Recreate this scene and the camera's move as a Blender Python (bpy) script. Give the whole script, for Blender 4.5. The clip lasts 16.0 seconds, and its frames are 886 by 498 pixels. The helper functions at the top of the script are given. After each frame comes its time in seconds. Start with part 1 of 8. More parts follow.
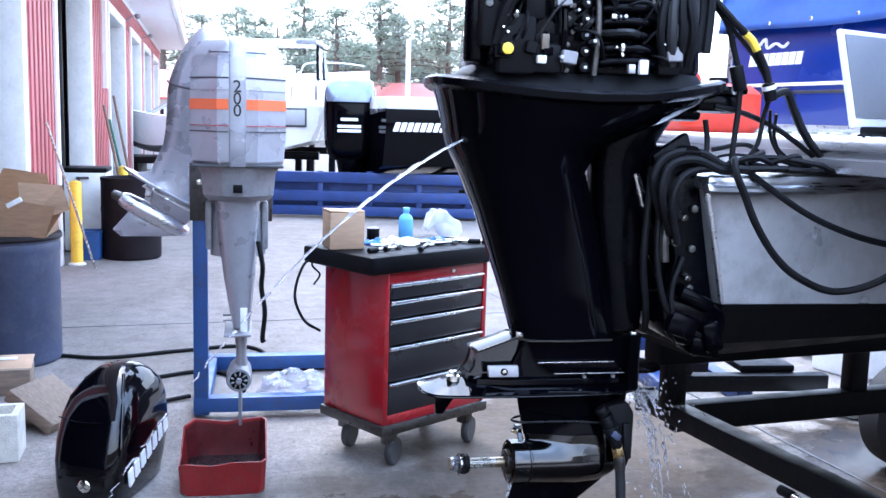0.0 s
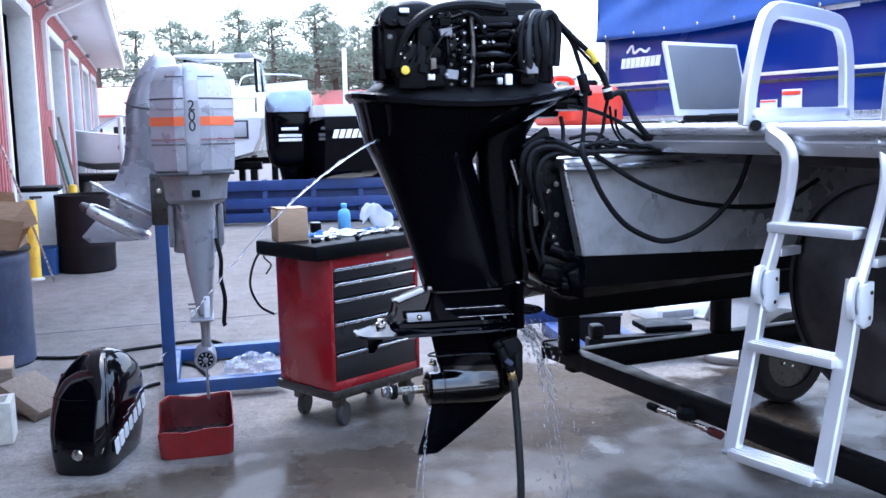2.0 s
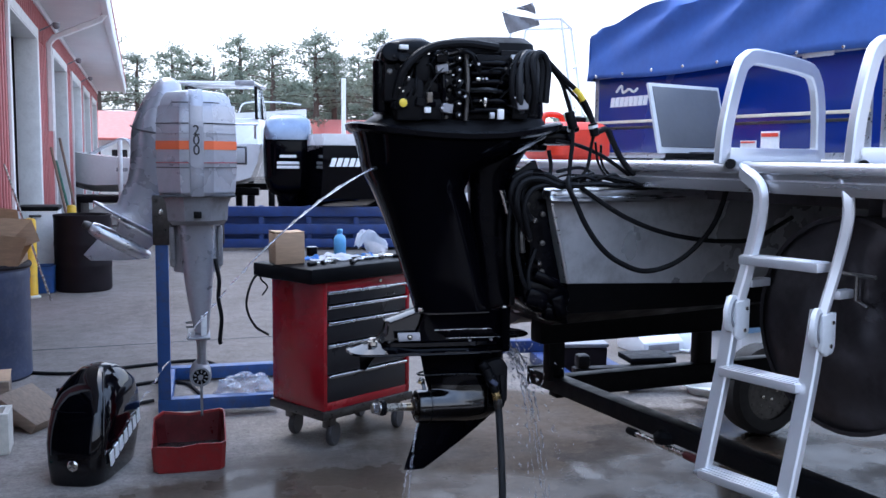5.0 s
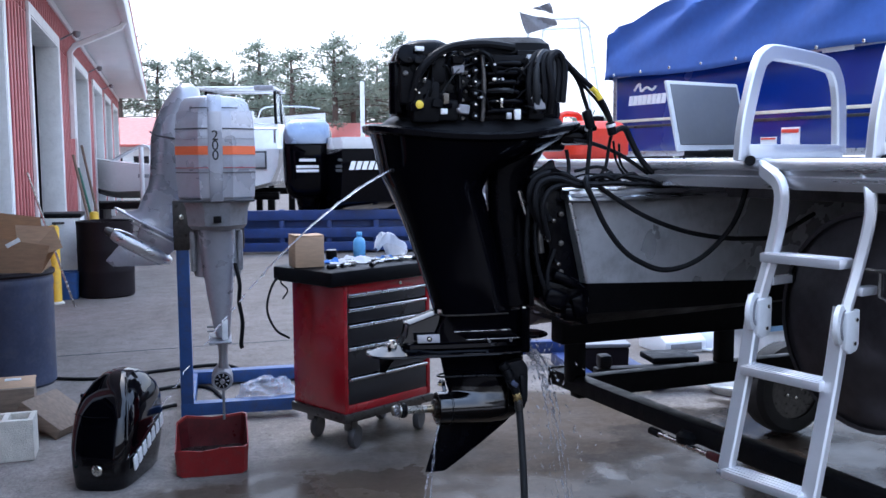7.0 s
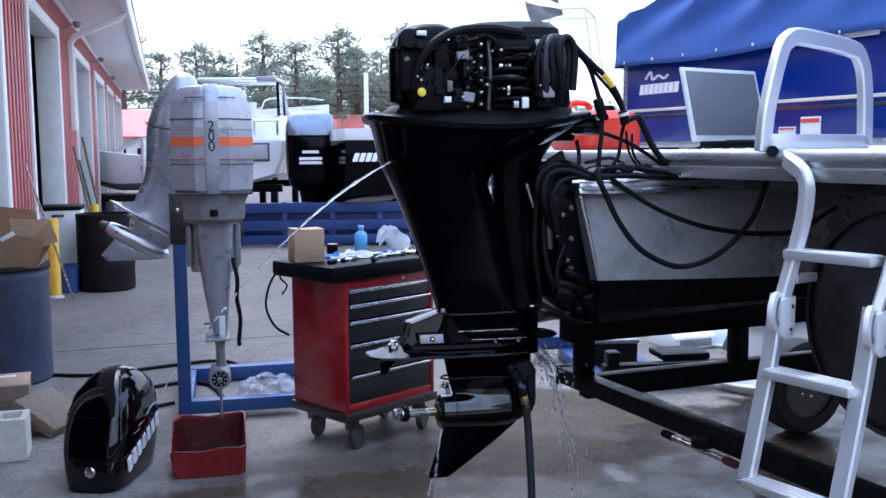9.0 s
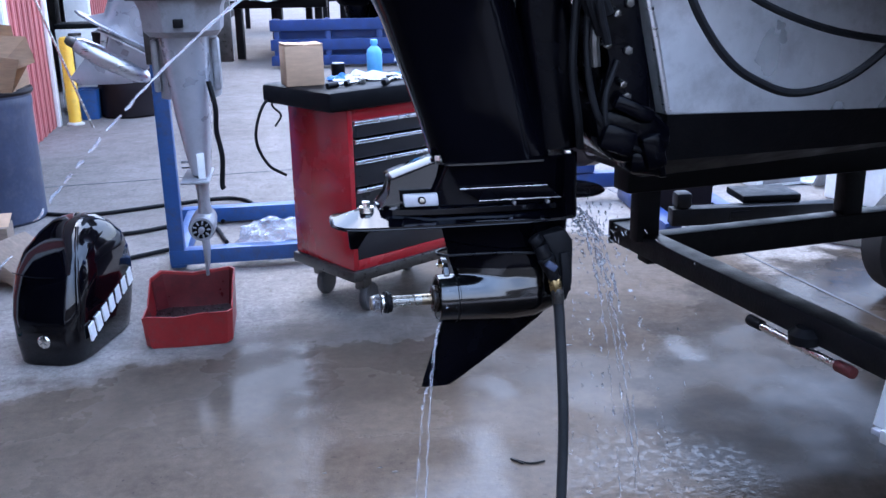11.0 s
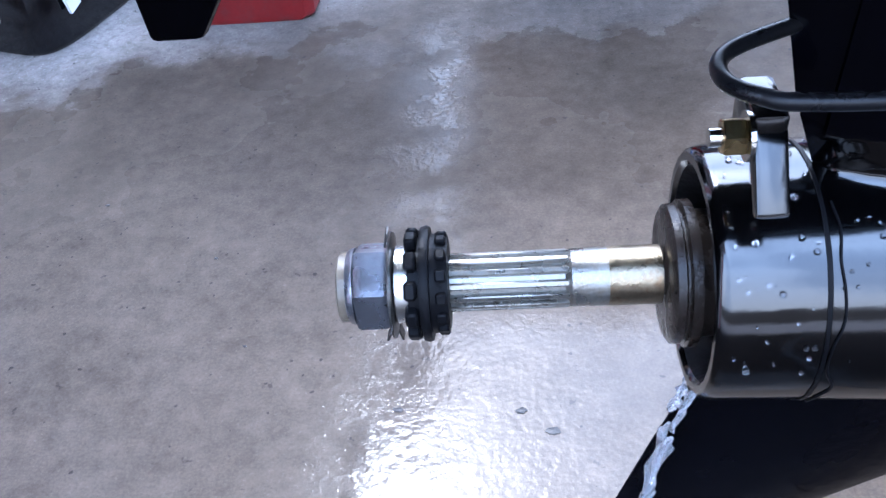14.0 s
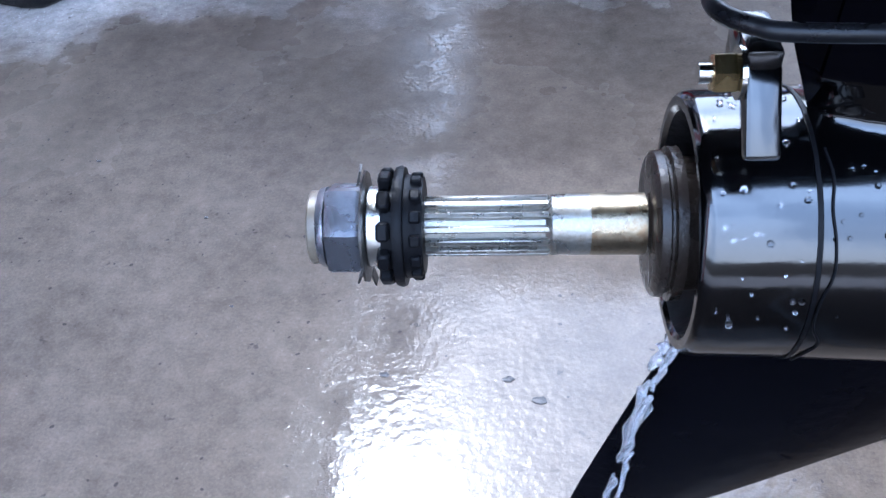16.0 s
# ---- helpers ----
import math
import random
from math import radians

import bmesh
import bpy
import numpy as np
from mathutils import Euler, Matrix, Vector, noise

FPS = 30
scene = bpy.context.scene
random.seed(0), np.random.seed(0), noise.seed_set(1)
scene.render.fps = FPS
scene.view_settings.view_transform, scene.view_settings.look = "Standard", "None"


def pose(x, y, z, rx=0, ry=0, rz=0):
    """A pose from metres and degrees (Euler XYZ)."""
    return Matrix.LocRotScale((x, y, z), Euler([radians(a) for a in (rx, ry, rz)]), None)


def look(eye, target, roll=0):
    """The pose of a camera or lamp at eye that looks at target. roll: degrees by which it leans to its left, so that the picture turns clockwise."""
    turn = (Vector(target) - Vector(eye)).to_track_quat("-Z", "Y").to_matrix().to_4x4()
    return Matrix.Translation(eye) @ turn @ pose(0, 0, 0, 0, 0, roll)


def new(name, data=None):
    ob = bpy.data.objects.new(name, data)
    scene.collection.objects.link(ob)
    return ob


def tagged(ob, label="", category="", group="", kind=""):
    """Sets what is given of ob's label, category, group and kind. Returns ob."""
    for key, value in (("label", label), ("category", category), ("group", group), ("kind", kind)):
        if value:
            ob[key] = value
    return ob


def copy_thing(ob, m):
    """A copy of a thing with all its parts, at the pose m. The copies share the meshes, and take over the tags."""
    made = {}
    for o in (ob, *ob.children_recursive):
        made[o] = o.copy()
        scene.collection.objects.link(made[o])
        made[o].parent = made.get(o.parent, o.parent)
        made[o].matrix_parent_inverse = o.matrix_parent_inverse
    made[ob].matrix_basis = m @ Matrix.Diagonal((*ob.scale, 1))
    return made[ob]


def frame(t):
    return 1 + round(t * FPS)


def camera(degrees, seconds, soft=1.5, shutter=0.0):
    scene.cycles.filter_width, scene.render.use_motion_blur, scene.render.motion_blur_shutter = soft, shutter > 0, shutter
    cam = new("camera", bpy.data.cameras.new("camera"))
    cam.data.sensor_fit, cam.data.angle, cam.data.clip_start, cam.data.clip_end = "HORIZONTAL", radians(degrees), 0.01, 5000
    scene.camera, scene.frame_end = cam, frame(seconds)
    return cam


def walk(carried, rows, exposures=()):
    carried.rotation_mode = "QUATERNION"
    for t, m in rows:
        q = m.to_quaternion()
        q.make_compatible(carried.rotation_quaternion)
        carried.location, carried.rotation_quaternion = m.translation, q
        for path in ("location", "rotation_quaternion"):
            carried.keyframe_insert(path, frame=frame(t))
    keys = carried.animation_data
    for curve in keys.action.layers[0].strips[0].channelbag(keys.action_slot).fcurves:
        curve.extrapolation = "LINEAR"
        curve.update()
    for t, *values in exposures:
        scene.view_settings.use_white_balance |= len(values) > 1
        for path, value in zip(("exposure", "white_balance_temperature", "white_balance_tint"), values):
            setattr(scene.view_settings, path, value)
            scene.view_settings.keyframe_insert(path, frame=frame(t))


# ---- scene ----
cam = camera(50.5, 16.0)
PATH = [
    (0, (0.103, -0.078, 1.62), (0.481, 1.867, 1.349), 1.6),
    (0.5, (0.029, -0.398, 1.604), (0.397, 1.549, 1.333), -1.3),
    (1, (0.078, -0.565, 1.616), (0.395, 1.39, 1.337), -3.5),
    (1.5, (0.101, -0.67, 1.607), (0.423, 1.283, 1.318), -0.3),
    (2, (0.042, -0.8, 1.623), (0.527, 1.122, 1.359), -1.2),
    (2.5, (0.002, -0.899, 1.643), (0.577, 1.004, 1.431), 0.6),
    (3, (0.003, -0.959, 1.631), (0.554, 0.953, 1.437), 0.5),
    (3.5, (0.012, -0.963, 1.621), (0.547, 0.955, 1.43), 0.4),
    (4, (0.006, -0.964, 1.617), (0.529, 0.956, 1.424), 0.6),
    (6.5, (0.016, -0.955, 1.616), (0.483, 0.979, 1.418), -0.3),
    (7, (0.018, -0.957, 1.615), (0.476, 0.98, 1.422), -0.4),
    (7.5, (0.025, -0.958, 1.613), (0.477, 0.981, 1.42), -0.4),
    (8, (0.028, -0.953, 1.612), (0.477, 0.986, 1.419), -0.5),
    (8.2, (0.024, -0.946, 1.613), (0.474, 0.993, 1.418), -0.4),
    (10.3, (0.213, -0.294, 1.585), (0.625, 1.627, 1.21), -1.4),
    (10.5, (0.249, -0.199, 1.554), (0.647, 1.702, 1.078), -1.8),
    (11, (0.435, 0.104, 1.504), (0.727, 1.997, 0.926), -1.2),
    (11.5, (0.564, 0.455, 1.481), (0.696, 2.276, 0.665), -2.5),
    (12, (0.64, 0.853, 1.438), (0.689, 2.628, 0.518), -1.2),
    (12.5, (0.731, 1.295, 1.339), (0.505, 3.014, 0.342), -3.0),
    (13, (0.739, 1.713, 1.146), (0.492, 3.294, -0.054), -6.1),
    (13.5, (0.7, 1.896, 1.062), (0.432, 3.405, -0.223), -9.3),
    (14, (0.689, 1.917, 1.035), (0.431, 3.39, -0.293), -7.6),
    (14.5, (0.693, 1.912, 1.03), (0.42, 3.37, -0.311), -8.0),
    (15, (0.691, 1.914, 1.023), (0.426, 3.361, -0.332), -7.2),
    (15.5, (0.692, 1.918, 1.019), (0.434, 3.358, -0.346), -6.5),
    (16, (0.697, 1.921, 1.011), (0.442, 3.359, -0.355), -5.8),
]
# the clip's camera opens up near the dark engine and closes down for the bright yard
EXPOSURES = [(0.0, 2.68, 5350, 10), (1.0, 2.50, 5350, 10), (1.5, 2.36, 5350, 10), (2.0, 2.20, 5350, 10), (2.5, 1.60, 5400, 10), (3.0, 1.42, 5500, 10), (4.2, 1.42, 5500, 10), (6.3, 1.47, 5500, 10), (8.2, 1.49, 5500, 10), (10.3, 1.80, 5150, 12), (11.0, 2.36, 5100, 12), (12.0, 2.68, 5100, 12), (13.0, 2.86, 5150, 11), (14.0, 3.0, 5050, 11), (16.0, 2.98, 5050, 9)]
walk(cam, [(t, look(eye, target, roll)) for t, eye, target, roll in PATH], EXPOSURES)

# ---- world and light ----
world = bpy.data.worlds.new("sky")
scene.world = world
world.use_nodes = True
_nt = world.node_tree
_nt.nodes.clear()
_sky = _nt.nodes.new("ShaderNodeTexSky")
_sky.sky_type = "NISHITA"
_sky.sun_disc = False
_sky.sun_elevation = radians(58)
_sky.sun_rotation = radians(-20)
_sky.air_density, _sky.dust_density, _sky.ozone_density = 1.0, 5.0, 1.0
_bg = _nt.nodes.new("ShaderNodeBackground")
_bg.inputs["Strength"].default_value = 0.15
_out = _nt.nodes.new("ShaderNodeOutputWorld")
# high white overcast, thinner in places
_co = _nt.nodes.new("ShaderNodeTexCoord")
_cn = _nt.nodes.new("ShaderNodeTexNoise")
_cn.inputs["Scale"].default_value, _cn.inputs["Detail"].default_value, _cn.inputs["Roughness"].default_value = 2.6, 5, 0.55
_nt.links.new(_co.outputs["Generated"], _cn.inputs["Vector"])
_cr = _nt.nodes.new("ShaderNodeMapRange")
_cr.inputs["From Min"].default_value, _cr.inputs["From Max"].default_value, _cr.inputs["To Max"].default_value = 0.43, 0.57, 0.95
_cr.inputs["To Min"].default_value = 0.5
_nt.links.new(_cn.outputs["Fac"], _cr.inputs["Value"])
_cm = _nt.nodes.new("ShaderNodeMix")
_cm.data_type = "RGBA"
_sz = _nt.nodes.new("ShaderNodeSeparateXYZ")
_nt.links.new(_co.outputs["Generated"], _sz.inputs[0])
_ct = _nt.nodes.new("ShaderNodeMix")
_ct.data_type = "RGBA"
_ct.inputs["A"].default_value, _ct.inputs["B"].default_value = (5.2, 5.1, 5.15, 1), (4.05, 4.85, 6.3, 1)
_cy = _nt.nodes.new("ShaderNodeMapRange")
_cy.inputs["From Min"].default_value, _cy.inputs["From Max"].default_value = 0.15, 0.75
_nt.links.new(_sz.outputs["Z"], _cy.inputs["Value"])
_nt.links.new(_cy.outputs["Result"], _ct.inputs["Factor"])
_nt.links.new(_ct.outputs["Result"], _cm.inputs["B"])
_nt.links.new(_cr.outputs["Result"], _cm.inputs["Factor"])
_nt.links.new(_sky.outputs["Color"], _cm.inputs["A"])
_gr = _nt.nodes.new("ShaderNodeMapRange")
for _k, _v in (("From Min", 0.0), ("From Max", 1.0), ("To Min", 0.82), ("To Max", 1.36)):
    _gr.inputs[_k].default_value = _v
_nt.links.new(_sz.outputs["Z"], _gr.inputs["Value"])
_gm = _nt.nodes.new("ShaderNodeVectorMath")
_gm.operation = "SCALE"
_nt.links.new(_cm.outputs["Result"], _gm.inputs[0])
_nt.links.new(_gr.outputs["Result"], _gm.inputs["Scale"])
_nt.links.new(_gm.outputs["Vector"], _bg.inputs["Color"])
_nt.links.new(_bg.outputs["Background"], _out.inputs["Surface"])

sun = new("sun", bpy.data.lights.new("sun", "SUN"))
sun.data.energy = 0.32
sun.data.angle = radians(9)
sun.data.color = (1.0, 0.95, 0.88)
sun.matrix_world = look((-2.72, 7.47, 12.72), (0, 0, 0))

# ---- materials ----
def mat(name, color, rough=0.5, metal=0.0, var=0.15, scale=6.0, bump=0.05, coat=0.0, dirt=None, dirt_amount=0.3, alpha=1.0,
        transmission=0.0, rough_var=0.1, bump_scale=None, ior=1.5, stretch=(1, 1, 1)):
    """A painted, plastic or metal surface: broad stains, fine grain, uneven gloss and relief."""
    m = bpy.data.materials.new(name)
    m.use_nodes = True
    nt = m.node_tree
    b = nt.nodes["Principled BSDF"]
    tc = nt.nodes.new("ShaderNodeTexCoord")
    mp = nt.nodes.new("ShaderNodeMapping")
    mp.inputs["Scale"].default_value = stretch
    nt.links.new(tc.outputs["Object"], mp.inputs["Vector"])
    n1 = nt.nodes.new("ShaderNodeTexNoise")
    n1.inputs["Scale"].default_value = scale
    n1.inputs["Detail"].default_value = 5
    n2 = nt.nodes.new("ShaderNodeTexNoise")
    n2.inputs["Scale"].default_value = scale * 9
    n2.inputs["Detail"].default_value = 4
    for n in (n1, n2):
        nt.links.new(mp.outputs["Vector"], n.inputs["Vector"])
    mixn = nt.nodes.new("ShaderNodeMath")
    mixn.operation = "ADD"
    half = nt.nodes.new("ShaderNodeMath")
    half.operation = "MULTIPLY"
    half.inputs[1].default_value = 0.5
    nt.links.new(n2.outputs["Fac"], half.inputs[0])
    nt.links.new(n1.outputs["Fac"], mixn.inputs[0])
    nt.links.new(half.outputs[0], mixn.inputs[1])
    ramp = nt.nodes.new("ShaderNodeMapRange")
    ramp.inputs["From Min"].default_value = 0.5
    ramp.inputs["From Max"].default_value = 1.0
    ramp.inputs["To Min"].default_value = 1 - var
    ramp.inputs["To Max"].default_value = 1 + var
    nt.links.new(mixn.outputs[0], ramp.inputs["Value"])
    mul = nt.nodes.new("ShaderNodeVectorMath")
    mul.operation = "SCALE"
    mul.inputs[0].default_value = color
    nt.links.new(ramp.outputs["Result"], mul.inputs["Scale"])
    col = mul.outputs["Vector"]
    if dirt is not None:
        n3 = nt.nodes.new("ShaderNodeTexNoise")
        n3.inputs["Scale"].default_value = scale * 2.3
        n3.inputs["Detail"].default_value = 8
        n3.inputs["Roughness"].default_value = 0.7
        nt.links.new(mp.outputs["Vector"], n3.inputs["Vector"])
        mr = nt.nodes.new("ShaderNodeMapRange")
        mr.inputs["From Min"].default_value = 0.5
        mr.inputs["From Max"].default_value = 0.72
        mr.inputs["To Max"].default_value = dirt_amount
        nt.links.new(n3.outputs["Fac"], mr.inputs["Value"])
        mx = nt.nodes.new("ShaderNodeMix")
        mx.data_type = "RGBA"
        mx.inputs["B"].default_value = (*dirt, 1)
        nt.links.new(mr.outputs["Result"], mx.inputs["Factor"])
        nt.links.new(col, mx.inputs["A"])
        col = mx.outputs["Result"]
    nt.links.new(col, b.inputs["Base Color"])
    rr = nt.nodes.new("ShaderNodeMapRange")
    rr.inputs["From Min"].default_value = 0.3
    rr.inputs["From Max"].default_value = 0.7
    rr.inputs["To Min"].default_value = max(0.02, rough - rough_var)
    rr.inputs["To Max"].default_value = min(1, rough + rough_var)
    nt.links.new(n1.outputs["Fac"], rr.inputs["Value"])
    nt.links.new(rr.outputs["Result"], b.inputs["Roughness"])
    b.inputs["Metallic"].default_value = metal
    b.inputs["Coat Weight"].default_value = coat
    b.inputs["Coat Roughness"].default_value = 0.06
    b.inputs["IOR"].default_value = ior
    b.inputs["Alpha"].default_value = alpha
    b.inputs["Transmission Weight"].default_value = transmission
    if bump:
        bp = nt.nodes.new("ShaderNodeBump")
        bp.inputs["Strength"].default_value = bump
        bp.inputs["Distance"].default_value = 0.01
        src = n2
        if bump_scale:
            src = nt.nodes.new("ShaderNodeTexNoise")
            src.inputs["Scale"].default_value = bump_scale
            src.inputs["Detail"].default_value = 3
            nt.links.new(mp.outputs["Vector"], src.inputs["Vector"])
        nt.links.new(src.outputs["Fac"], bp.inputs["Height"])
        nt.links.new(bp.outputs["Normal"], b.inputs["Normal"])
    return m


def concrete():
    """Broom-finished yard slab: mottled, stained, damp near the running engine, with a standing puddle."""
    m = bpy.data.materials.new("yard_concrete")
    m.use_nodes = True
    nt = m.node_tree
    N, Lk = nt.nodes, nt.links
    b = N["Principled BSDF"]
    tc = N.new("ShaderNodeTexCoord")

    def noise_node(scale, detail=6, rough=0.6):
        n = N.new("ShaderNodeTexNoise")
        n.inputs["Scale"].default_value, n.inputs["Detail"].default_value, n.inputs["Roughness"].default_value = scale, detail, rough
        Lk.new(tc.outputs["Object"], n.inputs["Vector"])
        return n.outputs["Fac"]

    def maths(op, a, c):
        n = N.new("ShaderNodeMath")
        n.operation = op
        n.use_clamp = False
        for k, v in ((0, a), (1, c)):
            if isinstance(v, (int, float)):
                n.inputs[k].default_value = v
            else:
                Lk.new(v, n.inputs[k])
        return n.outputs[0]

    def span(v, a, c, lo, hi):
        n = N.new("ShaderNodeMapRange")
        n.interpolation_type = "SMOOTHSTEP"
        for k, x in (("From Min", a), ("From Max", c), ("To Min", lo), ("To Max", hi)):
            n.inputs[k].default_value = x
        Lk.new(v, n.inputs["Value"])
        return n.outputs["Result"]

    def blob(cx, cy, sx, sy, wob):
        mp = N.new("ShaderNodeMapping")
        mp.inputs["Location"].default_value = (-cx / sx, -cy / sy, 0)
        mp.inputs["Scale"].default_value = (1 / sx, 1 / sy, 0)
        Lk.new(tc.outputs["Object"], mp.inputs["Vector"])
        ln = N.new("ShaderNodeVectorMath")
        ln.operation = "LENGTH"
        Lk.new(mp.outputs["Vector"], ln.inputs[0])
        return maths("ADD", ln.outputs["Value"], wob)

    big, mid, fine, speck = noise_node(0.9), noise_node(4.0), noise_node(60, 4), noise_node(160, 2)
    wob = maths("MULTIPLY", maths("SUBTRACT", noise_node(3.2, 8), 0.5), 0.9)
    grit = maths("MULTIPLY", maths("SUBTRACT", noise_node(45, 5, 0.7), 0.5), 0.16)
    wobg = maths("ADD", wob, grit)
    sep = N.new("ShaderNodeSeparateXYZ")
    Lk.new(tc.outputs["Object"], sep.inputs[0])
    edge = maths("ADD", maths("MULTIPLY", maths("SUBTRACT", noise_node(5.5, 5), 0.5), 0.17), maths("MULTIPLY", maths("SUBTRACT", noise_node(75, 4, 0.75), 0.5), 0.13))
    px, py = maths("ADD", sep.outputs["X"], edge), maths("ADD", sep.outputs["Y"], edge)
    pool = maths("MULTIPLY", maths("MULTIPLY", span(px, 0.40, 0.45, 0, 1), span(px, 0.97, 1.07, 1, 0)), maths("MULTIPLY", span(py, 2.86, 2.98, 1, 0), span(py, 1.5, 1.8, 0, 1)))
    trickle = maths("MULTIPLY", maths("MULTIPLY", span(px, 0.33, 0.42, 0, 1), span(px, 0.47, 0.55, 1, 0)), maths("MULTIPLY", maths("MULTIPLY", span(py, 3.6, 3.95, 1, 0), span(py, 2.4, 2.7, 0, 1)), span(noise_node(7.0, 4, 0.55), 0.44, 0.56, 0.08, 0.9)))
    trickle = maths("MULTIPLY", trickle, span(maths("ADD", maths("MULTIPLY", noise_node(95, 3, 0.6), 0.7), maths("MULTIPLY", noise_node(14, 3, 0.6), 0.5)), 0.52, 0.66, 0.35, 1.0))
    puddle = maths("MAXIMUM", pool, trickle)
    patchy = maths("ADD", maths("MULTIPLY", maths("SUBTRACT", noise_node(7, 6, 0.65), 0.5), 2.6), maths("MULTIPLY", maths("SUBTRACT", noise_node(60, 3, 0.7), 0.5), 0.7))
    for cx, cy, sx, sy, k in ((1.92, 3.45, 0.07, 0.16, 0.55), (2.15, 2.98, 0.22, 0.18, 0.28), (1.42, 3.05, 0.12, 0.20, 0.3), (1.12, 3.22, 0.06, 0.14, 0.4), (3.35, 3.30, 0.30, 0.20, 0.35)):
        puddle = maths("MAXIMUM", puddle, span(blob(cx, cy, sx, sy, patchy), 0.35, 1.15, k, 0))
    # wet slab under the trailer in a deeper colour; darker strip near y 3.6
    soak_dark = maths("MAXIMUM", span(blob(3.5, 2.75, 2.05, 1.85, maths("MULTIPLY", wobg, 0.55)), 0.90, 1.0, 1, 0), span(blob(1.2, 3.62, 1.9, 0.60, maths("MULTIPLY", wobg, 0.6)), 0.60, 1.05, 0.62, 0))
    # unseen ground darkened by hand so the torpedo's lower half reflects dark
    dark_patch = span(blob(0.7, 0.45, 3.2, 1.70, maths("MULTIPLY", wobg, 0.3)), 0.85, 1.0, 1, 0)
    soak_dark = maths("MAXIMUM", soak_dark, dark_patch)
    splash = span(blob(1.45, 2.45, 0.42, 0.48, maths("MULTIPLY", wob, 0.5)), 0.55, 1.0, 1, 0)
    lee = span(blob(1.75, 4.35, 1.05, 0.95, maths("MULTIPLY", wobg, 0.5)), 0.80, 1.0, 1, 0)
    damp = maths("MAXIMUM", maths("MAXIMUM", lee, puddle), soak_dark)
    damp = maths("MAXIMUM", damp, span(blob(1.2, 1.2, 4.2, 2.72, maths("MULTIPLY", wob, 0.38)), 0.94, 1.02, 1, 0))

    def mix(f, a, c):
        n = N.new("ShaderNodeMix")
        n.data_type = "RGBA"
        if isinstance(f, (int, float)):
            n.inputs["Factor"].default_value = f
        else:
            Lk.new(f, n.inputs["Factor"])
        for k, v in (("A", a), ("B", c)):
            if isinstance(v, tuple):
                n.inputs[k].default_value = (*v, 1)
            else:
                Lk.new(v, n.inputs[k])
        return n.outputs["Result"]

    base = mix(span(big, 0.35, 0.65, 0, 1), (0.235, 0.21, 0.187), (0.30, 0.27, 0.25))
    base = mix(span(mid, 0.45, 0.75, 0, 0.6), base, (0.20, 0.177, 0.157))
    base = mix(span(noise_node(14, 6, 0.7), 0.48, 0.72, 0, 0.6), base, (0.15, 0.13, 0.113))
    base = mix(span(fine, 0.45, 0.7, 0, 0.55), base, (0.14, 0.122, 0.107))
    base = mix(span(speck, 0.60, 0.70, 0, 0.6), base, (0.46, 0.44, 0.41))
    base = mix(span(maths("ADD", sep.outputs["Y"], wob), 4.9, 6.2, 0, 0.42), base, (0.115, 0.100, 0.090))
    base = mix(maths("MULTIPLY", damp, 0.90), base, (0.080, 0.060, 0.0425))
    base = mix(maths("MULTIPLY", maths("MAXIMUM", soak_dark, maths("MULTIPLY", puddle, 0.12)), span(mid, 0.35, 0.6, 0.85, 0.62)), base, (0.018, 0.014, 0.011))
    # near-black colour of that unseen reflection patch
    base = mix(maths("MULTIPLY", dark_patch, 0.7), base, (0.011, 0.009, 0.008))
    base = mix(span(noise_node(38, 3, 0.6), 0.66, 0.74, 0, 0.75), base, (0.04, 0.033, 0.028))
    base = mix(span(noise_node(70, 1, 0.4), 0.74, 0.77, 0, 0.8), base, (0.03, 0.026, 0.024))
    blotch = maths("ADD", maths("MULTIPLY", noise_node(26, 4, 0.65), 0.9), maths("MULTIPLY", noise_node(7, 3, 0.6), 0.7))
    grain = maths("MULTIPLY", maths("ADD", 0.62, maths("MULTIPLY", noise_node(210, 3, 0.7), 0.76)), maths("ADD", 0.2, blotch))
    gm = N.new("ShaderNodeVectorMath")
    gm.operation = "SCALE"
    Lk.new(base, gm.inputs[0])
    Lk.new(grain, gm.inputs["Scale"])
    Lk.new(gm.outputs["Vector"], b.inputs["Base Color"])
    shine = maths("MAXIMUM", puddle, maths("MULTIPLY", splash, span(noise_node(34, 3, 0.6), 0.50, 0.60, 0.15, 0.9)))
    fringe = maths("MULTIPLY", maths("MULTIPLY", span(px, 0.20, 0.36, 0, 1), span(px, 0.42, 0.55, 1, 0)), maths("MULTIPLY", span(py, 2.75, 2.95, 1, 0), span(py, 1.8, 2.1, 0, 1)))
    shine = maths("MAXIMUM", shine, maths("MULTIPLY", fringe, span(noise_node(150, 2, 0.5), 0.57, 0.63, 0, 1.0)))
    shine = maths("MAXIMUM", shine, maths("MULTIPLY", damp, span(noise_node(120, 2, 0.5), 0.66, 0.72, 0, 0.5)))
    film = maths("MULTIPLY", damp, span(noise_node(2.4, 5, 0.55), 0.36, 0.62, 0.55, 1.0))
    film = maths("MULTIPLY", film, maths("SUBTRACT", 1.0, maths("MAXIMUM", maths("MULTIPLY", lee, 0.5), maths("MULTIPLY", dark_patch, 0.9))))
    Lk.new(maths("ADD", maths("ADD", 1.035, maths("MULTIPLY", film, 0.115)), maths("MULTIPLY", shine, 0.225)), b.inputs["IOR"])
    r = maths("MULTIPLY", maths("ADD", 0.62, maths("MULTIPLY", mid, 0.2)), maths("SUBTRACT", 1.0, maths("MULTIPLY", film, 0.84)))
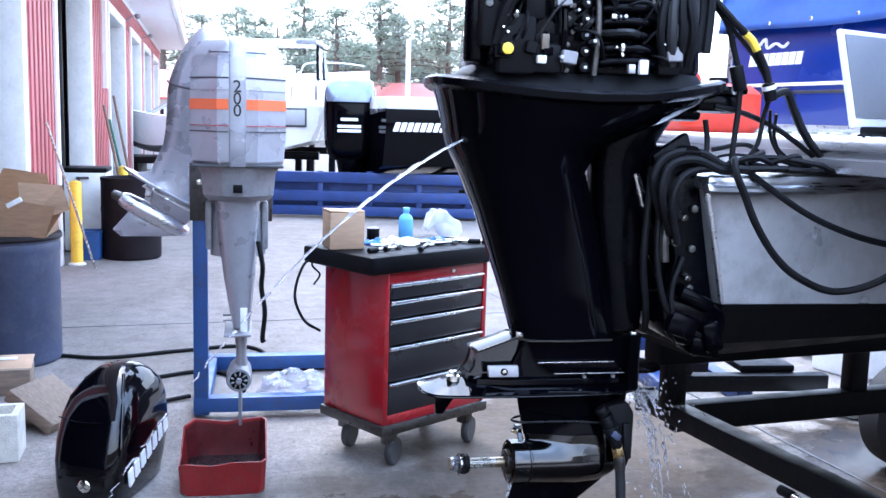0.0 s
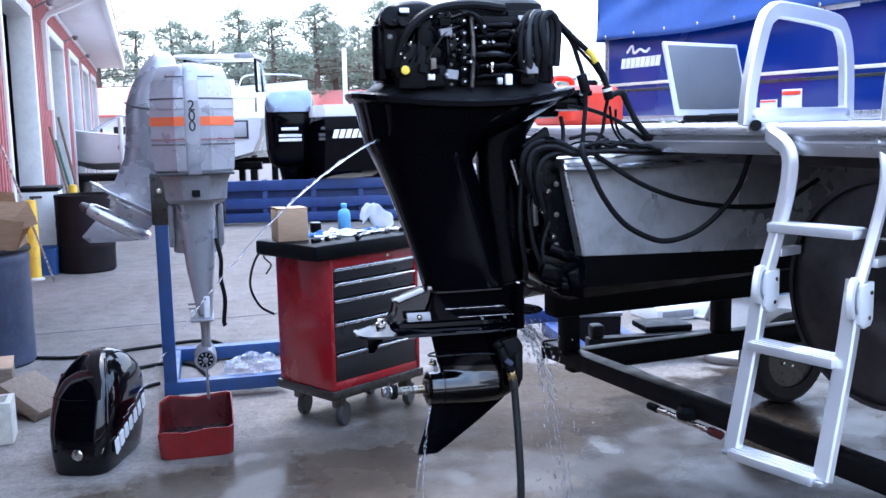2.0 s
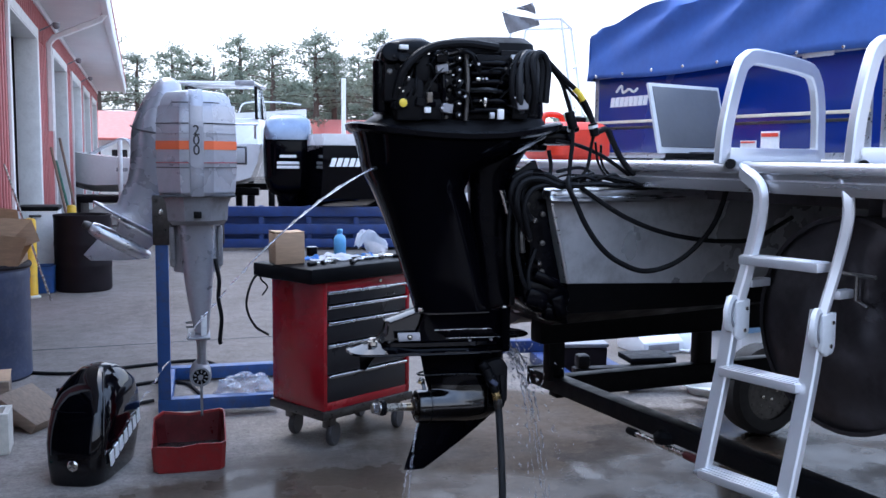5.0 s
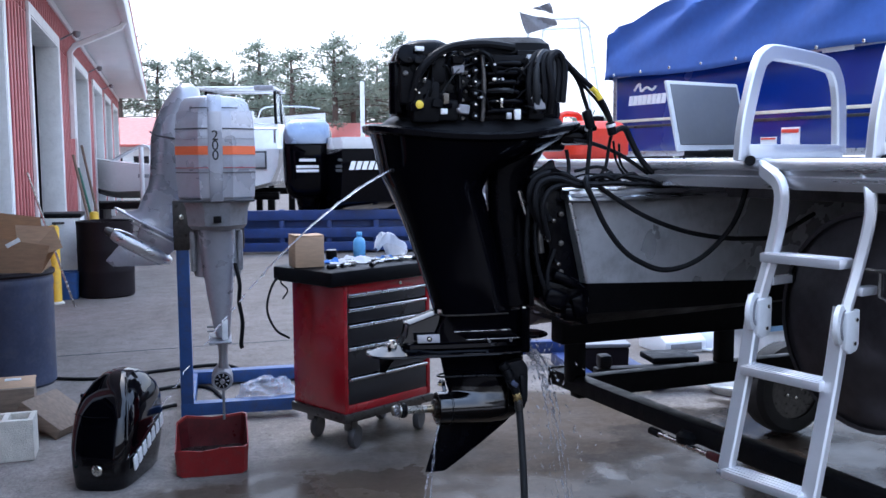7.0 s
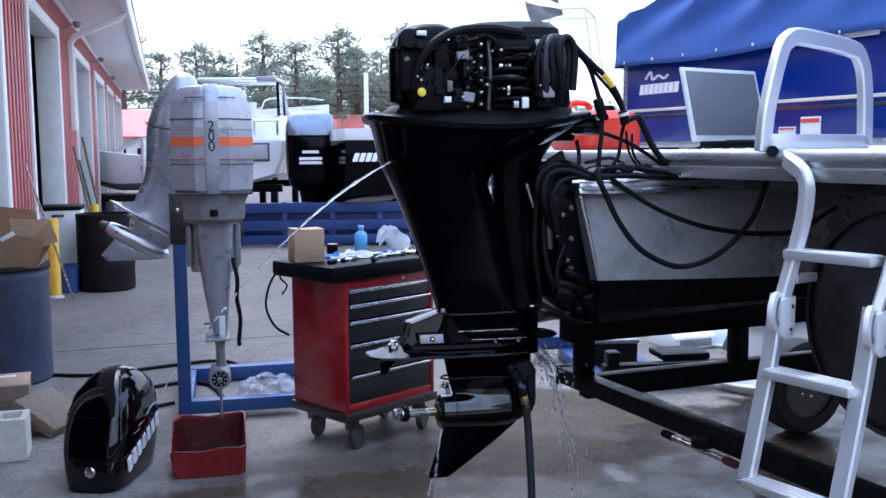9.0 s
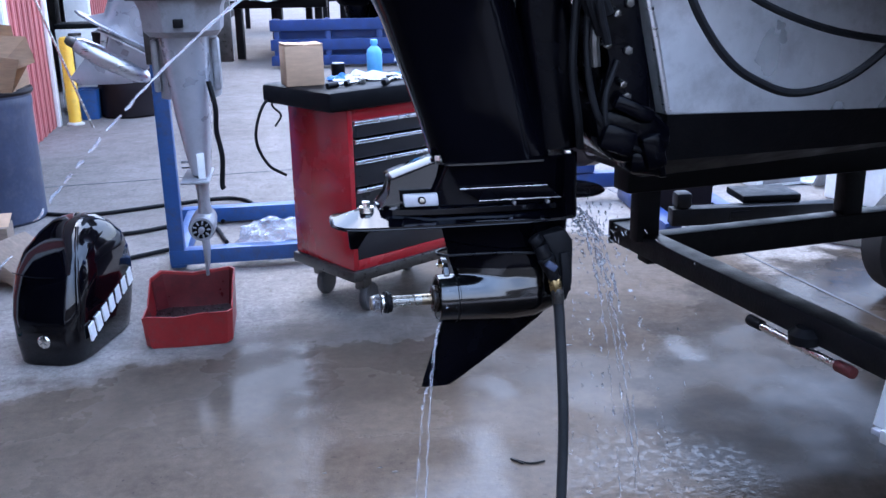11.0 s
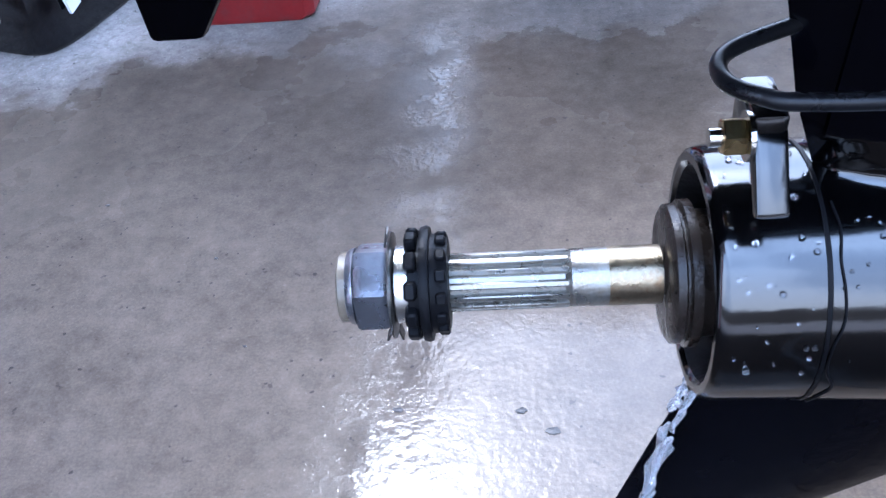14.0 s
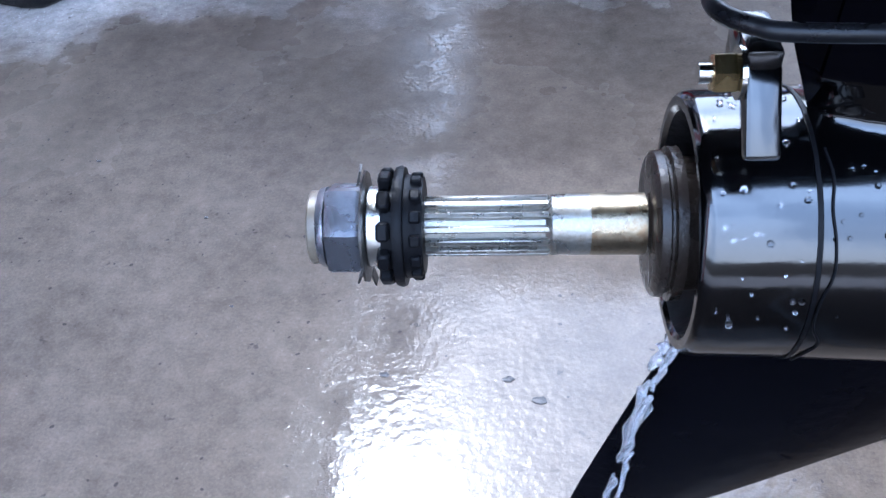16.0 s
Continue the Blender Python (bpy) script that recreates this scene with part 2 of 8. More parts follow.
    r = maths("MULTIPLY", r, maths("SUBTRACT", 1.0, maths("MULTIPLY", shine, 0.70)))
    Lk.new(r, b.inputs["Roughness"])
    h = maths("MULTIPLY", maths("ADD", fine, maths("MULTIPLY", speck, 0.4)), maths("SUBTRACT", 1.0, maths("ADD", maths("MULTIPLY", puddle, 0.08), maths("MULTIPLY", damp, 0.90))))
    ripple = maths("MULTIPLY", maths("ADD", maths("MULTIPLY", noise_node(17, 3, 0.5), 0.55), maths("MULTIPLY", noise_node(85, 3, 0.55), 0.30)), puddle)
    h = maths("ADD", h, ripple)
    h = maths("ADD", h, maths("MULTIPLY", maths("MULTIPLY", noise_node(40, 3, 0.5), splash), 0.8))
    bp = N.new("ShaderNodeBump")
    bp.inputs["Strength"].default_value, bp.inputs["Distance"].default_value = 0.35, 0.006
    Lk.new(h, bp.inputs["Height"])
    Lk.new(bp.outputs["Normal"], b.inputs["Normal"])
    return m


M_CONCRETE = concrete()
M_BLACK = mat("gloss_black_paint", (0.0010, 0.0010, 0.0021), 0.07, ior=1.21, coat=0.0, var=0.3, bump=0.008, scale=9, rough_var=0.03)
M_GLOSS = mat("polished_black_enamel", (0.0010, 0.0010, 0.0021), 0.08, ior=1.38, var=0.3, bump=0.006, scale=9, rough_var=0.03)
M_SHAFT_RUST = mat("rust_stained_steel", (0.27, 0.225, 0.155), 0.34, metal=1, var=0.25, bump=0.06, scale=50, dirt=(0.16, 0.08, 0.03), dirt_amount=0.8)
M_NUT = mat("dull_blued_steel", (0.30, 0.31, 0.35), 0.3, metal=0.9, var=0.15, bump=0.04, scale=60, dirt=(0.12, 0.09, 0.06), dirt_amount=0.4)
M_RING = mat("oily_brown_steel", (0.018, 0.013, 0.010), 0.28, ior=1.35, metal=0.1, var=0.35, bump=0.1, scale=60)
M_TUB_INNER = mat("dark_red_inner_plastic", (0.075, 0.008, 0.010), 0.35, var=0.3, bump=0.05, scale=12, dirt=(0.022, 0.006, 0.006), dirt_amount=0.6)
M_OIL = mat("dark_oil_residue", (0.012, 0.004, 0.004), 0.3, var=0.4, bump=0.05, scale=25)
M_WET_GLOSS = mat("wet_polished_black_enamel", (0.0006, 0.0006, 0.0009), 0.12, ior=1.70, var=0.3, bump=0.014, scale=9, rough_var=0.06)
M_COWL = mat("cowl_black_enamel", (0.0010, 0.0010, 0.0021), 0.06, ior=1.48, var=0.3, bump=0.006, scale=9, rough_var=0.02)
M_BLACK_SATIN = mat("satin_black_casting", (0.0010, 0.0010, 0.0021), 0.24, ior=1.18, var=0.3, bump=0.06, scale=14)
M_BLACK_MATT = mat("matt_black_plastic", (0.005, 0.005, 0.006), 0.45, ior=1.19, var=0.3, bump=0.1, scale=20)
M_RUBBER = mat("black_rubber", (0.007, 0.007, 0.008), 0.55, ior=1.22, var=0.3, bump=0.12, scale=25)
M_HOSE = mat("dark_grey_hose", (0.020, 0.021, 0.023), 0.42, ior=1.35, var=0.25, bump=0.08, scale=30)
M_STEEL = mat("bright_steel", (0.62, 0.61, 0.58), 0.24, metal=1, var=0.12, bump=0.05, scale=40, dirt=(0.25, 0.16, 0.08), dirt_amount=0.35)
M_NYLON = mat("dirty_brown_nylon", (0.13, 0.105, 0.075), 0.35, var=0.3, bump=0.06, scale=60)
M_SHAFT = mat("wet_worn_shaft_steel", (0.27, 0.26, 0.235), 0.32, metal=0.85, var=0.2, bump=0.10, scale=70, dirt=(0.20, 0.14, 0.08), dirt_amount=0.5, rough_var=0.12)
M_CHROME = mat("zinc_plated_bolt", (0.7, 0.68, 0.62), 0.2, metal=1, var=0.1, bump=0.03, scale=60)
M_BRASS = mat("yellow_zinc_nut", (0.55, 0.42, 0.2), 0.3, metal=1, var=0.2, bump=0.05, scale=60)
M_DARKSTEEL = mat("oily_dark_steel", (0.09, 0.085, 0.08), 0.35, metal=0.8, var=0.3, bump=0.1, scale=40)
M_WIRE = mat("black_oxide_wire", (0.006, 0.006, 0.007), 0.3, ior=1.3, var=0.2, bump=0.04, scale=60)
M_ALU = mat("brushed_aluminium", (0.62, 0.63, 0.66), 0.33, metal=1, var=0.08, bump=0.04, scale=8, stretch=(1, 12, 12))
M_DECK_EDGE = mat("anodised_deck_edge", (0.55, 0.55, 0.57), 0.30, metal=0.8, var=0.05, bump=0.01, scale=5, dirt=(0.4, 0.39, 0.38), dirt_amount=0.2, stretch=(3, 0.4, 3))
M_ALU_PAINT = mat("dull_aluminium_sheet", (0.47, 0.48, 0.51), 0.42, metal=0.85, var=0.1, bump=0.02, scale=3, dirt=(0.2, 0.19, 0.19), dirt_amount=0.3)
# also used on the pod's keel to put its shade into the colour
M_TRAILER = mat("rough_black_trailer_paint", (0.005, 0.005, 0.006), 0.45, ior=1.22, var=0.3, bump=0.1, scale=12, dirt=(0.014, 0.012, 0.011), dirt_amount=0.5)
# darkness doubles as shade on the channels and risers under the deck
M_PONTOON = mat("weathered_shaded_aluminium", (0.082, 0.075, 0.079), 0.34, metal=0.9, var=0.2, bump=0.03, scale=4, dirt=(0.035, 0.028, 0.028), dirt_amount=0.6)
M_RED_DULL = mat("dirty_red_rubber", (0.07, 0.009, 0.009), 0.5, var=0.2, bump=0.05, scale=20, dirt=(0.02, 0.012, 0.012), dirt_amount=0.7)
M_PALE_BLUE = mat("pale_blue_vinyl", (0.22, 0.40, 0.62), 0.4, var=0.15, bump=0.05, scale=8)
M_POD = mat("dull_pod_aluminium", (0.66, 0.66, 0.68), 0.30, metal=0.55, var=0.12, bump=0.02, scale=3, dirt=(0.16, 0.15, 0.15), dirt_amount=0.4)
M_WHITE_RAIL = mat("white_powder_coat", (0.64, 0.65, 0.66), 0.35, var=0.06, bump=0.02, scale=12, dirt=(0.45, 0.44, 0.42), dirt_amount=0.25)
M_LADDER = mat("satin_white_aluminium", (0.74, 0.75, 0.78), 0.36, metal=0.7, var=0.03, bump=0.0, scale=9, rough_var=0.03)
M_WHITE = mat("white_paint", (0.82, 0.82, 0.81), 0.5, var=0.08, bump=0.03, scale=4, dirt=(0.42, 0.4, 0.38), dirt_amount=0.25)
M_GELCOAT = mat("white_gelcoat", (0.82, 0.83, 0.84), 0.25, var=0.05, bump=0.01, scale=2, coat=0.3)
M_GREY_MOTOR = mat("silver_grey_enamel", (0.40, 0.405, 0.45), 0.30, metal=0.45, var=0.08, bump=0.02, scale=7, coat=0.2, dirt=(0.22, 0.22, 0.23), dirt_amount=0.3)
M_GREY_DARK = mat("darker_grey_enamel", (0.27, 0.27, 0.29), 0.42, metal=0.2, var=0.12, bump=0.04, scale=9, dirt=(0.1, 0.09, 0.08), dirt_amount=0.5)
M_ORANGE_STRIPE = mat("orange_decal", (0.85, 0.16, 0.05), 0.35, var=0.06, bump=0.01)
M_SEAM = mat("seam_shadow_rubber", (0.05, 0.05, 0.055), 0.6, bump=0)
M_BLUE_STEEL = mat("blue_painted_steel", (0.022, 0.072, 0.23), 0.42, var=0.2, bump=0.05, scale=9, dirt=(0.06, 0.055, 0.06), dirt_amount=0.6)
M_RED_CHEST = mat("red_enamel", (0.34, 0.010, 0.017), 0.25, var=0.08, bump=0.012, scale=5, coat=0.3, dirt=(0.16, 0.012, 0.014), dirt_amount=0.25)
M_DRAWER = mat("dark_grey_drawer_enamel", (0.017, 0.017, 0.020), 0.34, var=0.2, bump=0.02, scale=8)
M_CASTER = mat("worn_dark_caster_rubber", (0.05, 0.048, 0.05), 0.6, var=0.3, bump=0.1, scale=30)
M_TRIM = mat("polished_drawer_pull", (0.75, 0.75, 0.76), 0.25, metal=0.9, var=0.06, bump=0.01)
M_RED_PLASTIC = mat("red_bucket_plastic", (0.22, 0.013, 0.014), 0.4, var=0.15, bump=0.04, scale=10, dirt=(0.12, 0.05, 0.05), dirt_amount=0.6)
M_RED_TANK = mat("bright_red_fuel_tank_plastic", (0.75, 0.05, 0.02), 0.38, var=0.1, bump=0.04, scale=9)
M_ORANGE = mat("orange_bucket_plastic", (0.85, 0.13, 0.03), 0.42, var=0.1, bump=0.03)
M_CARD = mat("corrugated_cardboard", (0.46, 0.305, 0.19), 0.85, var=0.15, bump=0.08, scale=12, stretch=(1, 1, 6))
M_DRUM = mat("faded_blue_black_drum_plastic", (0.035, 0.045, 0.085), 0.42, var=0.25, bump=0.05, scale=5, dirt=(0.12, 0.12, 0.14), dirt_amount=0.35)
M_DRUM_BLACK = mat("black_drum_plastic", (0.011, 0.008, 0.010), 0.5, ior=1.25, var=0.25, bump=0.05, scale=6)
M_YELLOW = mat("safety_yellow_paint", (0.75, 0.46, 0.03), 0.5, var=0.12, bump=0.04, dirt=(0.25, 0.17, 0.05), dirt_amount=0.4)
M_SIDING = mat("faded_barn_red_siding", (0.50, 0.17, 0.165), 0.48, var=0.12, bump=0.03, scale=1.5, dirt=(0.5, 0.27, 0.25), dirt_amount=0.4, stretch=(1, 1, 0.25))
M_BLOCK = mat("concrete_block", (0.60, 0.58, 0.51), 0.95, var=0.15, bump=0.5, scale=14, bump_scale=120)
M_WOOD = mat("weathered_timber", (0.20, 0.15, 0.11), 0.85, var=0.3, bump=0.2, scale=8, stretch=(1, 8, 8))
M_CANVAS = mat("royal_blue_canvas", (0.05, 0.115, 0.37), 0.8, var=0.15, bump=0.06, scale=4, bump_scale=500)
M_FENCE = mat("royal_blue_fence_panel", (0.004, 0.022, 0.19), 0.22, var=0.08, bump=0.01, scale=2, coat=0.3)
M_NAVY = mat("navy_painted_steel", (0.016, 0.040, 0.155), 0.45, var=0.25, bump=0.05, scale=6, dirt=(0.04, 0.04, 0.05), dirt_amount=0.5)
# the sky's reflection on a black scoop, put into the base colour
M_SCOOP = mat("sky_reflection_cowl_panel", (0.20, 0.24, 0.32), 0.18, metal=0.6, var=0.15, bump=0.01, scale=4)
M_ANODE = mat("dull_zinc_anode", (0.42, 0.41, 0.43), 0.5, metal=0.3, var=0.12, bump=0.05, scale=40)
M_CREAM = mat("cream_pinstripe", (0.72, 0.66, 0.52), 0.4, bump=0)
M_LETTER = mat("white_lettering", (0.85, 0.85, 0.85), 0.4, var=0.03, bump=0)
M_LETTER_BLACK = mat("black_lettering", (0.01, 0.01, 0.012), 0.4, bump=0)
M_SCREEN = mat("grey_reflecting_screen", (0.15, 0.155, 0.165), 0.4, var=0.08, bump=0.0)
M_BLUE_BOTTLE = mat("light_blue_bottle_plastic", (0.16, 0.42, 0.72), 0.35, bump=0.01)
M_PAPER = mat("white_rag_paper", (0.75, 0.76, 0.8), 0.8, var=0.1, bump=0.1)
M_BLUE_RAG = mat("blue_shop_towel", (0.10, 0.25, 0.60), 0.9, var=0.15, bump=0.2)
M_PLASTIC_FILM = mat("clear_plastic_film", (0.42, 0.47, 0.58), 0.10, var=0.3, bump=0.35, scale=16, alpha=0.40, coat=0.6)
M_GREEN_HOSE = mat("green_garden_hose", (0.02, 0.12, 0.08), 0.4, var=0.15, bump=0.02)
M_TYRE = mat("tyre_rubber", (0.02, 0.02, 0.021), 0.75, var=0.25, bump=0.2, scale=20)
M_BARK = mat("pine_bark", (0.10, 0.075, 0.06), 0.95, var=0.3, bump=0.4, scale=5)
M_LEAF = mat("pine_needles", (0.17, 0.19, 0.145), 0.8, var=0.5, scale=0.6, bump=0)
M_WET_FLECK = mat("soaked_dark_fleck", (0.045, 0.042, 0.042), 0.3, ior=1.3, var=0.3, bump=0.1, scale=40)
M_DARKROOM = mat("darkened_workshop_wall", (0.06, 0.055, 0.055), 0.8, var=0.3, scale=2)
M_YELLOW_CAP = mat("yellow_cap_plastic", (0.85, 0.62, 0.05), 0.4, bump=0)
M_GREY_LABEL = mat("grey_paper_label", (0.42, 0.43, 0.45), 0.5, var=0.2, scale=60, bump=0)
M_STICKER = mat("white_sticker", (0.8, 0.8, 0.79), 0.4, bump=0)
M_STICKER_RED = mat("red_sticker_band", (0.7, 0.06, 0.03), 0.4, bump=0)
M_ROOF_RED = mat("red_metal_roof", (0.45, 0.10, 0.08), 0.5, var=0.1, bump=0.02)
M_SHED = mat("dark_added_wall_boards", (0.07, 0.06, 0.05), 0.85, var=0.3, bump=0.1, scale=1.5)
M_SOFFIT = mat("white_soffit", (0.87, 0.86, 0.85), 0.6, var=0.05, bump=0.01, scale=2)


_lt = M_LEAF.node_tree
_tl = _lt.nodes.new("ShaderNodeBsdfTranslucent")
_tl.inputs["Color"].default_value = (0.26, 0.30, 0.23, 1)
_mx = _lt.nodes.new("ShaderNodeMixShader")
_mx.inputs["Fac"].default_value = 0.55
_lt.links.new(_lt.nodes["Principled BSDF"].outputs["BSDF"], _mx.inputs[1])
_lt.links.new(_tl.outputs["BSDF"], _mx.inputs[2])
_lt.links.new(_mx.outputs["Shader"], _lt.nodes["Material Output"].inputs["Surface"])


def water_mat():
    m = bpy.data.materials.new("running_water")
    m.use_nodes = True
    b = m.node_tree.nodes["Principled BSDF"]
    b.inputs["Base Color"].default_value = (0.93, 0.95, 1, 1)
    b.inputs["Roughness"].default_value = 0.06
    b.inputs["IOR"].default_value = 1.33
    b.inputs["Transmission Weight"].default_value = 0.88
    return m


def glass_mat():
    m = bpy.data.materials.new("window_glass")
    m.use_nodes = True
    b = m.node_tree.nodes["Principled BSDF"]
    b.inputs["Base Color"].default_value = (0.8, 0.88, 0.9, 1)
    b.inputs["Roughness"].default_value = 0.03
    b.inputs["Alpha"].default_value = 0.35
    return m


M_WATER, M_GLASS = water_mat(), glass_mat()
M_DROP = water_mat()
M_DROP.name = "clear_water_bead"
M_DROP.node_tree.nodes["Principled BSDF"].inputs["Transmission Weight"].default_value = 1.0


# ---- building helpers ----
PLACE = {}


def thing(name, label, category, loc=(0, 0, 0), rz=0, group="", kind=""):
    ob = new(name)
    ob.empty_display_size = 0.1
    m = pose(*loc, 0, 0, rz)
    ob.matrix_world = m
    PLACE[ob.name] = m
    return tagged(ob, label, category, group, kind)


def part(name, bm, material, parent, label="", smooth=38, world=False):
    """One mesh under a thing or a part. world: the bmesh is in world coordinates."""
    if world:
        bm.transform(PLACE[parent.name].inverted())
    ob = new(name, mesh_of(name, bm, material, smooth))
    ob.parent = parent
    PLACE[ob.name] = PLACE[parent.name]
    if label:
        tagged(ob, label)
    return ob


def mesh_of(name, bm, material, smooth=38):
    bmesh.ops.recalc_face_normals(bm, faces=bm.faces[:])
    me = bpy.data.meshes.new(name)
    if smooth:
        for f in bm.faces:
            f.smooth = True
    bm.to_mesh(me)
    bm.free()
    if smooth:
        me.set_sharp_from_angle(angle=radians(smooth))
    me.materials.append(material)
    return me


def lone(name, bm, material, label, category, group="", kind="", smooth=38):
    """A thing of one mesh, in world coordinates."""
    return tagged(new(name, mesh_of(name, bm, material, smooth)), label, category, group, kind)


def B():
    return bmesh.new()


def merge(bm, other):
    me = bpy.data.meshes.new("tmp")
    other.to_mesh(me)
    other.free()
    bm.from_mesh(me)
    bpy.data.meshes.remove(me)


def box(bm, c, s, bevel=0.0, m=None, seg=2, taper=None):
    """A box of centre c and size s; taper: (x, y) scale of the top face."""
    t = B()
    bmesh.ops.create_cube(t, size=1)
    if taper:
        for v in t.verts:
            if v.co.z > 0:
                v.co.x *= taper[0]
                v.co.y *= taper[1]
    bmesh.ops.scale(t, vec=s, verts=t.verts)
    if bevel:
        bmesh.ops.bevel(t, geom=t.edges[:], offset=bevel, segments=seg, affect="EDGES", profile=0.5)
    t.transform(Matrix.Translation(c) @ (m or Matrix()))
    merge(bm, t)
    return bm


def cyl(bm, p0, p1, r0, r1=None, seg=20, bevel=0.0):
    r1 = r0 if r1 is None else r1
    p0, p1 = Vector(p0), Vector(p1)
    d = p1 - p0
    t = B()
    bmesh.ops.create_cone(t, cap_ends=True, segments=seg, radius1=r0, radius2=r1, depth=d.length)
    if bevel:
        es = [e for e in t.edges if abs(e.verts[0].co.z - e.verts[1].co.z) < 1e-6]
        bmesh.ops.bevel(t, geom=es, offset=bevel, segments=2, affect="EDGES", profile=0.5)
    t.transform(Matrix.Translation((p0 + p1) / 2) @ d.to_track_quat("Z", "Y").to_matrix().to_4x4())
    merge(bm, t)
    return bm


def spline(pts, n=8):
    """Catmull-Rom through the points."""
    P = [Vector(p) for p in pts]
    P = [2 * P[0] - P[1]] + P + [2 * P[-1] - P[-2]]
    out = []
    for i in range(1, len(P) - 2):
        for k in range(n):
            t = k / n
            a, b, c, d = P[i - 1], P[i], P[i + 1], P[i + 2]
            out.append(0.5 * ((2 * b) + (c - a) * t + (2 * a - 5 * b + 4 * c - d) * t * t + (3 * b - a - 3 * c + d) * t ** 3))
    out.append(P[-2])
    return out


def tube(bm, pts, r, seg=8, n=8, smooth=True, square=None, radii=None):
    """A round tube (or a bar of size square=(w, h)) along a path."""
    path = spline(pts, n) if smooth else [Vector(p) for p in pts]
    rings = []
    up = None
    for i, p in enumerate(path):
        d = (path[min(i + 1, len(path) - 1)] - path[max(i - 1, 0)]).normalized()
        if up is None:
            up = Vector((0, 0, 1)) if abs(d.z) < 0.9 else Vector((0, 1, 0))
        side = d.cross(up).normalized()
        up = side.cross(d).normalized()
        ring = []
        if square:
            w, h = square[0] / 2, square[1] / 2
            c = min(w, h) * 0.35
            prof = [(-w + c, -h), (w - c, -h), (w, -h + c), (w, h - c), (w - c, h), (-w + c, h), (-w, h - c), (-w, -h + c)]
        else:
            rr = r if radii is None else radii[min(len(radii) - 1, int(i * len(radii) / len(path)))]
            prof = [(rr * math.cos(a), rr * math.sin(a)) for a in (2 * math.pi * k / seg for k in range(seg))]
        for x, y in prof:
            ring.append(bm.verts.new(p + side * x + up * y))
        rings.append(ring)
    for a, b in zip(rings, rings[1:]):
        for k in range(len(a)):
            bm.faces.new((a[k], a[(k + 1) % len(a)], b[(k + 1) % len(a)], b[k]))
    bm.faces.new(rings[0][::-1])
    bm.faces.new(rings[-1])
    return bm


def loft(bm, rings, cap0=True, cap1=True):
    vs = [[bm.verts.new(p) for p in r] for r in rings]
    n = len(vs[0])
    for a, b in zip(vs, vs[1:]):
        for k in range(n):
            bm.faces.new((a[k], a[(k + 1) % n], b[(k + 1) % n], b[k]))
    if cap0:
        bm.faces.new(vs[0][::-1])
    if cap1:
        bm.faces.new(vs[-1])
    return bm


def oval(x0, x1, y0, y1, z, k=2.6, n=28, tilt=0.0):
    """A superellipse ring at height z; tilt raises it along x."""
    cx, cy, a, b = (x0 + x1) / 2, (y0 + y1) / 2, (x1 - x0) / 2, (y1 - y0) / 2
    out = []
    for i in range(n):
        t = 2 * math.pi * i / n
        c, s = math.cos(t), math.sin(t)
        x = cx + a * math.copysign(abs(c) ** (2 / k), c)
        y = cy + b * math.copysign(abs(s) ** (2 / k), s)
        out.append((x, y, z + tilt * (x - cx)))
    return out


def lathe(bm, prof, seg=24, m=None, cap=True):
    """Turns (radius, height) pairs round z."""
    rings = [[Vector((r * math.cos(2 * math.pi * k / seg), r * math.sin(2 * math.pi * k / seg), z)) for k in range(seg)] for r, z in prof]
    t = B()
    loft(t, rings, cap, cap)
    if m:
        t.transform(m)
    merge(bm, t)
    return bm


def slab(bm, poly, d, m=None, bevel=0.0):
    """Extrudes a polygon of (x, z) points by d along y (centred)."""
    t = B()
    f = t.faces.new([t.verts.new((x, -d / 2, z)) for x, z in poly])
    r = bmesh.ops.extrude_face_region(t, geom=[f])
    bmesh.ops.translate(t, vec=(0, d, 0), verts=[v for v in r["geom"] if isinstance(v, bmesh.types.BMVert)])
    bmesh.ops.recalc_face_normals(t, faces=t.faces[:])
    if bevel:
        bmesh.ops.bevel(t, geom=t.edges[:], offset=bevel, segments=2, affect="EDGES", profile=0.5)
    if m:
        t.transform(m)
    merge(bm, t)
    return bm


def hexnut(bm, p0, p1, r):
    return cyl(bm, p0, p1, r, seg=6, bevel=r * 0.12)


def words(name, text, size, material, parent, m, label="", extrude=0.001, shear=0.0, space=1.0, bold=0.0, align="CENTER"):
    """Raised lettering in the plane of m (x along the line, y up), in the parent's coordinates."""
    cu = bpy.data.curves.new(name, "FONT")
    cu.body, cu.size, cu.extrude, cu.shear, cu.space_character, cu.offset = text, size, extrude, shear, space, bold
    cu.align_x, cu.align_y, cu.resolution_u = align, "CENTER", 3
    tmp = new("tmp_text", cu)
    bpy.context.view_layer.update()
    me = bpy.data.meshes.new_from_object(tmp.evaluated_get(bpy.context.evaluated_depsgraph_get()))
    bpy.data.objects.remove(tmp)
    me.transform(m)
    me.materials.clear()
    me.materials.append(material)
    ob = new(name, me)
    ob.parent = parent
    PLACE[ob.name] = PLACE[parent.name]
    return tagged(ob, label) if label else ob


def plane_m(origin, right, up):
    """A matrix with x along right, y along up, z out of the surface."""
    r = Vector(right).normalized()
    u = Vector(up)
    u = (u - r * u.dot(r)).normalized()
    n = r.cross(u)
    m = Matrix((r, u, n)).transposed().to_4x4()
    return Matrix.Translation(origin) @ m


RND = random.Random(7)

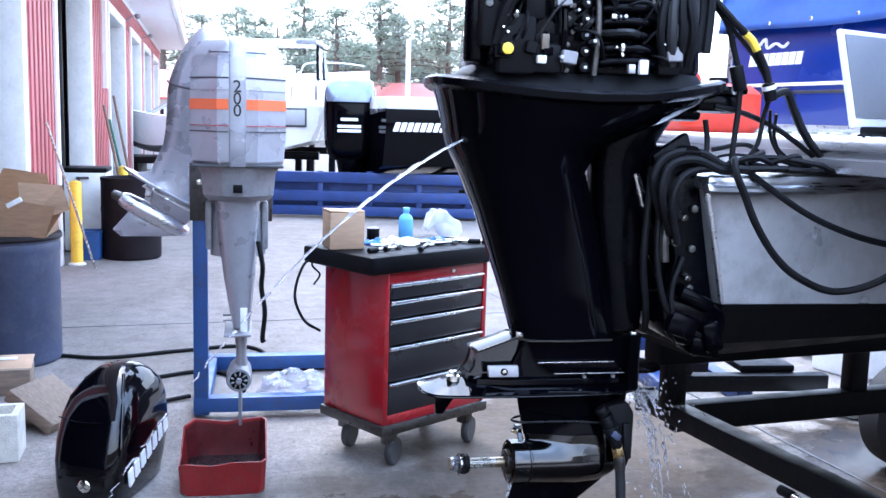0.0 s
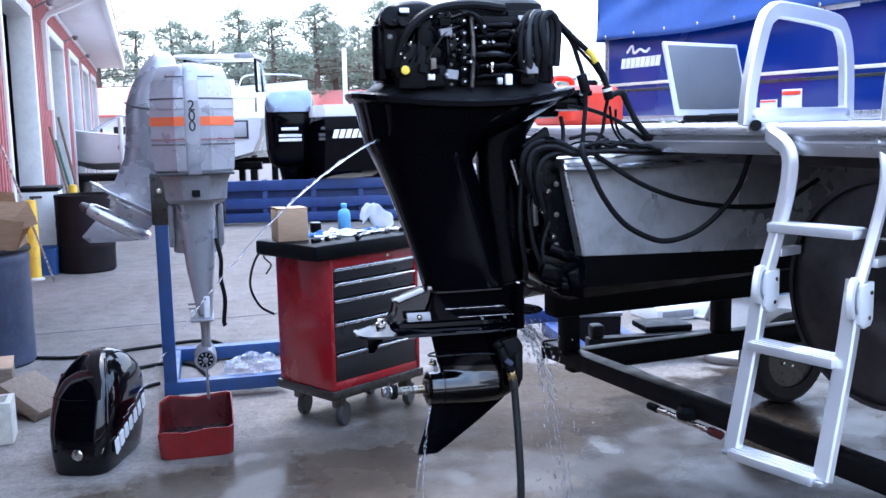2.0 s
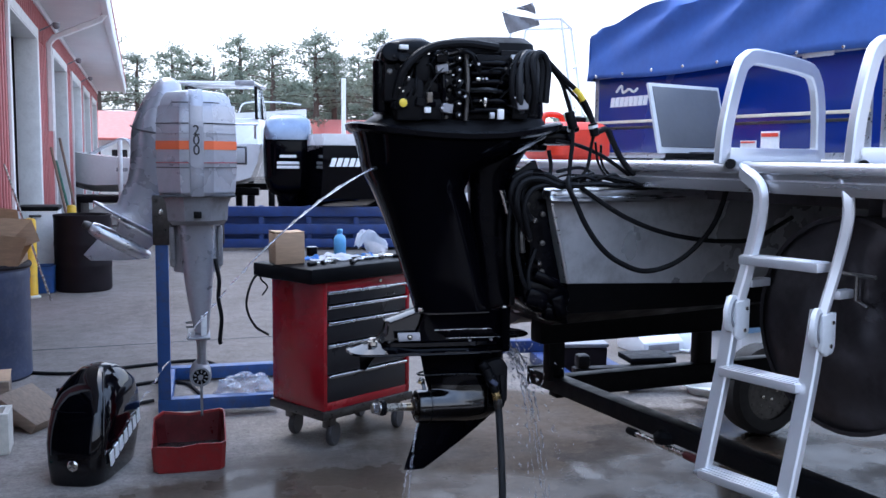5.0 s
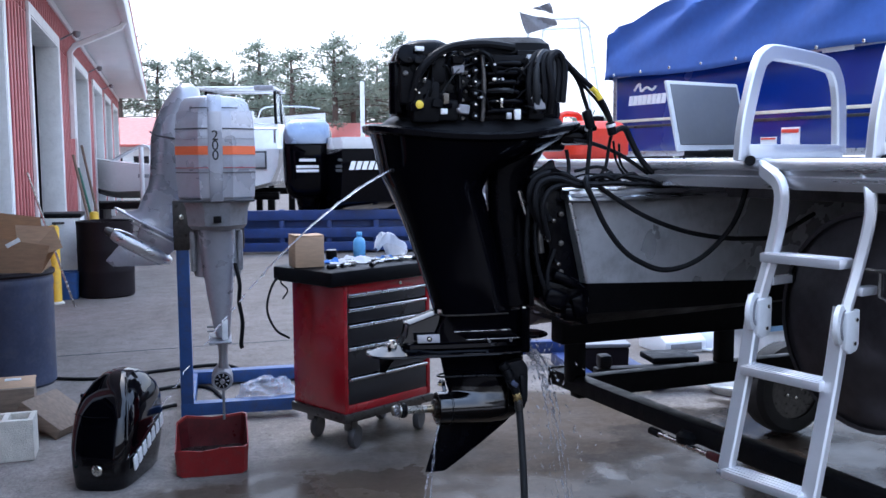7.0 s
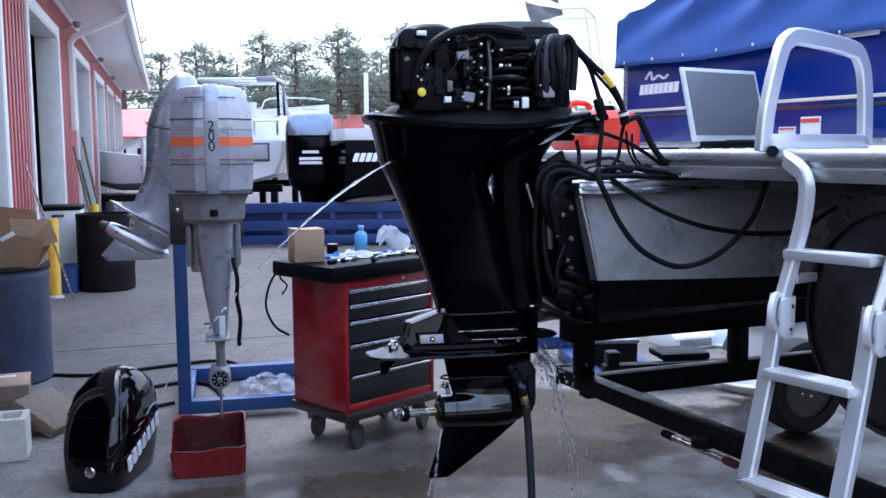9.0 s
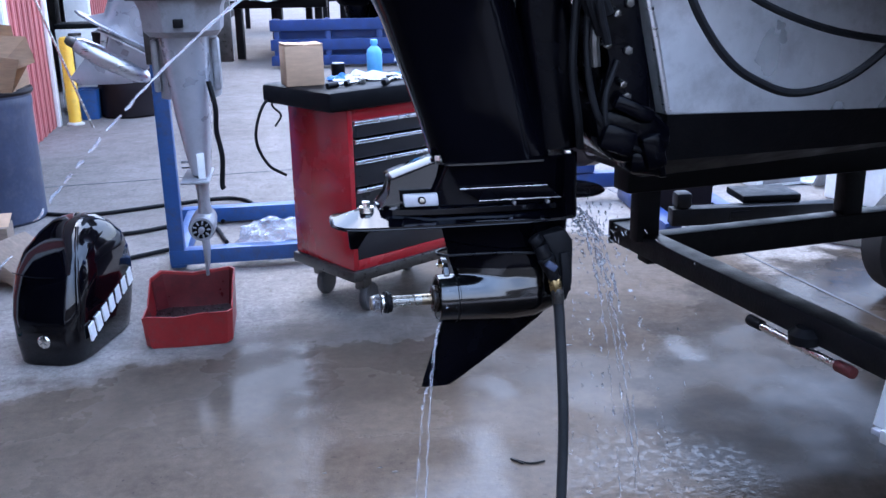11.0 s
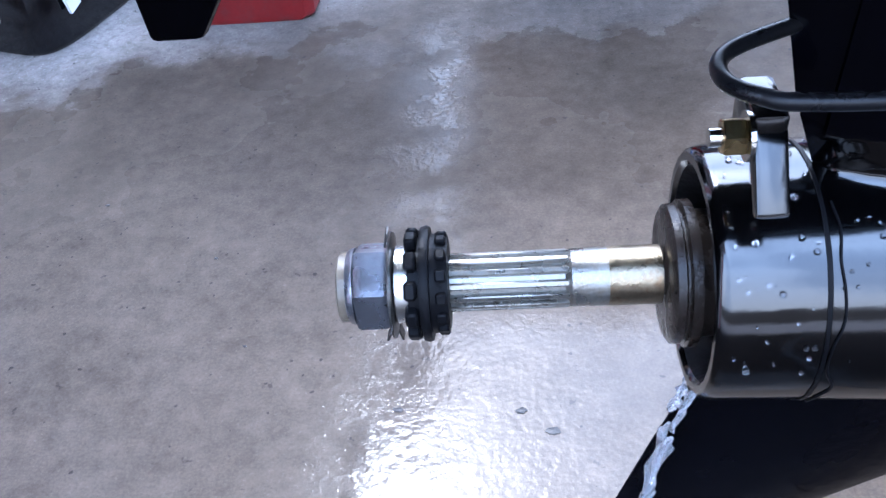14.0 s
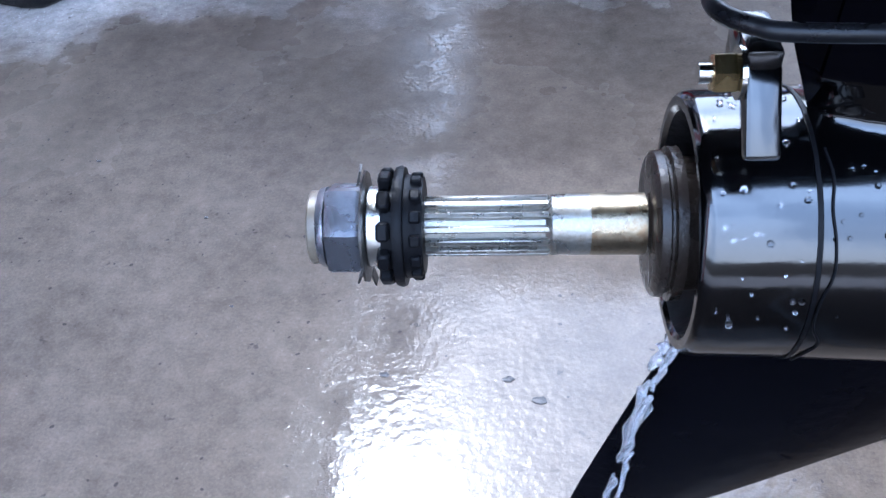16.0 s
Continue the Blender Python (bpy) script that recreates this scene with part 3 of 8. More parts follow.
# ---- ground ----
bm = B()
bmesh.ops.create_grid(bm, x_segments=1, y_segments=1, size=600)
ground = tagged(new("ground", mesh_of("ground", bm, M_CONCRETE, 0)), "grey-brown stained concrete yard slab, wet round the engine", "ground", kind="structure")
bm = B()
for (x0, y0), (x1, y1) in (((2.62, 5.6), (3.05, 2.3)), ((-2.2, 7.15), (9.0, 8.3)), ((2.62, 5.6), (1.9, 11.0))):
    d = Vector((x1 - x0, y1 - y0, 0))
    box(bm, ((x0 + x1) / 2, (y0 + y1) / 2, 0.0015), (d.length, 0.014, 0.003), m=Matrix.Rotation(math.atan2(d.y, d.x), 4, "Z"))
tagged(new("expansion_joint", mesh_of("expansion_joint", bm, M_SEAM, 0)), "dark tar-filled joints across the concrete slab", "joint", kind="structure")

# ---- workshop building along the yard ----
WALL_A = 93.35
shop = thing("workshop_building", "long barn-red metal workshop with white door frames and eave", "building", (-1.396, 0.022, 0), WALL_A, kind="structure")
HEAD, EAVE = 3.22, 3.78
# the first doorway is unseen, added so the cowl reflects a dark interior
OPEN = [(0.7, 3.7), (4.4, 8.37), (10.3, 13.29), (15.9, 18.9), (20.6, 23.6), (25.0, 28.0), (29.6, 32.6)]
T = 0.16


def siding(a0, a1, z0, z1):
    bm = B()
    box(bm, ((a0 + a1) / 2, T / 2, (z0 + z1) / 2), (a1 - a0, T, z1 - z0))
    n = max(1, int((a1 - a0) / 0.229))
    for i in range(n + 1):
        a = a0 + 0.05 + i * 0.229
        if a < a1 - 0.03:
            box(bm, (a, -0.011, (z0 + z1) / 2), (0.055, 0.024, z1 - z0 - 0.004), 0.008, seg=1)
            for k in (0.075, 0.15):
                if a + k < a1 - 0.03:
                    box(bm, (a + k, -0.003, (z0 + z1) / 2), (0.022, 0.008, z1 - z0 - 0.004), 0.002, seg=1)
    return part("siding_panel", bm, M_SIDING, shop)


edges = [0.2] + [v for o in OPEN for v in o] + [34.2]
for a0, a1 in zip(edges[0::2], edges[1::2]):
    siding(a0, a1, 0, HEAD)
for a0, a1 in OPEN:
    siding(a0, a1, HEAD, EAVE)
for a0, a1 in zip(edges[0::2], edges[1::2]):
    siding(a0, a1, HEAD + 0.002, EAVE)
for a0, a1 in OPEN:
    fr = B()
    for a in (a0, a1):
        box(fr, (a + (0.06 if a == a1 else -0.06), -0.03, HEAD / 2), (0.14, 0.035, HEAD), 0.004)
        box(fr, (a + (-0.012 if a == a1 else 0.012), 0.11, HEAD / 2), (0.03, 0.30, HEAD), 0.004)
    box(fr, ((a0 + a1) / 2, -0.031, HEAD + 0.06), (a1 - a0 + 0.26, 0.035, 0.13), 0.004)
    box(fr, ((a0 + a1) / 2, 0.11, HEAD - 0.012), (a1 - a0 - 0.05, 0.30, 0.03), 0.004)
    part("door_frame", fr, M_WHITE, shop, "white-painted door frame")
    tr = B()
    for a in (a0 + 0.09, a1 - 0.09):
        box(tr, (a, 0.33, 1.55), (0.05, 0.05, 3.1), 0.005)
    box(tr, ((a0 + a1) / 2, 0.45, HEAD - 0.12), (a1 - a0 - 0.1, 0.06, 0.22), 0.01)
    part("door_track", tr, M_DARKSTEEL, shop, "dark steel track of the raised door")
bm = B()
box(bm, (17.25, -0.42, EAVE + 0.03), (34.1, 0.90, 0.05), 0.004)
part("soffit", bm, M_SOFFIT, shop, "white soffit boards under the eave")
bm = B()
slab(bm, [(-0.96, EAVE - 0.05), (-0.86, EAVE - 0.05), (-0.86, EAVE + 0.14), (-0.99, EAVE + 0.14)], 34.3, pose(17.25, 0, 0, 0, 0, 0) @ Matrix(((0, 1, 0, 0), (1, 0, 0, 0), (0, 0, 1, 0), (0, 0, 0, 1))), 0.008)
part("gutter", bm, M_SOFFIT, shop, "white metal gutter along the eave")
bm = B()
box(bm, (17.25, -0.02, EAVE - 0.06), (34.0, 0.05, 0.09), 0.004)
part("frieze_trim", bm, M_WHITE, shop, "white trim board below the soffit")
bm = B()
slab(bm, [(-1.0, EAVE + 0.15), (5.2, EAVE + 1.7), (5.2, EAVE + 1.78), (-1.0, EAVE + 0.22)], 34.3, pose(17.25, 0, 0) @ Matrix(((0, 1, 0, 0), (1, 0, 0, 0), (0, 0, 1, 0), (0, 0, 0, 1))))
part("roof", bm, M_ROOF_RED, shop, "red metal roof")
bm = B()
tube(bm, [(14.55, -0.90, EAVE - 0.03), (14.55, -0.84, EAVE - 0.12), (14.55, -0.16, EAVE - 0.42), (14.55, -0.09, EAVE - 0.52), (14.55, -0.09, 1.95)], 0.05, smooth=False, square=(0.10, 0.085))
part("downspout", bm, M_WHITE, shop, "white downspout elbowed back to the wall")
for a in (9.2, 14.0, 19.5, 24.3):
    bm = B()
    cyl(bm, (a, 0, 3.38), (a, -0.22, 3.50), 0.012, seg=8)
    lathe(bm, [(0.02, 0), (0.05, 0.03), (0.055, 0.09), (0.01, 0.1)], 12, pose(a, -0.24, 3.42))
    part("wall_lamp", bm, M_GREY_DARK, shop, "small weathered wall lamp")
# the unlit interior is put into these walls' dark colour
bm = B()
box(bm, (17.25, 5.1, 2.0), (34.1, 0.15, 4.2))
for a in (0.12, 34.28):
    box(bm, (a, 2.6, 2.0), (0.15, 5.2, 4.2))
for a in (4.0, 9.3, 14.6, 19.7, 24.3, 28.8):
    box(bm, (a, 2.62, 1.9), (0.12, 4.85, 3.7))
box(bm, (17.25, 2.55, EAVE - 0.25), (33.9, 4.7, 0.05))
part("inner_wall", bm, M_DARKROOM, shop, "workshop walls and ceiling, coloured dark to read as unlit")


def shelf_rack(a, y, w):
    rk = thing("shelf_rack", "dark steel rack crowded with parts inside the workshop", "shelf", tuple(PLACE[shop.name] @ Vector((a, y, 0))), WALL_A, group="racks in the workshop")
    for x in (-w / 2, w / 2):
        for yy in (-0.22, 0.22):
            part("post", box(B(), (x, yy, 1.0), (0.05, 0.05, 2.0), 0.005), M_DARKSTEEL, rk)
    for z in (0.3, 0.9, 1.5, 1.95):
        part("shelf", box(B(), (0, 0, z), (w, 0.46, 0.04), 0.005), M_DARKSTEEL, rk)
        for i in range(7):
            h = RND.uniform(0.08, 0.4)
            part("stored_box", box(B(), (-w / 2 + 0.12 + i * (w - 0.2) / 6, RND.uniform(-0.06, 0.06), z + 0.022 + h / 2), (RND.uniform(0.1, 0.2), 0.25, h), 0.015), RND.choice([M_GREY_DARK, M_BLACK_MATT, M_DRUM]), rk, "dark engine part or box")


shelf_rack(8.2, 1.6, 1.6)
shelf_rack(6.2, 2.4, 1.8)
shelf_rack(12.4, 1.7, 1.5)

# ---- unseen plain walls added to close the yard; the south one darkens reflections ----
bm = B()
box(bm, (4.0, -16.0, 1.9), (44, 0.25, 3.8))
tagged(new("wall_south", mesh_of("wall_south", bm, M_SHED, 0)), "plain unseen wall added behind the yard for dark reflections", "wall", kind="structure")
bm = B()
box(bm, (34.0, 4.0, 1.9), (0.25, 30, 3.8))
tagged(new("wall_east", mesh_of("wall_east", bm, M_SHED, 0)), "plain dark timber shed wall beside the yard", "wall", kind="structure")

# ---- far low building ----
fb = thing("far_red_building", "low pale building with a faded red roof beyond the yard", "building", (-9, 46, 0), 4)
part("wall", box(B(), (0, 3, 1.2), (16, 6, 2.4)), M_WHITE, fb)
bm = B()
slab(bm, [(-0.6, 2.35), (3, 3.75), (6.6, 2.35), (6.6, 2.25), (-0.6, 2.25)], 17, Matrix(((0, 1, 0, 0), (1, 0, 0, 0), (0, 0, 1, 0), (0, 0, 0, 1))))
part("roof", bm, M_ROOF_RED, fb, "faded red metal roof")
for x in (4.2, 5.4, 6.6, 7.5):
    w = part("window", box(B(), (x, -0.02, 1.3), (0.7, 0.06, 1.0), 0.01), M_DRUM_BLACK, fb)
copy_thing(fb, pose(14, 52, 0, 0, 0, -8))


# ---- pine trees behind the yard ----
def pine(seed, h):
    r = random.Random(seed)
    t = thing("pine_tree", "tall pine with a bare trunk and ragged dark green crown", "tree", group="pines behind the yard")
    bm = B()
    lean = r.uniform(-0.4, 0.4)
    tube(bm, [(0, 0, 0), (lean * 0.3, 0, h * 0.4), (lean, 0.1, h * 0.75), (lean * 1.1, 0, h * 0.98)], 0.2, seg=8, n=5, radii=[0.24, 0.2, 0.17, 0.12, 0.06])
    tips = []
    for i in range(26):
        z = h * r.uniform(0.42, 0.97)
        a = r.uniform(0, 6.28)
        ln = (1.05 - z / h) * 3.2 + 0.7
        ln *= r.uniform(0.6, 1.2)
        p0 = Vector((lean * z / h, 0, z))
        p1 = p0 + Vector((math.cos(a) * ln, math.sin(a) * ln, r.uniform(0.0, 0.5)))
        tube(bm, [p0, (p0 + p1) / 2 + Vector((0, 0, 0.08)), p1], 0.03, seg=4, n=2)
        tips.append((p0, p1))
    part("trunk", bm, M_BARK, t, "grey-brown bark trunk and limbs")
    bm = B()
    for p0, p1 in tips:
        for k in range(r.randint(3, 6)):
            c = p0.lerp(p1, r.uniform(0.35, 1.08)) + Vector((r.gauss(0, 0.2), r.gauss(0, 0.2), r.gauss(0.1, 0.15)))
            s = r.uniform(0.22, 0.5)
            for q in range(16):
                v = Vector((r.gauss(0, 1), r.gauss(0, 1), r.gauss(0, 0.6)))
                o = c + v * s * 0.55
                d = Vector((r.gauss(0, 1), r.gauss(0, 1), r.gauss(0.4, 0.7))).normalized() * r.uniform(0.14, 0.30)
                w = d.orthogonal().normalized() * r.uniform(0.04, 0.09)
                bm.faces.new([bm.verts.new(o - w), bm.verts.new(o + w), bm.verts.new(o + d)])
    part("crown", bm, M_LEAF, t, "ragged needle clumps", smooth=0)
    return t


_pines = [pine(11, 9.0), pine(12, 8.2), pine(13, 7.3)]
_spots = [(-5.6, 58), (-3.6, 62), (0.9, 57), (2.6, 60), (4.2, 55), (5.4, 61), (6.9, 56), (8.3, 58), (9.6, 62), (10.8, 55), (12.4, 59), (13.9, 64), (-1.6, 66), (3.4, 68), (7.6, 68), (11.6, 69), (-0.4, 63), (6.2, 63), (9.0, 66), (4.8, 65), (11.9, 63)]
for i, (x, y) in enumerate(_spots):
    m = pose(x, y, -0.4, 0, 0, i * 57)
    if i < 3:
        _pines[i].matrix_world = m
    else:
        copy_thing(_pines[i % 3], m)
bm = B()
_r = random.Random(5)
for i in range(6500):
    x, y = _r.uniform(-14, 45), _r.uniform(62, 72)
    top = 2.6 + 2.2 * max(0.0, min(1.0, (x - 2.0) / 3.0))
    o = Vector((x, y, _r.uniform(0, top) + 1.2 * noise.noise((x * 0.25, 0, 3))))
    d = Vector((_r.gauss(0, 1), _r.gauss(0, 1), _r.gauss(0.3, 0.8))).normalized() * _r.uniform(0.3, 0.7)
    w = d.orthogonal().normalized() * _r.uniform(0.12, 0.30)
    bm.faces.new([bm.verts.new(o - w), bm.verts.new(o + w), bm.verts.new(o + d)])
lone("undergrowth", bm, M_LEAF, "dark green undergrowth at the foot of the pines", "undergrowth", kind="stuff", smooth=0)


# ---- boats and gear in the yard behind ----
def hull(length, beam, z0, z1, flare=0.18, n=14):
    """A boat hull, stern at x = 0, bow at x = length, keel at z0."""
    rings = []
    for i in range(n + 1):
        t = i / n
        w = beam / 2 * (1 - max(0, (t - 0.45) / 0.55) ** 2.2)
        w = max(w, 0.02)
        k = z0 + (z1 - z0) * 0.55 * max(0, (t - 0.55) / 0.45) ** 2
        sheer = z1 + 0.25 * t * t
        x = length * t
        rings.append([Vector((x, -w, sheer)), Vector((x, -w * (1 - flare * 0.3), sheer * 0.6 + k * 0.4)), Vector((x, -w * (1 - flare), k + 0.28 * (z1 - z0) * (1 - t * 0.3))),
                      Vector((x, 0, k)), Vector((x, w * (1 - flare), k + 0.28 * (z1 - z0) * (1 - t * 0.3))), Vector((x, w * (1 - flare * 0.3), sheer * 0.6 + k * 0.4)), Vector((x, w, sheer))])
    bm = B()
    loft(bm, rings)
    return bm


def bars(name, n, w, h, gap, slant, material, parent, m, d=0.004):
    """Plain slanted blocks in place of a trade name."""
    for i in range(n):
        x = (i - (n - 1) / 2) * (w + gap)
        bm = slab(B(), [(x - w / 2 - slant * h / 2, -h / 2), (x + w / 2 - slant * h / 2, -h / 2), (x + w / 2 + slant * h / 2, h / 2), (x - w / 2 + slant * h / 2, h / 2)], d, Matrix(((1, 0, 0, 0), (0, 0, 1, 0), (0, -1, 0, 0), (0, 0, 0, 1))))
        bm.transform(m)
        part(name, bm, material, parent, "white slanted lettering block", smooth=0)


# blue steel frame lying across the yard
fr = thing("blue_steel_frame", "low blue-painted steel trailer frame across the yard", "trailer frame", (3.4, 14.9, 0), -8)
for z, h in ((0.66, 0.17), (0.36, 0.17), (0.12, 0.15)):
    part("rail", box(B(), (0, 0, z), (6.6, 0.12, h), 0.01), M_NAVY, fr)
for i in range(9):
    part("upright", box(B(), (-3.2 + i * 0.8, 0.03, 0.4), (0.09, 0.13, 0.72), 0.008), M_NAVY, fr)
part("back_panel", box(B(), (0, 0.10, 0.4), (6.5, 0.03, 0.6), 0.004), M_NAVY, fr)
part("rear_rail", box(B(), (0, 1.4, 0.5), (6.6, 0.12, 0.2), 0.01), M_NAVY, fr)


def outboard_simple(name, label, loc, rz, s, paint):
    """A complete outboard seen from astern; x towards the bow, s: scale."""
    o = thing(name, label, "outboard motor", loc, rz)
    bm = B()
    rings = [oval(-0.26, 0.34, -0.20, 0.20, 0.80, 4), oval(-0.33, 0.38, -0.27, 0.27, 0.88, 4), oval(-0.36, 0.39, -0.30, 0.30, 1.05, 4), oval(-0.37, 0.40, -0.31, 0.31, 1.35, 4), oval(-0.34, 0.38, -0.30, 0.30, 1.60, 4),
             oval(-0.26, 0.34, -0.26, 0.26, 1.72, 3.5), oval(-0.10, 0.26, -0.16, 0.16, 1.79, 3)]
    loft(bm, [[Vector(p) * s for p in r] for r in rings])
    cw = part("cowl", bm, paint, o, "glossy black cowl")
    bm = B()
    loft(bm, [[Vector(p) * s for p in r] for r in (oval(-0.405, -0.2, -0.26, 0.26, 1.47, 4), oval(-0.40, -0.2, -0.28, 0.28, 1.56, 4), oval(-0.34, -0.05, -0.27, 0.27, 1.70, 3.5), oval(-0.24, 0.1, -0.2, 0.2, 1.775, 3))])
    part("air_scoop", bm, M_SCOOP, cw, "air scoop with the sky's blue-grey reflection in its colour")
    bm = B()
    loft(bm, [[Vector(p) * s for p in r] for r in (oval(-0.2, 0.25, -0.10, 0.10, 0.1, 3), oval(-0.22, 0.27, -0.12, 0.12, 0.6, 3), oval(-0.28, 0.3, -0.18, 0.18, 0.92, 3))])
    part("midsection", bm, M_BLACK_SATIN, o)
    bm = B()
    box(bm, (-0.18 * s, 0, 0.12 * s), (0.6 * s, 0.3 * s, 0.02 * s), 0.004)
    cyl(bm, (-0.3 * s, 0, -0.1 * s), (0.25 * s, 0, -0.1 * s), 0.06 * s)
    part("gearcase", bm, M_BLACK_SATIN, o)
    bm = B()
    for k, (w, z) in enumerate(((0.2, 1.27), (0.27, 1.19), (0.27, 1.14))):
        box(bm, (-0.372 * s, 0, z * s), (0.014 * s, w * s, 0.035 * s), 0.003)
    part("emblem", bm, M_LETTER, cw, "pale emblem bars")
    return o


outboard_simple("black_outboard", "glossy black outboard on the white boat's transom", (1.55, 15.9, -0.21), 84, 1.42, M_BLACK)

# white walkaround boat behind it
wb = thing("white_motor_boat", "white motor boat with raked windshield on a trailer", "boat", (0.10, 16.3, 0), 78)
part("hull", hull(7.0, 2.0, 0.98, 1.80), M_GELCOAT, wb)
for x in (0.8, 3.6):
    part("cradle_beam", box(B(), (x, 0, 0.93), (0.14, 1.7, 0.14), 0.01), M_TRAILER, wb, "dark cradle beam")
    for y in (-0.7, 0.0, 0.7):
        part("cradle_post", box(B(), (x, y, 0.43), (0.13, 0.13, 0.86), 0.01), M_TRAILER, wb, "dark cradle post")
part("deck_hatch", box(B(), (-0.02, -0.42, 1.60), (0.03, 0.62, 0.26), 0.01), M_GREY_LABEL, wb, "pale grey locker hatch")
part("hatch_gasket", box(B(), (-0.012, -0.42, 1.60), (0.03, 0.68, 0.32), 0.008), M_SEAM, wb, "dark hatch gasket")
part("splash_well", box(B(), (-0.01, 0.25, 1.66), (0.04, 0.40, 0.22), 0.02), M_DRUM_BLACK, wb, "dark splash well opening")
part("hull_stripe", slab(B(), [(0.1, 1.42), (3.8, 1.50), (3.8, 1.60), (0.1, 1.54)], 0.02, pose(0, 1.07, 0), 0.004), M_DRUM, wb, "dark blue hull stripe")
bm = B()
slab(bm, [(1.5, 1.8), (4.4, 1.8), (3.7, 2.2), (2.9, 2.32), (1.6, 2.32)], 1.5, pose(0, 0, 0), 0.06)
part("cabin", bm, M_GELCOAT, wb, "white moulded cabin")
for y in (-0.70, 0.70):
    fr_ = B()
    tube(fr_, [(1.55, y, 2.32), (1.72, y * 0.95, 2.92), (2.55, y * 0.92, 2.92), (3.25, y * 0.9, 2.30), (1.55, y, 2.32)], 0.03, smooth=False, seg=6)
    tube(fr_, [(2.35, y, 2.32), (2.4, y * 0.93, 2.92)], 0.025, smooth=False, seg=6)
    part("window_frame", fr_, M_BLACK_MATT, wb, "dark side window frame")
    part("window_pane", slab(B(), [(1.58, 2.33), (3.2, 2.32), (2.53, 2.90), (1.74, 2.90)], 0.012, pose(0, y * 0.96, 0)), M_GLASS, wb, "clear side pane")
part("rear_bulkhead", box(B(), (1.60, 0.0, 2.40), (0.05, 0.55, 0.30), 0.02), M_GELCOAT, wb, "low white cabin door")
part("hardtop", box(B(), (1.9, 0.0, 2.965), (1.5, 1.5, 0.05), 0.02), M_GELCOAT, wb, "thin white hardtop")
part("deck_light", box(B(), (1.2, -0.55, 2.955), (0.22, 0.36, 0.10), 0.02), M_GREY_DARK, wb, "dark deck light under the hardtop edge")
part("bow_pulpit", slab(B(), [(5.6, 2.0), (7.3, 2.35), (7.35, 2.42), (5.6, 2.15)], 0.5, pose(0, 0, 0), 0.03), M_GELCOAT, wb, "white pointed bow pulpit")
bm = B()
for y in (-0.9, -0.5, 0.5, 0.9):
    cyl(bm, (0.05, y, 1.9), (0.05, y, 2.15), 0.02, seg=8)
tube(bm, [(0.05, -0.95, 2.15), (0.05, 0.95, 2.15)], 0.02, smooth=False, seg=8)
part("stern_rail", bm, M_ALU, wb)

nb = thing("racked_white_boat", "white boat with a pointed bow on a high rack", "boat", (-1.2, 25.4, 0), -4)
part("hull", hull(4.1, 1.7, 1.75, 2.62, 0.12), M_GELCOAT, nb)
part("bow_rail", tube(B(), [(2.3, -0.6, 2.72), (2.5, -0.55, 2.98), (3.4, -0.3, 3.02), (3.95, 0, 2.98)], 0.02, seg=6), M_ALU, nb)
part("windshield", slab(B(), [(0.7, 2.62), (1.7, 2.66), (1.25, 3.02), (0.8, 3.05)], 1.1, None, 0.02), M_DRUM_BLACK, nb, "dark raked windshield")
for x in (0.5, 2.6):
    part("rack_beam", box(B(), (x, 0, 1.70), (0.14, 1.9, 0.14), 0.01), M_TRAILER, nb, "dark rack beam")
    for y in (-0.85, 0.85):
        part("rack_post", box(B(), (x, y, 0.82), (0.12, 0.12, 1.64), 0.01), M_TRAILER, nb, "dark rack post")

rb = thing("black_hull_boat", "black-hulled boat with white gunwale and white name on its side", "boat", (1.78, 15.7, 0), 10)
part("hull", hull(7.5, 2.4, 0.55, 1.78, 0.12), M_BLACK, rb)
bm = hull(7.5, 2.46, 1.66, 1.97, 0.05)
part("gunwale", bm, M_GELCOAT, rb, "white gunwale")
bars("name_block", 9, 0.085, 0.14, 0.025, 0.35, M_LETTER, rb, plane_m((0.62, -1.185, 1.50), (1, 0, 0), (0, 0, 1)))
for x in (1.4, 5.0):
    part("tyre", cyl(B(), (x, -0.7, 0.3), (x, -0.46, 0.3), 0.3, seg=20), M_TYRE, rb, "black trailer tyre")
    part("trailer_beam", box(B(), (x, 0, 0.45), (0.1, 2.0, 0.1), 0.01), M_TRAILER, rb, "dark trailer cross beam")

sb = thing("small_white_boat", "small white cuddy boat near the end of the workshop", "boat", (-0.85, 21.6, 0), 178)
part("hull", hull(2.3, 1.7, 0.75, 1.5, 0.1), M_GELCOAT, sb)
bars("name_block", 4, 0.10, 0.15, 0.035, 0.1, M_GREY_DARK, sb, plane_m((0.6, 0.83, 1.30), (-1, 0, 0), (0, 0, 1)))
bm = B()
box(bm, (1.1, 0, 0.6), (2.4, 1.3, 0.14), 0.02)
for x in (0.5, 1.7):
    box(bm, (x, 0, 0.28), (0.1, 1.2, 0.56), 0.01)
part("cradle", bm, M_DRUM_BLACK, sb, "dark cradle")
bm = B()
for y in (-0.4, 0.4):
    part("bow_rail", tube(B(), [(0.5, y, 1.5), (0.75, y, 1.95), (1.5, y * 0.75, 1.6)], 0.02, seg=6), M_ALU, sb)

sp = thing("white_marker_post", "slim white marker post standing in the yard", "post", (-1.62, 20.4, 0))
part("post", cyl(B(), (0, 0, 0), (0, 0, 1.9), 0.05, seg=12, bevel=0.01), M_WHITE, sp)
copy_thing(sp, pose(4.05, 26, 0) @ Matrix.Diagonal((1.3, 1.3, 2.0, 1)))

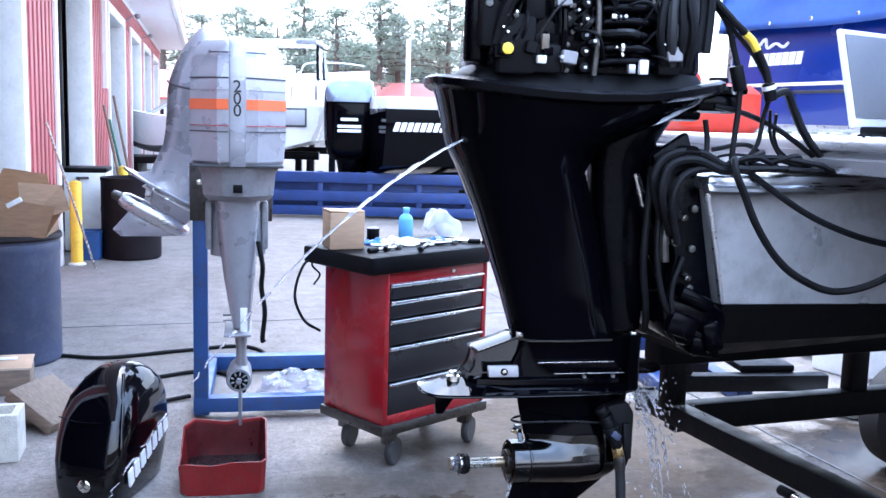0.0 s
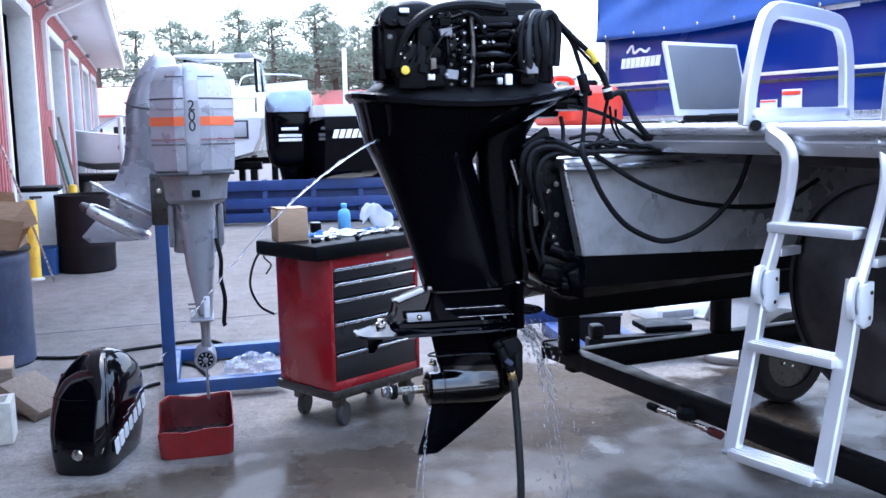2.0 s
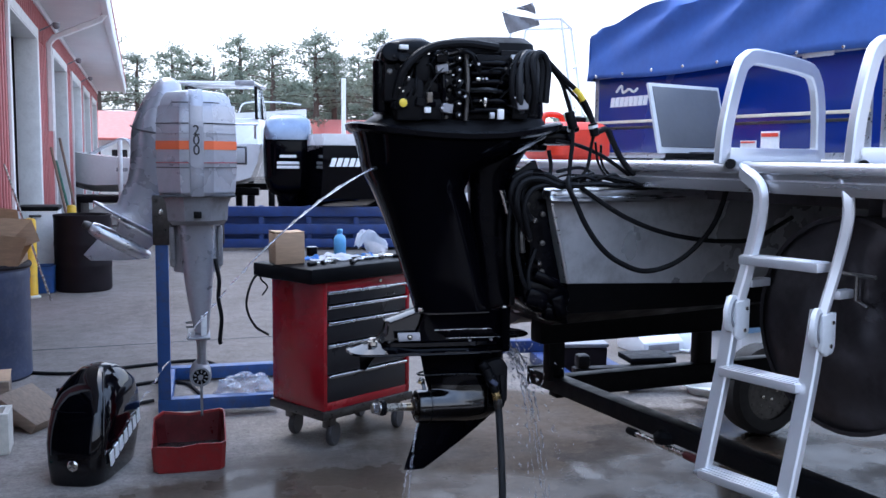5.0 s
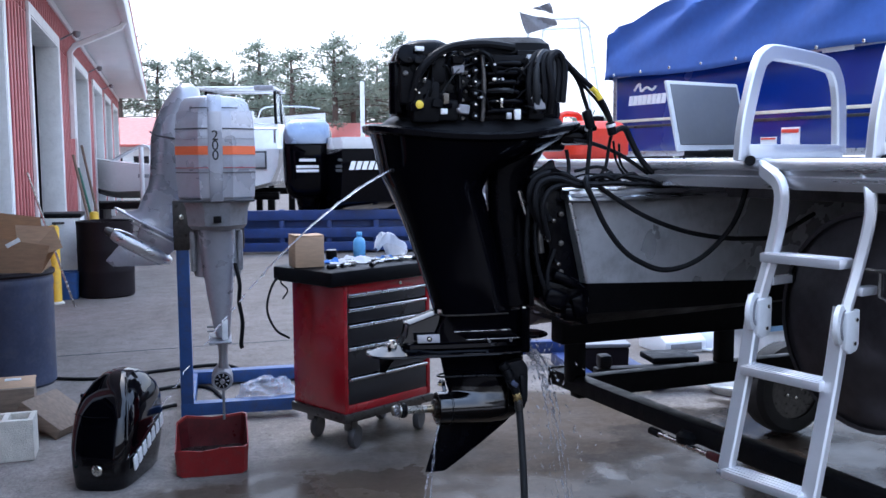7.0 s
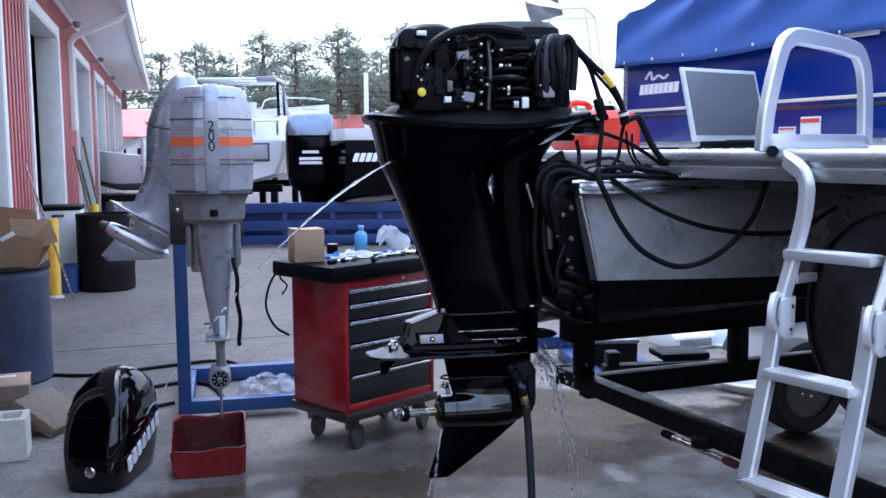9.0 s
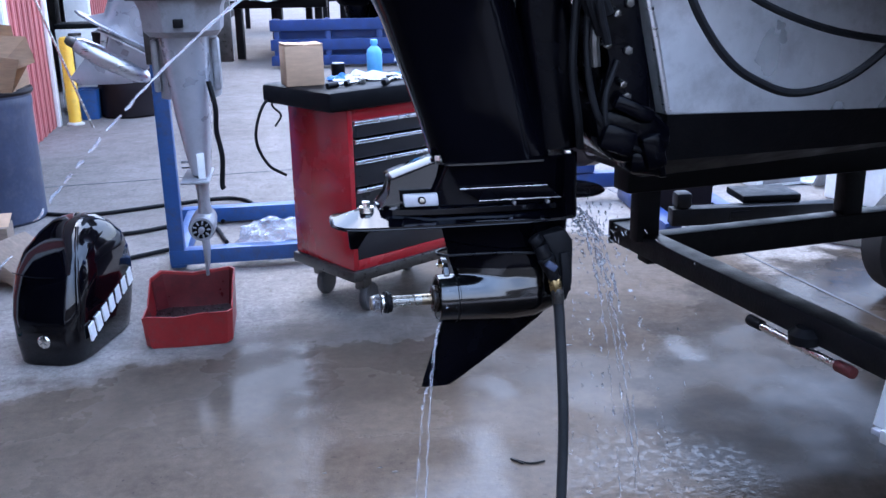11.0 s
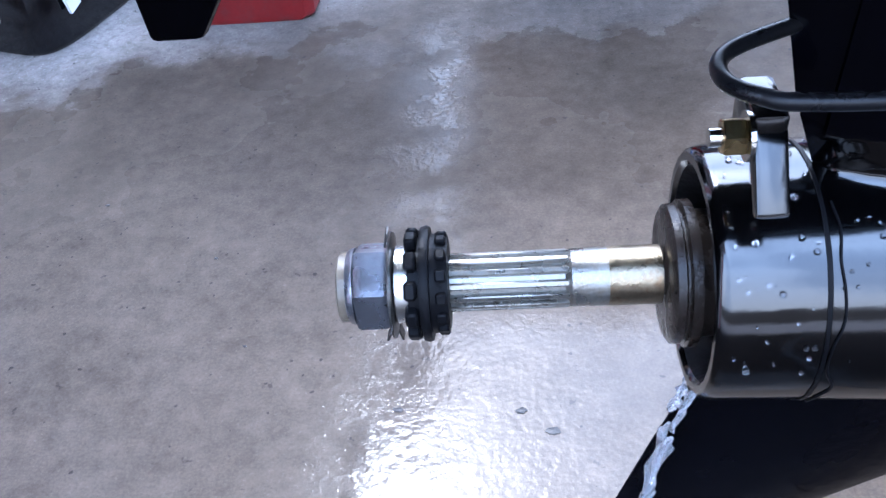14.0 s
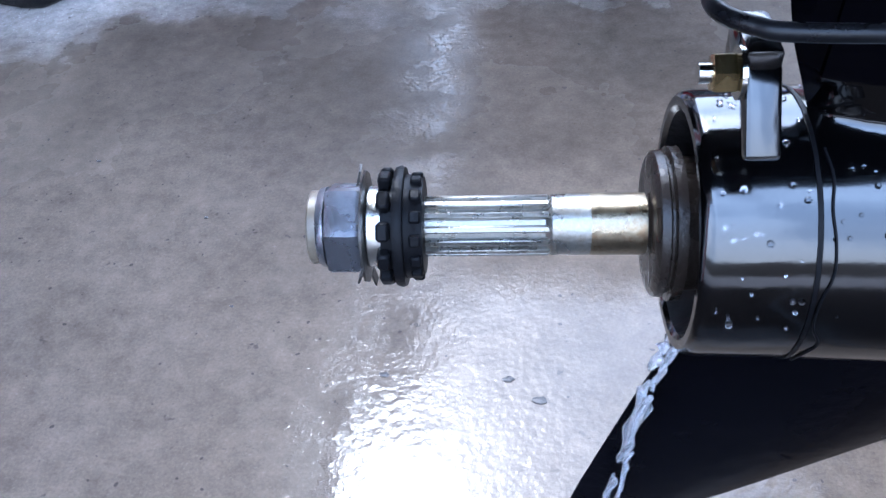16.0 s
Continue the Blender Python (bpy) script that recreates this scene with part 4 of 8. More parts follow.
# tall white hull and tower behind the pontoon boat
tw = thing("tower_boat", "white boat with an aluminium tower and a dark banner", "boat", (5.4, 14.4, 0), 60)
part("hull", hull(6.5, 2.4, 0.5, 1.75), M_GELCOAT, tw)
for x in (1.0, 2.6):
    for y in (-0.8, 0.8):
        part("tower_leg", tube(B(), [(x, y, 1.7), (x * 0.8 + 0.4, y * 0.55, 4.1)], 0.025, smooth=False, seg=6), M_WHITE_RAIL, tw, "pale aluminium tower leg")
part("tower_top", tube(B(), [(1.2, -0.44, 4.1), (2.5, -0.44, 4.1), (2.5, 0.44, 4.1), (1.2, 0.44, 4.1), (1.2, -0.44, 4.1)], 0.025, smooth=False, seg=6), M_WHITE_RAIL, tw)
for z in (2.4, 3.2):
    part("tower_rail", tube(B(), [(1.08, -0.7, z), (2.5, -0.66, z + 0.3)], 0.02, smooth=False, seg=6), M_WHITE_RAIL, tw)
    part("tower_rail", tube(B(), [(1.08, 0.7, z), (2.5, 0.66, z - 0.2)], 0.02, smooth=False, seg=6), M_WHITE_RAIL, tw)
bn = thing("tower_banner", "dark grey torn cloth banner tied to the boat tower", "banner", (5.2, 14.0, 3.87))
for pts in (((-0.11, 0.18), (0.19, 0.28), (0.26, 0.10)), ((-0.34, 0.10), (0.28, 0.01), (0.33, -0.08), (-0.21, -0.24))):
    bm = B()
    n = 8
    lo, hi = (pts[-1], pts[-2]) if len(pts) == 4 else (pts[0], pts[2]), (pts[0], pts[1])
    g_ = [[bm.verts.new(((lo[0][0] + (lo[1][0] - lo[0][0]) * i / n) * (1 - j / 4) + (hi[0][0] + (hi[1][0] - hi[0][0]) * i / n) * j / 4, 0.03 * math.sin(i * 1.1 + j), (lo[0][1] + (lo[1][1] - lo[0][1]) * i / n) * (1 - j / 4) + (hi[0][1] + (hi[1][1] - hi[0][1]) * i / n) * j / 4)) for j in range(5)] for i in range(n + 1)]
    for i in range(n):
        for j in range(4):
            bm.faces.new((g_[i][j], g_[i + 1][j], g_[i + 1][j + 1], g_[i][j + 1]))
    bmesh.ops.solidify(bm, geom=bm.faces[:], thickness=0.006)
    part("cloth", bm, M_GREY_DARK, bn)
part("cord", tube(B(), [(-0.34, 0, 0.10), (-0.11, 0.02, 0.18)], 0.006, smooth=False, seg=5), M_GREY_DARK, bn)
part("cord", tube(B(), [(0.19, 0.02, 0.28), (0.32, 0.1, 0.34)], 0.006, smooth=False, seg=5), M_GREY_DARK, bn)

# white runabout and pallets low behind the trailer
lb = thing("white_runabout", "white runabout hull low behind the trailer", "boat", (6.2, 8.6, 0), 165)
part("hull", hull(3.4, 1.5, 0.0, 0.85, 0.15), M_GELCOAT, lb)
part("seat_box", box(B(), (0.7, 0, 0.92), (0.6, 1.0, 0.3), 0.05), M_WHITE, lb)
pb = thing("blue_bunk_trailer", "low blue steel bunk trailer on the concrete behind the boat", "trailer", (1.9, 5.45, 0), -4)
part("rail", box(B(), (1.07, -0.5, 0.14), (0.95, 0.09, 0.10), 0.01), M_TRAILER, pb, "black-painted rail")
part("rail", box(B(), (0.66, 0.5, 0.14), (0.86, 0.09, 0.10), 0.01), M_NAVY, pb)
for x in (0.62, 1.05):
    part("cross_beam", box(B(), (x, 0, 0.055), (0.1, 1.0, 0.09), 0.01), M_NAVY, pb)
part("pad", box(B(), (1.19, -0.35, 0.212), (0.34, 0.26, 0.045), 0.012), M_BLACK_MATT, pb, "black carpet pad")
# slot's darkness is a black plate on the solid rail
part("slot", box(B(), (0.98, -0.547, 0.145), (0.11, 0.008, 0.045), 0.002), M_BLACK_MATT, pb, "black plate painted as a slot in the rail")
for x in (0.66,):
    part("stop_block", box(B(), (x, -0.5, 0.235), (0.09, 0.10, 0.09), 0.02), M_TRAILER, pb, "small bolted stop block")
part("stop_block", box(B(), (0.34, 0.5, 0.235), (0.13, 0.12, 0.09), 0.02), M_NAVY, pb, "small bolted stop block")
ck = thing("dark_crate", "black plastic crate with a worn grey lid", "crate", (2.72, 5.42, 0), -10)
part("body", box(B(), (0, 0, 0.12), (0.34, 0.26, 0.24), 0.015, taper=(1.05, 1.05)), M_DRUM_BLACK, ck)
part("lid", box(B(), (0, 0, 0.255), (0.37, 0.29, 0.03), 0.01), M_GREY_DARK, ck, "worn grey lid")
dg = thing("white_dinghy", "small white dinghy lying upside down with a grey side panel", "boat", (4.12, 6.30, 0), 12)
bm = B()
loft(bm, [oval(-0.36, 0.55, -0.34, 0.34, 0.0, 2.4), oval(-0.36, 0.54, -0.34, 0.34, 0.03, 2.4), oval(-0.34, 0.48, -0.31, 0.31, 0.11, 2.4), oval(-0.28, 0.36, -0.24, 0.24, 0.19, 2.3), oval(-0.16, 0.2, -0.14, 0.14, 0.235, 2.2), oval(-0.05, 0.08, -0.05, 0.05, 0.245, 2)])
part("hull", bm, M_GELCOAT, dg, smooth=60)
part("side_panel", slab(B(), [(-0.30, 0.01), (0.32, 0.01), (0.02, 0.07), (-0.20, 0.17), (-0.29, 0.21)], 0.02, pose(0, -0.335, 0, 24, 0, 0), 0.004), M_GREY_DARK, dg, "dark grey side panel")
part("rub_rail", tube(B(), [(-0.36, -0.05, 0.02), (-0.25, -0.30, 0.02), (0.10, -0.35, 0.02), (0.45, -0.22, 0.02)], 0.014, seg=8), M_GELCOAT, dg)
wl = thing("white_locker_lid", "white moulded locker shell with a dark opening on the concrete", "locker", (3.68, 6.18, 0), 8)
bm = B()
slab(bm, [(-0.20, 0.0), (-0.20, 0.10), (-0.10, 0.155), (0.20, 0.185), (0.20, 0.0)], 0.40, Matrix(((0, 1, 0, 0), (1, 0, 0, 0), (0, 0, 1, 0), (0, 0, 0, 1))), 0.015)
part("shell", bm, M_GELCOAT, wl)
# no recess is cut: the plate's grey puts its shade into the colour
part("opening", box(B(), (0, -0.199, 0.055), (0.30, 0.012, 0.06), 0.004), M_GREY_DARK, wl, "dark plate standing for the opening's shade")
tp = thing("pale_blue_seat", "pale blue vinyl boat seat beside the dinghy", "boat seat", (4.12, 5.52, 0), 20)
part("base", box(B(), (0, 0, 0.15), (0.5, 0.42, 0.30), 0.02), M_WHITE, tp, "white seat base")
bm = B()
loft(bm, [oval(-0.30, 0.30, -0.24, 0.24, 0.30, 3.5), oval(-0.32, 0.32, -0.26, 0.26, 0.36, 3.5), oval(-0.30, 0.30, -0.24, 0.24, 0.43, 3.2), oval(-0.2, 0.26, -0.15, 0.15, 0.46, 3)])
part("cushion", bm, M_PALE_BLUE, tp, "pale blue cushion")
part("backrest", box(B(), (0.05, 0.20, 0.55), (0.54, 0.12, 0.32), 0.05), M_PALE_BLUE, tp)
wt = thing("white_basin", "shallow white plastic basin on the concrete", "basin", (3.42, 4.72, 0), -55)
bm = B()
loft(bm, [oval(-0.16, 0.16, -0.12, 0.12, 0.0, 3), oval(-0.19, 0.19, -0.15, 0.15, 0.05, 3), oval(-0.205, 0.205, -0.165, 0.165, 0.052, 3), oval(-0.205, 0.205, -0.165, 0.165, 0.062, 3), oval(-0.18, 0.18, -0.14, 0.14, 0.058, 3), oval(-0.15, 0.15, -0.11, 0.11, 0.01, 3)])
part("shell", bm, M_WHITE, wt)


# ---- pontoon boat on its trailer ----
# local x: towards the bow, y: to port, z up; the stern deck edge is at x = 0
pon = thing("pontoon_boat", "pontoon boat with royal blue fence and cover, aluminium deck edge", "boat", (1.6, 1.70, 0), 12)
bm = B()
slab(bm, [(0.0, 1.515), (0.03, 1.515), (0.03, 1.53), (0.06, 1.53), (0.06, 1.60), (0.0, 1.606), (-0.012, 1.59), (-0.012, 1.575), (0.0, 1.57), (0.0, 1.555), (-0.010, 1.55), (-0.010, 1.535)],
     2.62, pose(0, 0.55, 0))
part("deck_edge", bm, M_DECK_EDGE, pon, "ribbed white-bright aluminium deck edge")
bm = B()
box(bm, (3.06, 0.55, 1.57), (5.98, 2.58, 0.07), 0.004)
part("deck", bm, M_GREY_LABEL, pon, "grey deck boards")
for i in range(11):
    # dark metal here carries the shade under the deck
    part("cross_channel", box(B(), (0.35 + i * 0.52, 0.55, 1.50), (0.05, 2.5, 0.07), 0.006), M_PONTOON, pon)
PR = 0.31
for y in (-0.42, 1.52):
    bm = B()
    lathe(bm, [(0.001, -0.035), (PR * 0.45, -0.03), (PR * 0.8, -0.015), (PR * 0.985, 0.0), (PR, 0.018), (PR, 5.6), (PR * 0.7, 6.1), (0.03, 6.45)], 40, pose(0.10, y, 1.145, 90, 0, 90))
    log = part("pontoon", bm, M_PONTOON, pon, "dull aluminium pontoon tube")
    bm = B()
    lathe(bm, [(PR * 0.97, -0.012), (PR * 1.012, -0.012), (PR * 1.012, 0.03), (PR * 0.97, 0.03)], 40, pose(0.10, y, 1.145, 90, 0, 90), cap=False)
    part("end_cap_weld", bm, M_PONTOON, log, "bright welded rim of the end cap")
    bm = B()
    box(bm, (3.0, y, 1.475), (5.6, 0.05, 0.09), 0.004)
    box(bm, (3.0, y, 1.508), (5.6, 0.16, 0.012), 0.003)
    # riser darkened likewise for the shade below the deck
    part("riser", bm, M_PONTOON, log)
    bm = B()
    tube(bm, [(0.055, y - 0.02, 1.30), (0.055, y - 0.13, 1.30)], 0.006, smooth=False, seg=6)
    tube(bm, [(0.055, y - 0.07, 1.30), (0.055, y - 0.07, 1.23), (0.055, y - 0.11, 1.215)], 0.006, smooth=False, seg=6)
    part("clip", bm, M_DARKSTEEL, log, "small wire clip on the end cap")
# motor pod under the stern
bm = B()
A = [(-0.330, 1.478), (-0.240, 1.174), (-0.212, 1.0)]
Z = [(1.5, 1.478), (1.5, 1.10), (1.5, 1.03)]
W = (0.29, 0.27, 0.13)


def pod_ring(P):
    (xt, zt), (xf, zf), (xb, zb) = P
    c = 0.75
    return [Vector((xt, c - W[0], zt)), Vector((xf, c - W[1], zf)), Vector((xb + 0.005, c - (W[1] + W[2]) / 2 - 0.02, (zf + zb) / 2 - 0.03)), Vector((xb, c - W[2], zb)), Vector((xb, c + W[2], zb)),
            Vector((xb + 0.005, c + (W[1] + W[2]) / 2 + 0.02, (zf + zb) / 2 - 0.03)), Vector((xf, c + W[1], zf)), Vector((xt, c + W[0], zt))]


loft(bm, [pod_ring(A), pod_ring([(0.3, 1.478), (0.3, 1.148), (0.3, 1.005)]), pod_ring(Z)])
pod = part("motor_pod", bm, M_POD, pon, "dull silver aluminium engine pod", smooth=20)
bm = B()


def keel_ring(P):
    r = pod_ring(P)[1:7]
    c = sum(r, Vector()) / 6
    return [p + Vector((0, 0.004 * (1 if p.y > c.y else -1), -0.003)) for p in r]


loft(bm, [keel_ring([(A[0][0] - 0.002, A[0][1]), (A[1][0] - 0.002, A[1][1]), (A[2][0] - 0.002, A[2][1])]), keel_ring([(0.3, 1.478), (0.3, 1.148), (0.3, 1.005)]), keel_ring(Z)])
# highlight along the pod's corner, built as a brighter aluminium strip
part("pod_highlight", tube(B(), [(-0.331, 0.459, 1.474), (-0.285, 0.468, 1.325), (-0.243, 0.478, 1.178)], 0.0095, seg=8, n=3), M_ALU, pod, "bright strip added for the highlight on the pod's corner")
# keel is aluminium too; black paint stands for its dark underside
part("pod_keel", bm, M_TRAILER, pod, "keel of the pod, its shaded underside painted black", smooth=20)
bm = B()
box(bm, (0.12, 0.75, 1.488), (0.95, 0.66, 0.034), 0.010)
tube(bm, [(-0.34, 0.43, 1.485), (-0.27, 0.42, 1.470), (0.59, 0.42, 1.478)], 0.012, seg=8)
part("pod_lid", bm, M_ALU, pod, "bright folded top edge of the pod")
bm = B()
slab(bm, [(-0.352, 1.52), (-0.338, 1.52), (-0.218, 1.02), (-0.236, 1.02)], 0.50, pose(0, 0.75, 0), 0.004)
part("transom_plate", bm, M_BLACK_SATIN, pod, "black transom plate")

# fence and canvas
FX = 0.82
bm = B()
box(bm, (FX + 0.02, 0.55 + 0.001, 1.83), (0.03, 2.52, 0.40), 0.004)
part("fence_panel", bm, M_FENCE, pon, "glossy royal blue rear fence panel")
bm = B()
for z in (1.63, 2.03):
    box(bm, (FX + 0.022, 0.55, z), (0.036, 2.54, 0.03), 0.006)
for y in (1.81, 0.06, 0.13, -0.70):
    box(bm, (FX + 0.022, y, 1.83), (0.04, 0.035, 0.42), 0.006)
part("fence_frame", bm, M_ALU, pon, "aluminium fence frame tubes")
for y, w in ((0.96, 1.68), (-0.29, 0.66)):
    part("pinstripe", box(B(), (FX + 0.002, y, 1.795), (0.008, w, 0.014), 0.002), M_CREAM, pon, "cream pinstripe")
bm = B()
box(bm, (FX + 0.003, 0.96, 1.765), (0.006, 1.68, 0.012), 0.002)
part("pinstripe", bm, M_DARKSTEEL, pon, "dark pinstripe")
bars("name_block", 8, 0.030, 0.048, 0.007, 0.2, M_LETTER, pon, plane_m((FX + 0.003, 1.54, 1.895), (0, -1, 0), (0, 0, 1)))
bm = B()
tube(bm, [(FX + 0.001, 1.64, 1.945), (FX + 0.001, 1.60, 1.975), (FX + 0.001, 1.585, 1.94), (FX + 0.001, 1.54, 1.955), (FX + 0.001, 1.50, 1.94), (FX + 0.001, 1.47, 1.955)], 0.006, seg=6)
part("script_stroke", bm, M_LETTER, pon, "white script flourish")
for y, z, w, h, x in ((0.60, 1.692, 0.10, 0.075, FX + 0.003), (0.72, 1.675, 0.09, 0.035, FX + 0.003), (0.36, 2.03, 0.15, 0.045, FX - 0.012)):
    st = part("sticker", box(B(), (x, y, z), (0.004, w, h), 0.001), M_STICKER, pon, "white warning sticker")
    if z < 2:
        part("sticker_band", box(B(), (x - 0.0035, y, z + h * 0.3), (0.004, w * 0.9, h * 0.2), 0.001), M_STICKER_RED, st, "red band")
# canvas cover: hem, upright face and sagging top
bm = B()
cols, rows_ = 56, 26
grid = []
for i in range(cols + 1):
    l = 1.845 - 2.75 * i / cols
    top = 2.275 + 0.10 * (1.845 - l) + 0.006 * math.sin(l * 5)
    col = []
    for j in range(rows_ + 1):
        v = j / rows_
        q = l * 5.2 + v * 7.5
        fold = (0.090 * (abs(math.sin(q)) ** 0.7 - 0.6) + 0.020 * math.sin(l * 13 + v * 21 + 2 * math.sin(l * 3))) * math.sin(math.pi * min(1, v * 1.15 + 0.04)) * (0.35 + 0.65 * max(0, min(1, (1.6 - l) / 1.2)))
        if v < 0.5:
            k = v / 0.5
            x, z = FX - 0.035 + 0.03 * k + fold * k, 2.012 + 0.012 * math.sin(l * 4) + (top - 2.012) * k
        else:
            k = (v - 0.5) / 0.5
            x, z = FX - 0.005 + 2.6 * k, top + 0.30 * math.sin(k * 1.4) + fold
        edge = max(0.0, (l - 1.72) / 0.125)
        z -= 0.05 * edge * edge * (1 if v > 0.45 else 0)
        col.append(bm.verts.new((x, l, z)))
    grid.append(col)
for a, b in zip(grid, grid[1:]):
    for j in range(rows_):
        bm.faces.new((a[j], a[j + 1], b[j + 1], b[j]))
side = [bm.verts.new((v.co.x, 1.852, min(v.co.z, 2.012))) for v in grid[0]]
for j in range(rows_):
    bm.faces.new((grid[0][j], side[j], side[j + 1], grid[0][j + 1]))
cover = lone("boat_cover", bm, M_CANVAS, "royal blue canvas cover stretched over the pontoon boat", "boat cover", smooth=60)
cover.matrix_world = PLACE[pon.name]
sol = cover.modifiers.new("cloth", "SOLIDIFY")
sol.thickness = 0.004
for i in range(12):
    s_ = B()
    lathe(s_, [(0.001, 0.004), (0.006, 0.003), (0.008, 0)], 10, pose(FX - 0.040, 1.76 - i * 0.22, 2.030, 0, -90, 0))
    sn = new("snap", mesh_of("snap", s_, M_CHROME))
    sn.parent = cover

# trailer, local x along its frame, y across
trl = thing("boat_trailer", "black-painted steel boat trailer under the pontoon boat", "trailer", (1.60, 3.04, 0), 8)
part("rear_cross_beam", box(B(), (0.065, -0.80, 0.565), (0.075, 2.05, 0.075), 0.006, pose(0, 0, 0, 0, 0, 3)), M_TRAILER, trl)
for y in (0.0, -1.9):
    part("side_rail", box(B(), (2.3, y + (0.04 if y == 0 else 0), 0.55), (4.6, 0.075, 0.10), 0.006), M_TRAILER, trl)
for y in (0.0, -1.45):
    for x in ((0.0, 0.84, 1.9) if y == 0 else (0.75, 1.9)):
        part("bunk_post", box(B(), (x + 0.005, y + 0.042, 0.69), (0.085, 0.06, 0.22), 0.006), M_TRAILER, trl)
    part("bunk", box(B(), (1.6 if y == 0 else 1.95, y + 0.03, 0.845), (3.4 if y == 0 else 2.7, 0.11, 0.16), 0.01), M_BLACK_MATT, trl, "carpeted bunk board")
for x in (1.4, 3.2):
    part("cross_beam", box(B(), (x, -0.95, 0.46), (0.08, 1.9, 0.08), 0.006), M_TRAILER, trl)
for x, y in ((1.70, 0.56), (1.70, -2.25)):
    for x in (x,):
        w = B()
        lathe(w, [(0.17, -0.085), (0.235, -0.085), (0.262, -0.06), (0.268, 0), (0.262, 0.06), (0.235, 0.085), (0.17, 0.085), (0.17, -0.085)], 36, pose(x, y, 0.268, 90, 0, 0), cap=False)
        wh = part("wheel", w, M_TYRE, trl, "black trailer tyre")
        r_ = B()
        lathe(r_, [(0.172, -0.07), (0.16, -0.03), (0.06, -0.045), (0.04, -0.075), (0.001, -0.08), (0.001, 0.06), (0.172, 0.07)], 28, pose(x, y, 0.268, 90, 0, 0), cap=False)
        part("rim", r_, M_DARKSTEEL, wh, "dull dark steel rim")
        for k in range(5):
            a = k * 2 * math.pi / 5
            part("lug_nut", hexnut(B(), (x + 0.055 * math.cos(a), y - 0.05, 0.268 + 0.055 * math.sin(a)), (x + 0.055 * math.cos(a), y - 0.07, 0.268 + 0.055 * math.sin(a)), 0.011), M_CHROME, wh)
bm = B()
cyl(bm, (0.005, -0.60, 0.512), (0.024, -0.97, 0.512), 0.011, seg=10)
part("light_rod", bm, M_STEEL, trl, "bright rod along the rear beam")
for y, m_, l_ in ((-0.61, M_BLACK_MATT, "black end grip"), (-0.96, M_RED_DULL, "dull red end grip")):
    part("rod_grip", cyl(B(), (-0.026 - 0.052 * y, y + 0.03, 0.512), (-0.023 - 0.052 * y, y - 0.03, 0.512), 0.016, seg=14, bevel=0.004), m_, trl, l_)
part("clamp_knob", lathe(B(), [(0.016, 0), (0.042, 0.008), (0.045, 0.034), (0.026, 0.052), (0.001, 0.053)], 18, pose(0.025, -0.80, 0.515)), M_BLACK_MATT, trl, "black clamp knob")
part("beam_end_cap", box(B(), (0.011, 0.228, 0.565), (0.09, 0.02, 0.09), 0.006), M_BLACK_MATT, trl)

# stern boarding ladder, folded down; local frame turned with the stern gate
lad = thing("boarding_ladder", "white aluminium boarding ladder with folding lower half", "ladder", (1.6, 1.70, 0), 20)
LY, RY = -0.145, -0.430
for y, top in ((LY, -0.06), (RY, -0.465)):
    bm = B()
    tube(bm, [(0.06, top, 1.585), (-0.02, (top * 0.4 + y * 0.6), 1.575), (-0.05, y - 0.045, 1.53), (-0.05, y - 0.05, 1.45), (-0.055, y - 0.025, 1.315), (-0.095, y, 1.13)], 0.02, seg=10, square=(0.030, 0.048), n=6)
    part("upper_stile", bm, M_LADDER, lad, smooth=20)
    bm = B()
    tube(bm, [(-0.085, y, 1.20), (-0.125, y, 0.99), (-0.205, y, 0.685)], 0.02, square=(0.030, 0.048), n=5)
    part("lower_stile", bm, M_LADDER, lad, smooth=20)
    part("stile_cap", box(B(), (-0.206, y, 0.681), (0.050, 0.033, 0.012), 0.003, pose(0, 0, 0)), M_GREY_DARK, lad, "grey plastic stile end cap")
    bm = B()
    lathe(bm, [(0.001, -0.011), (0.047, -0.011), (0.055, -0.006), (0.055, 0.006), (0.047, 0.011), (0.001, 0.011)], 28, pose(-0.112, y - 0.010, 1.155) @ pose(0, 0, 0, 0, 0, 22) @ pose(0, 0, 0, 90, 0, 0))
    hg = part("hinge_disc", bm, M_WHITE_RAIL, lad, "round white plastic fold hinge")
    # groove's shade drawn as a dark ring on the disc
    part("hinge_groove", lathe(B(), [(0.030, -0.0005), (0.042, 0.0), (0.043, 0.0022), (0.040, 0.003), (0.031, 0.003), (0.029, 0.0022)], 28, pose(-0.112, y - 0.010, 1.155) @ pose(0, 0, 0, 0, 0, 22) @ pose(0, -0.0115, 0, 90, 0, 0), cap=False), M_GREY_DARK, hg, "proud dark ring painted for the groove's shade")
    bm = B()
    pl_ = [(-0.030, 0.052), (0.030, 0.058), (0.030, -0.040), (0.020, -0.058), (-0.010, -0.064), (-0.030, -0.050)]
    slab(bm, [(-0.088 + u, 1.140 + v) for u, v in pl_], 0.016, pose(0, y - 0.028, 0), 0.004)
    hp = part("hinge_plate", bm, M_WHITE_RAIL, lad, "moulded white hinge plate")
    for u, v in ((0.012, 0.030), (0.006, -0.035)):
        part("hinge_bolt", hexnut(B(), (-0.088 + u, y - 0.034, 1.14 + v), (-0.088 + u, y - 0.040, 1.14 + v), 0.0065), M_CHROME, hp)
    part("standoff", box(B(), (-0.02, y - 0.03, 1.245), (0.09, 0.03, 0.025), 0.004), M_LADDER, lad)
    part("standoff_foot", cyl(B(), (0.022, y - 0.03, 1.245), (0.034, y - 0.03, 1.245), 0.017, seg=14, bevel=0.003), M_RUBBER, lad, "black rubber stop")
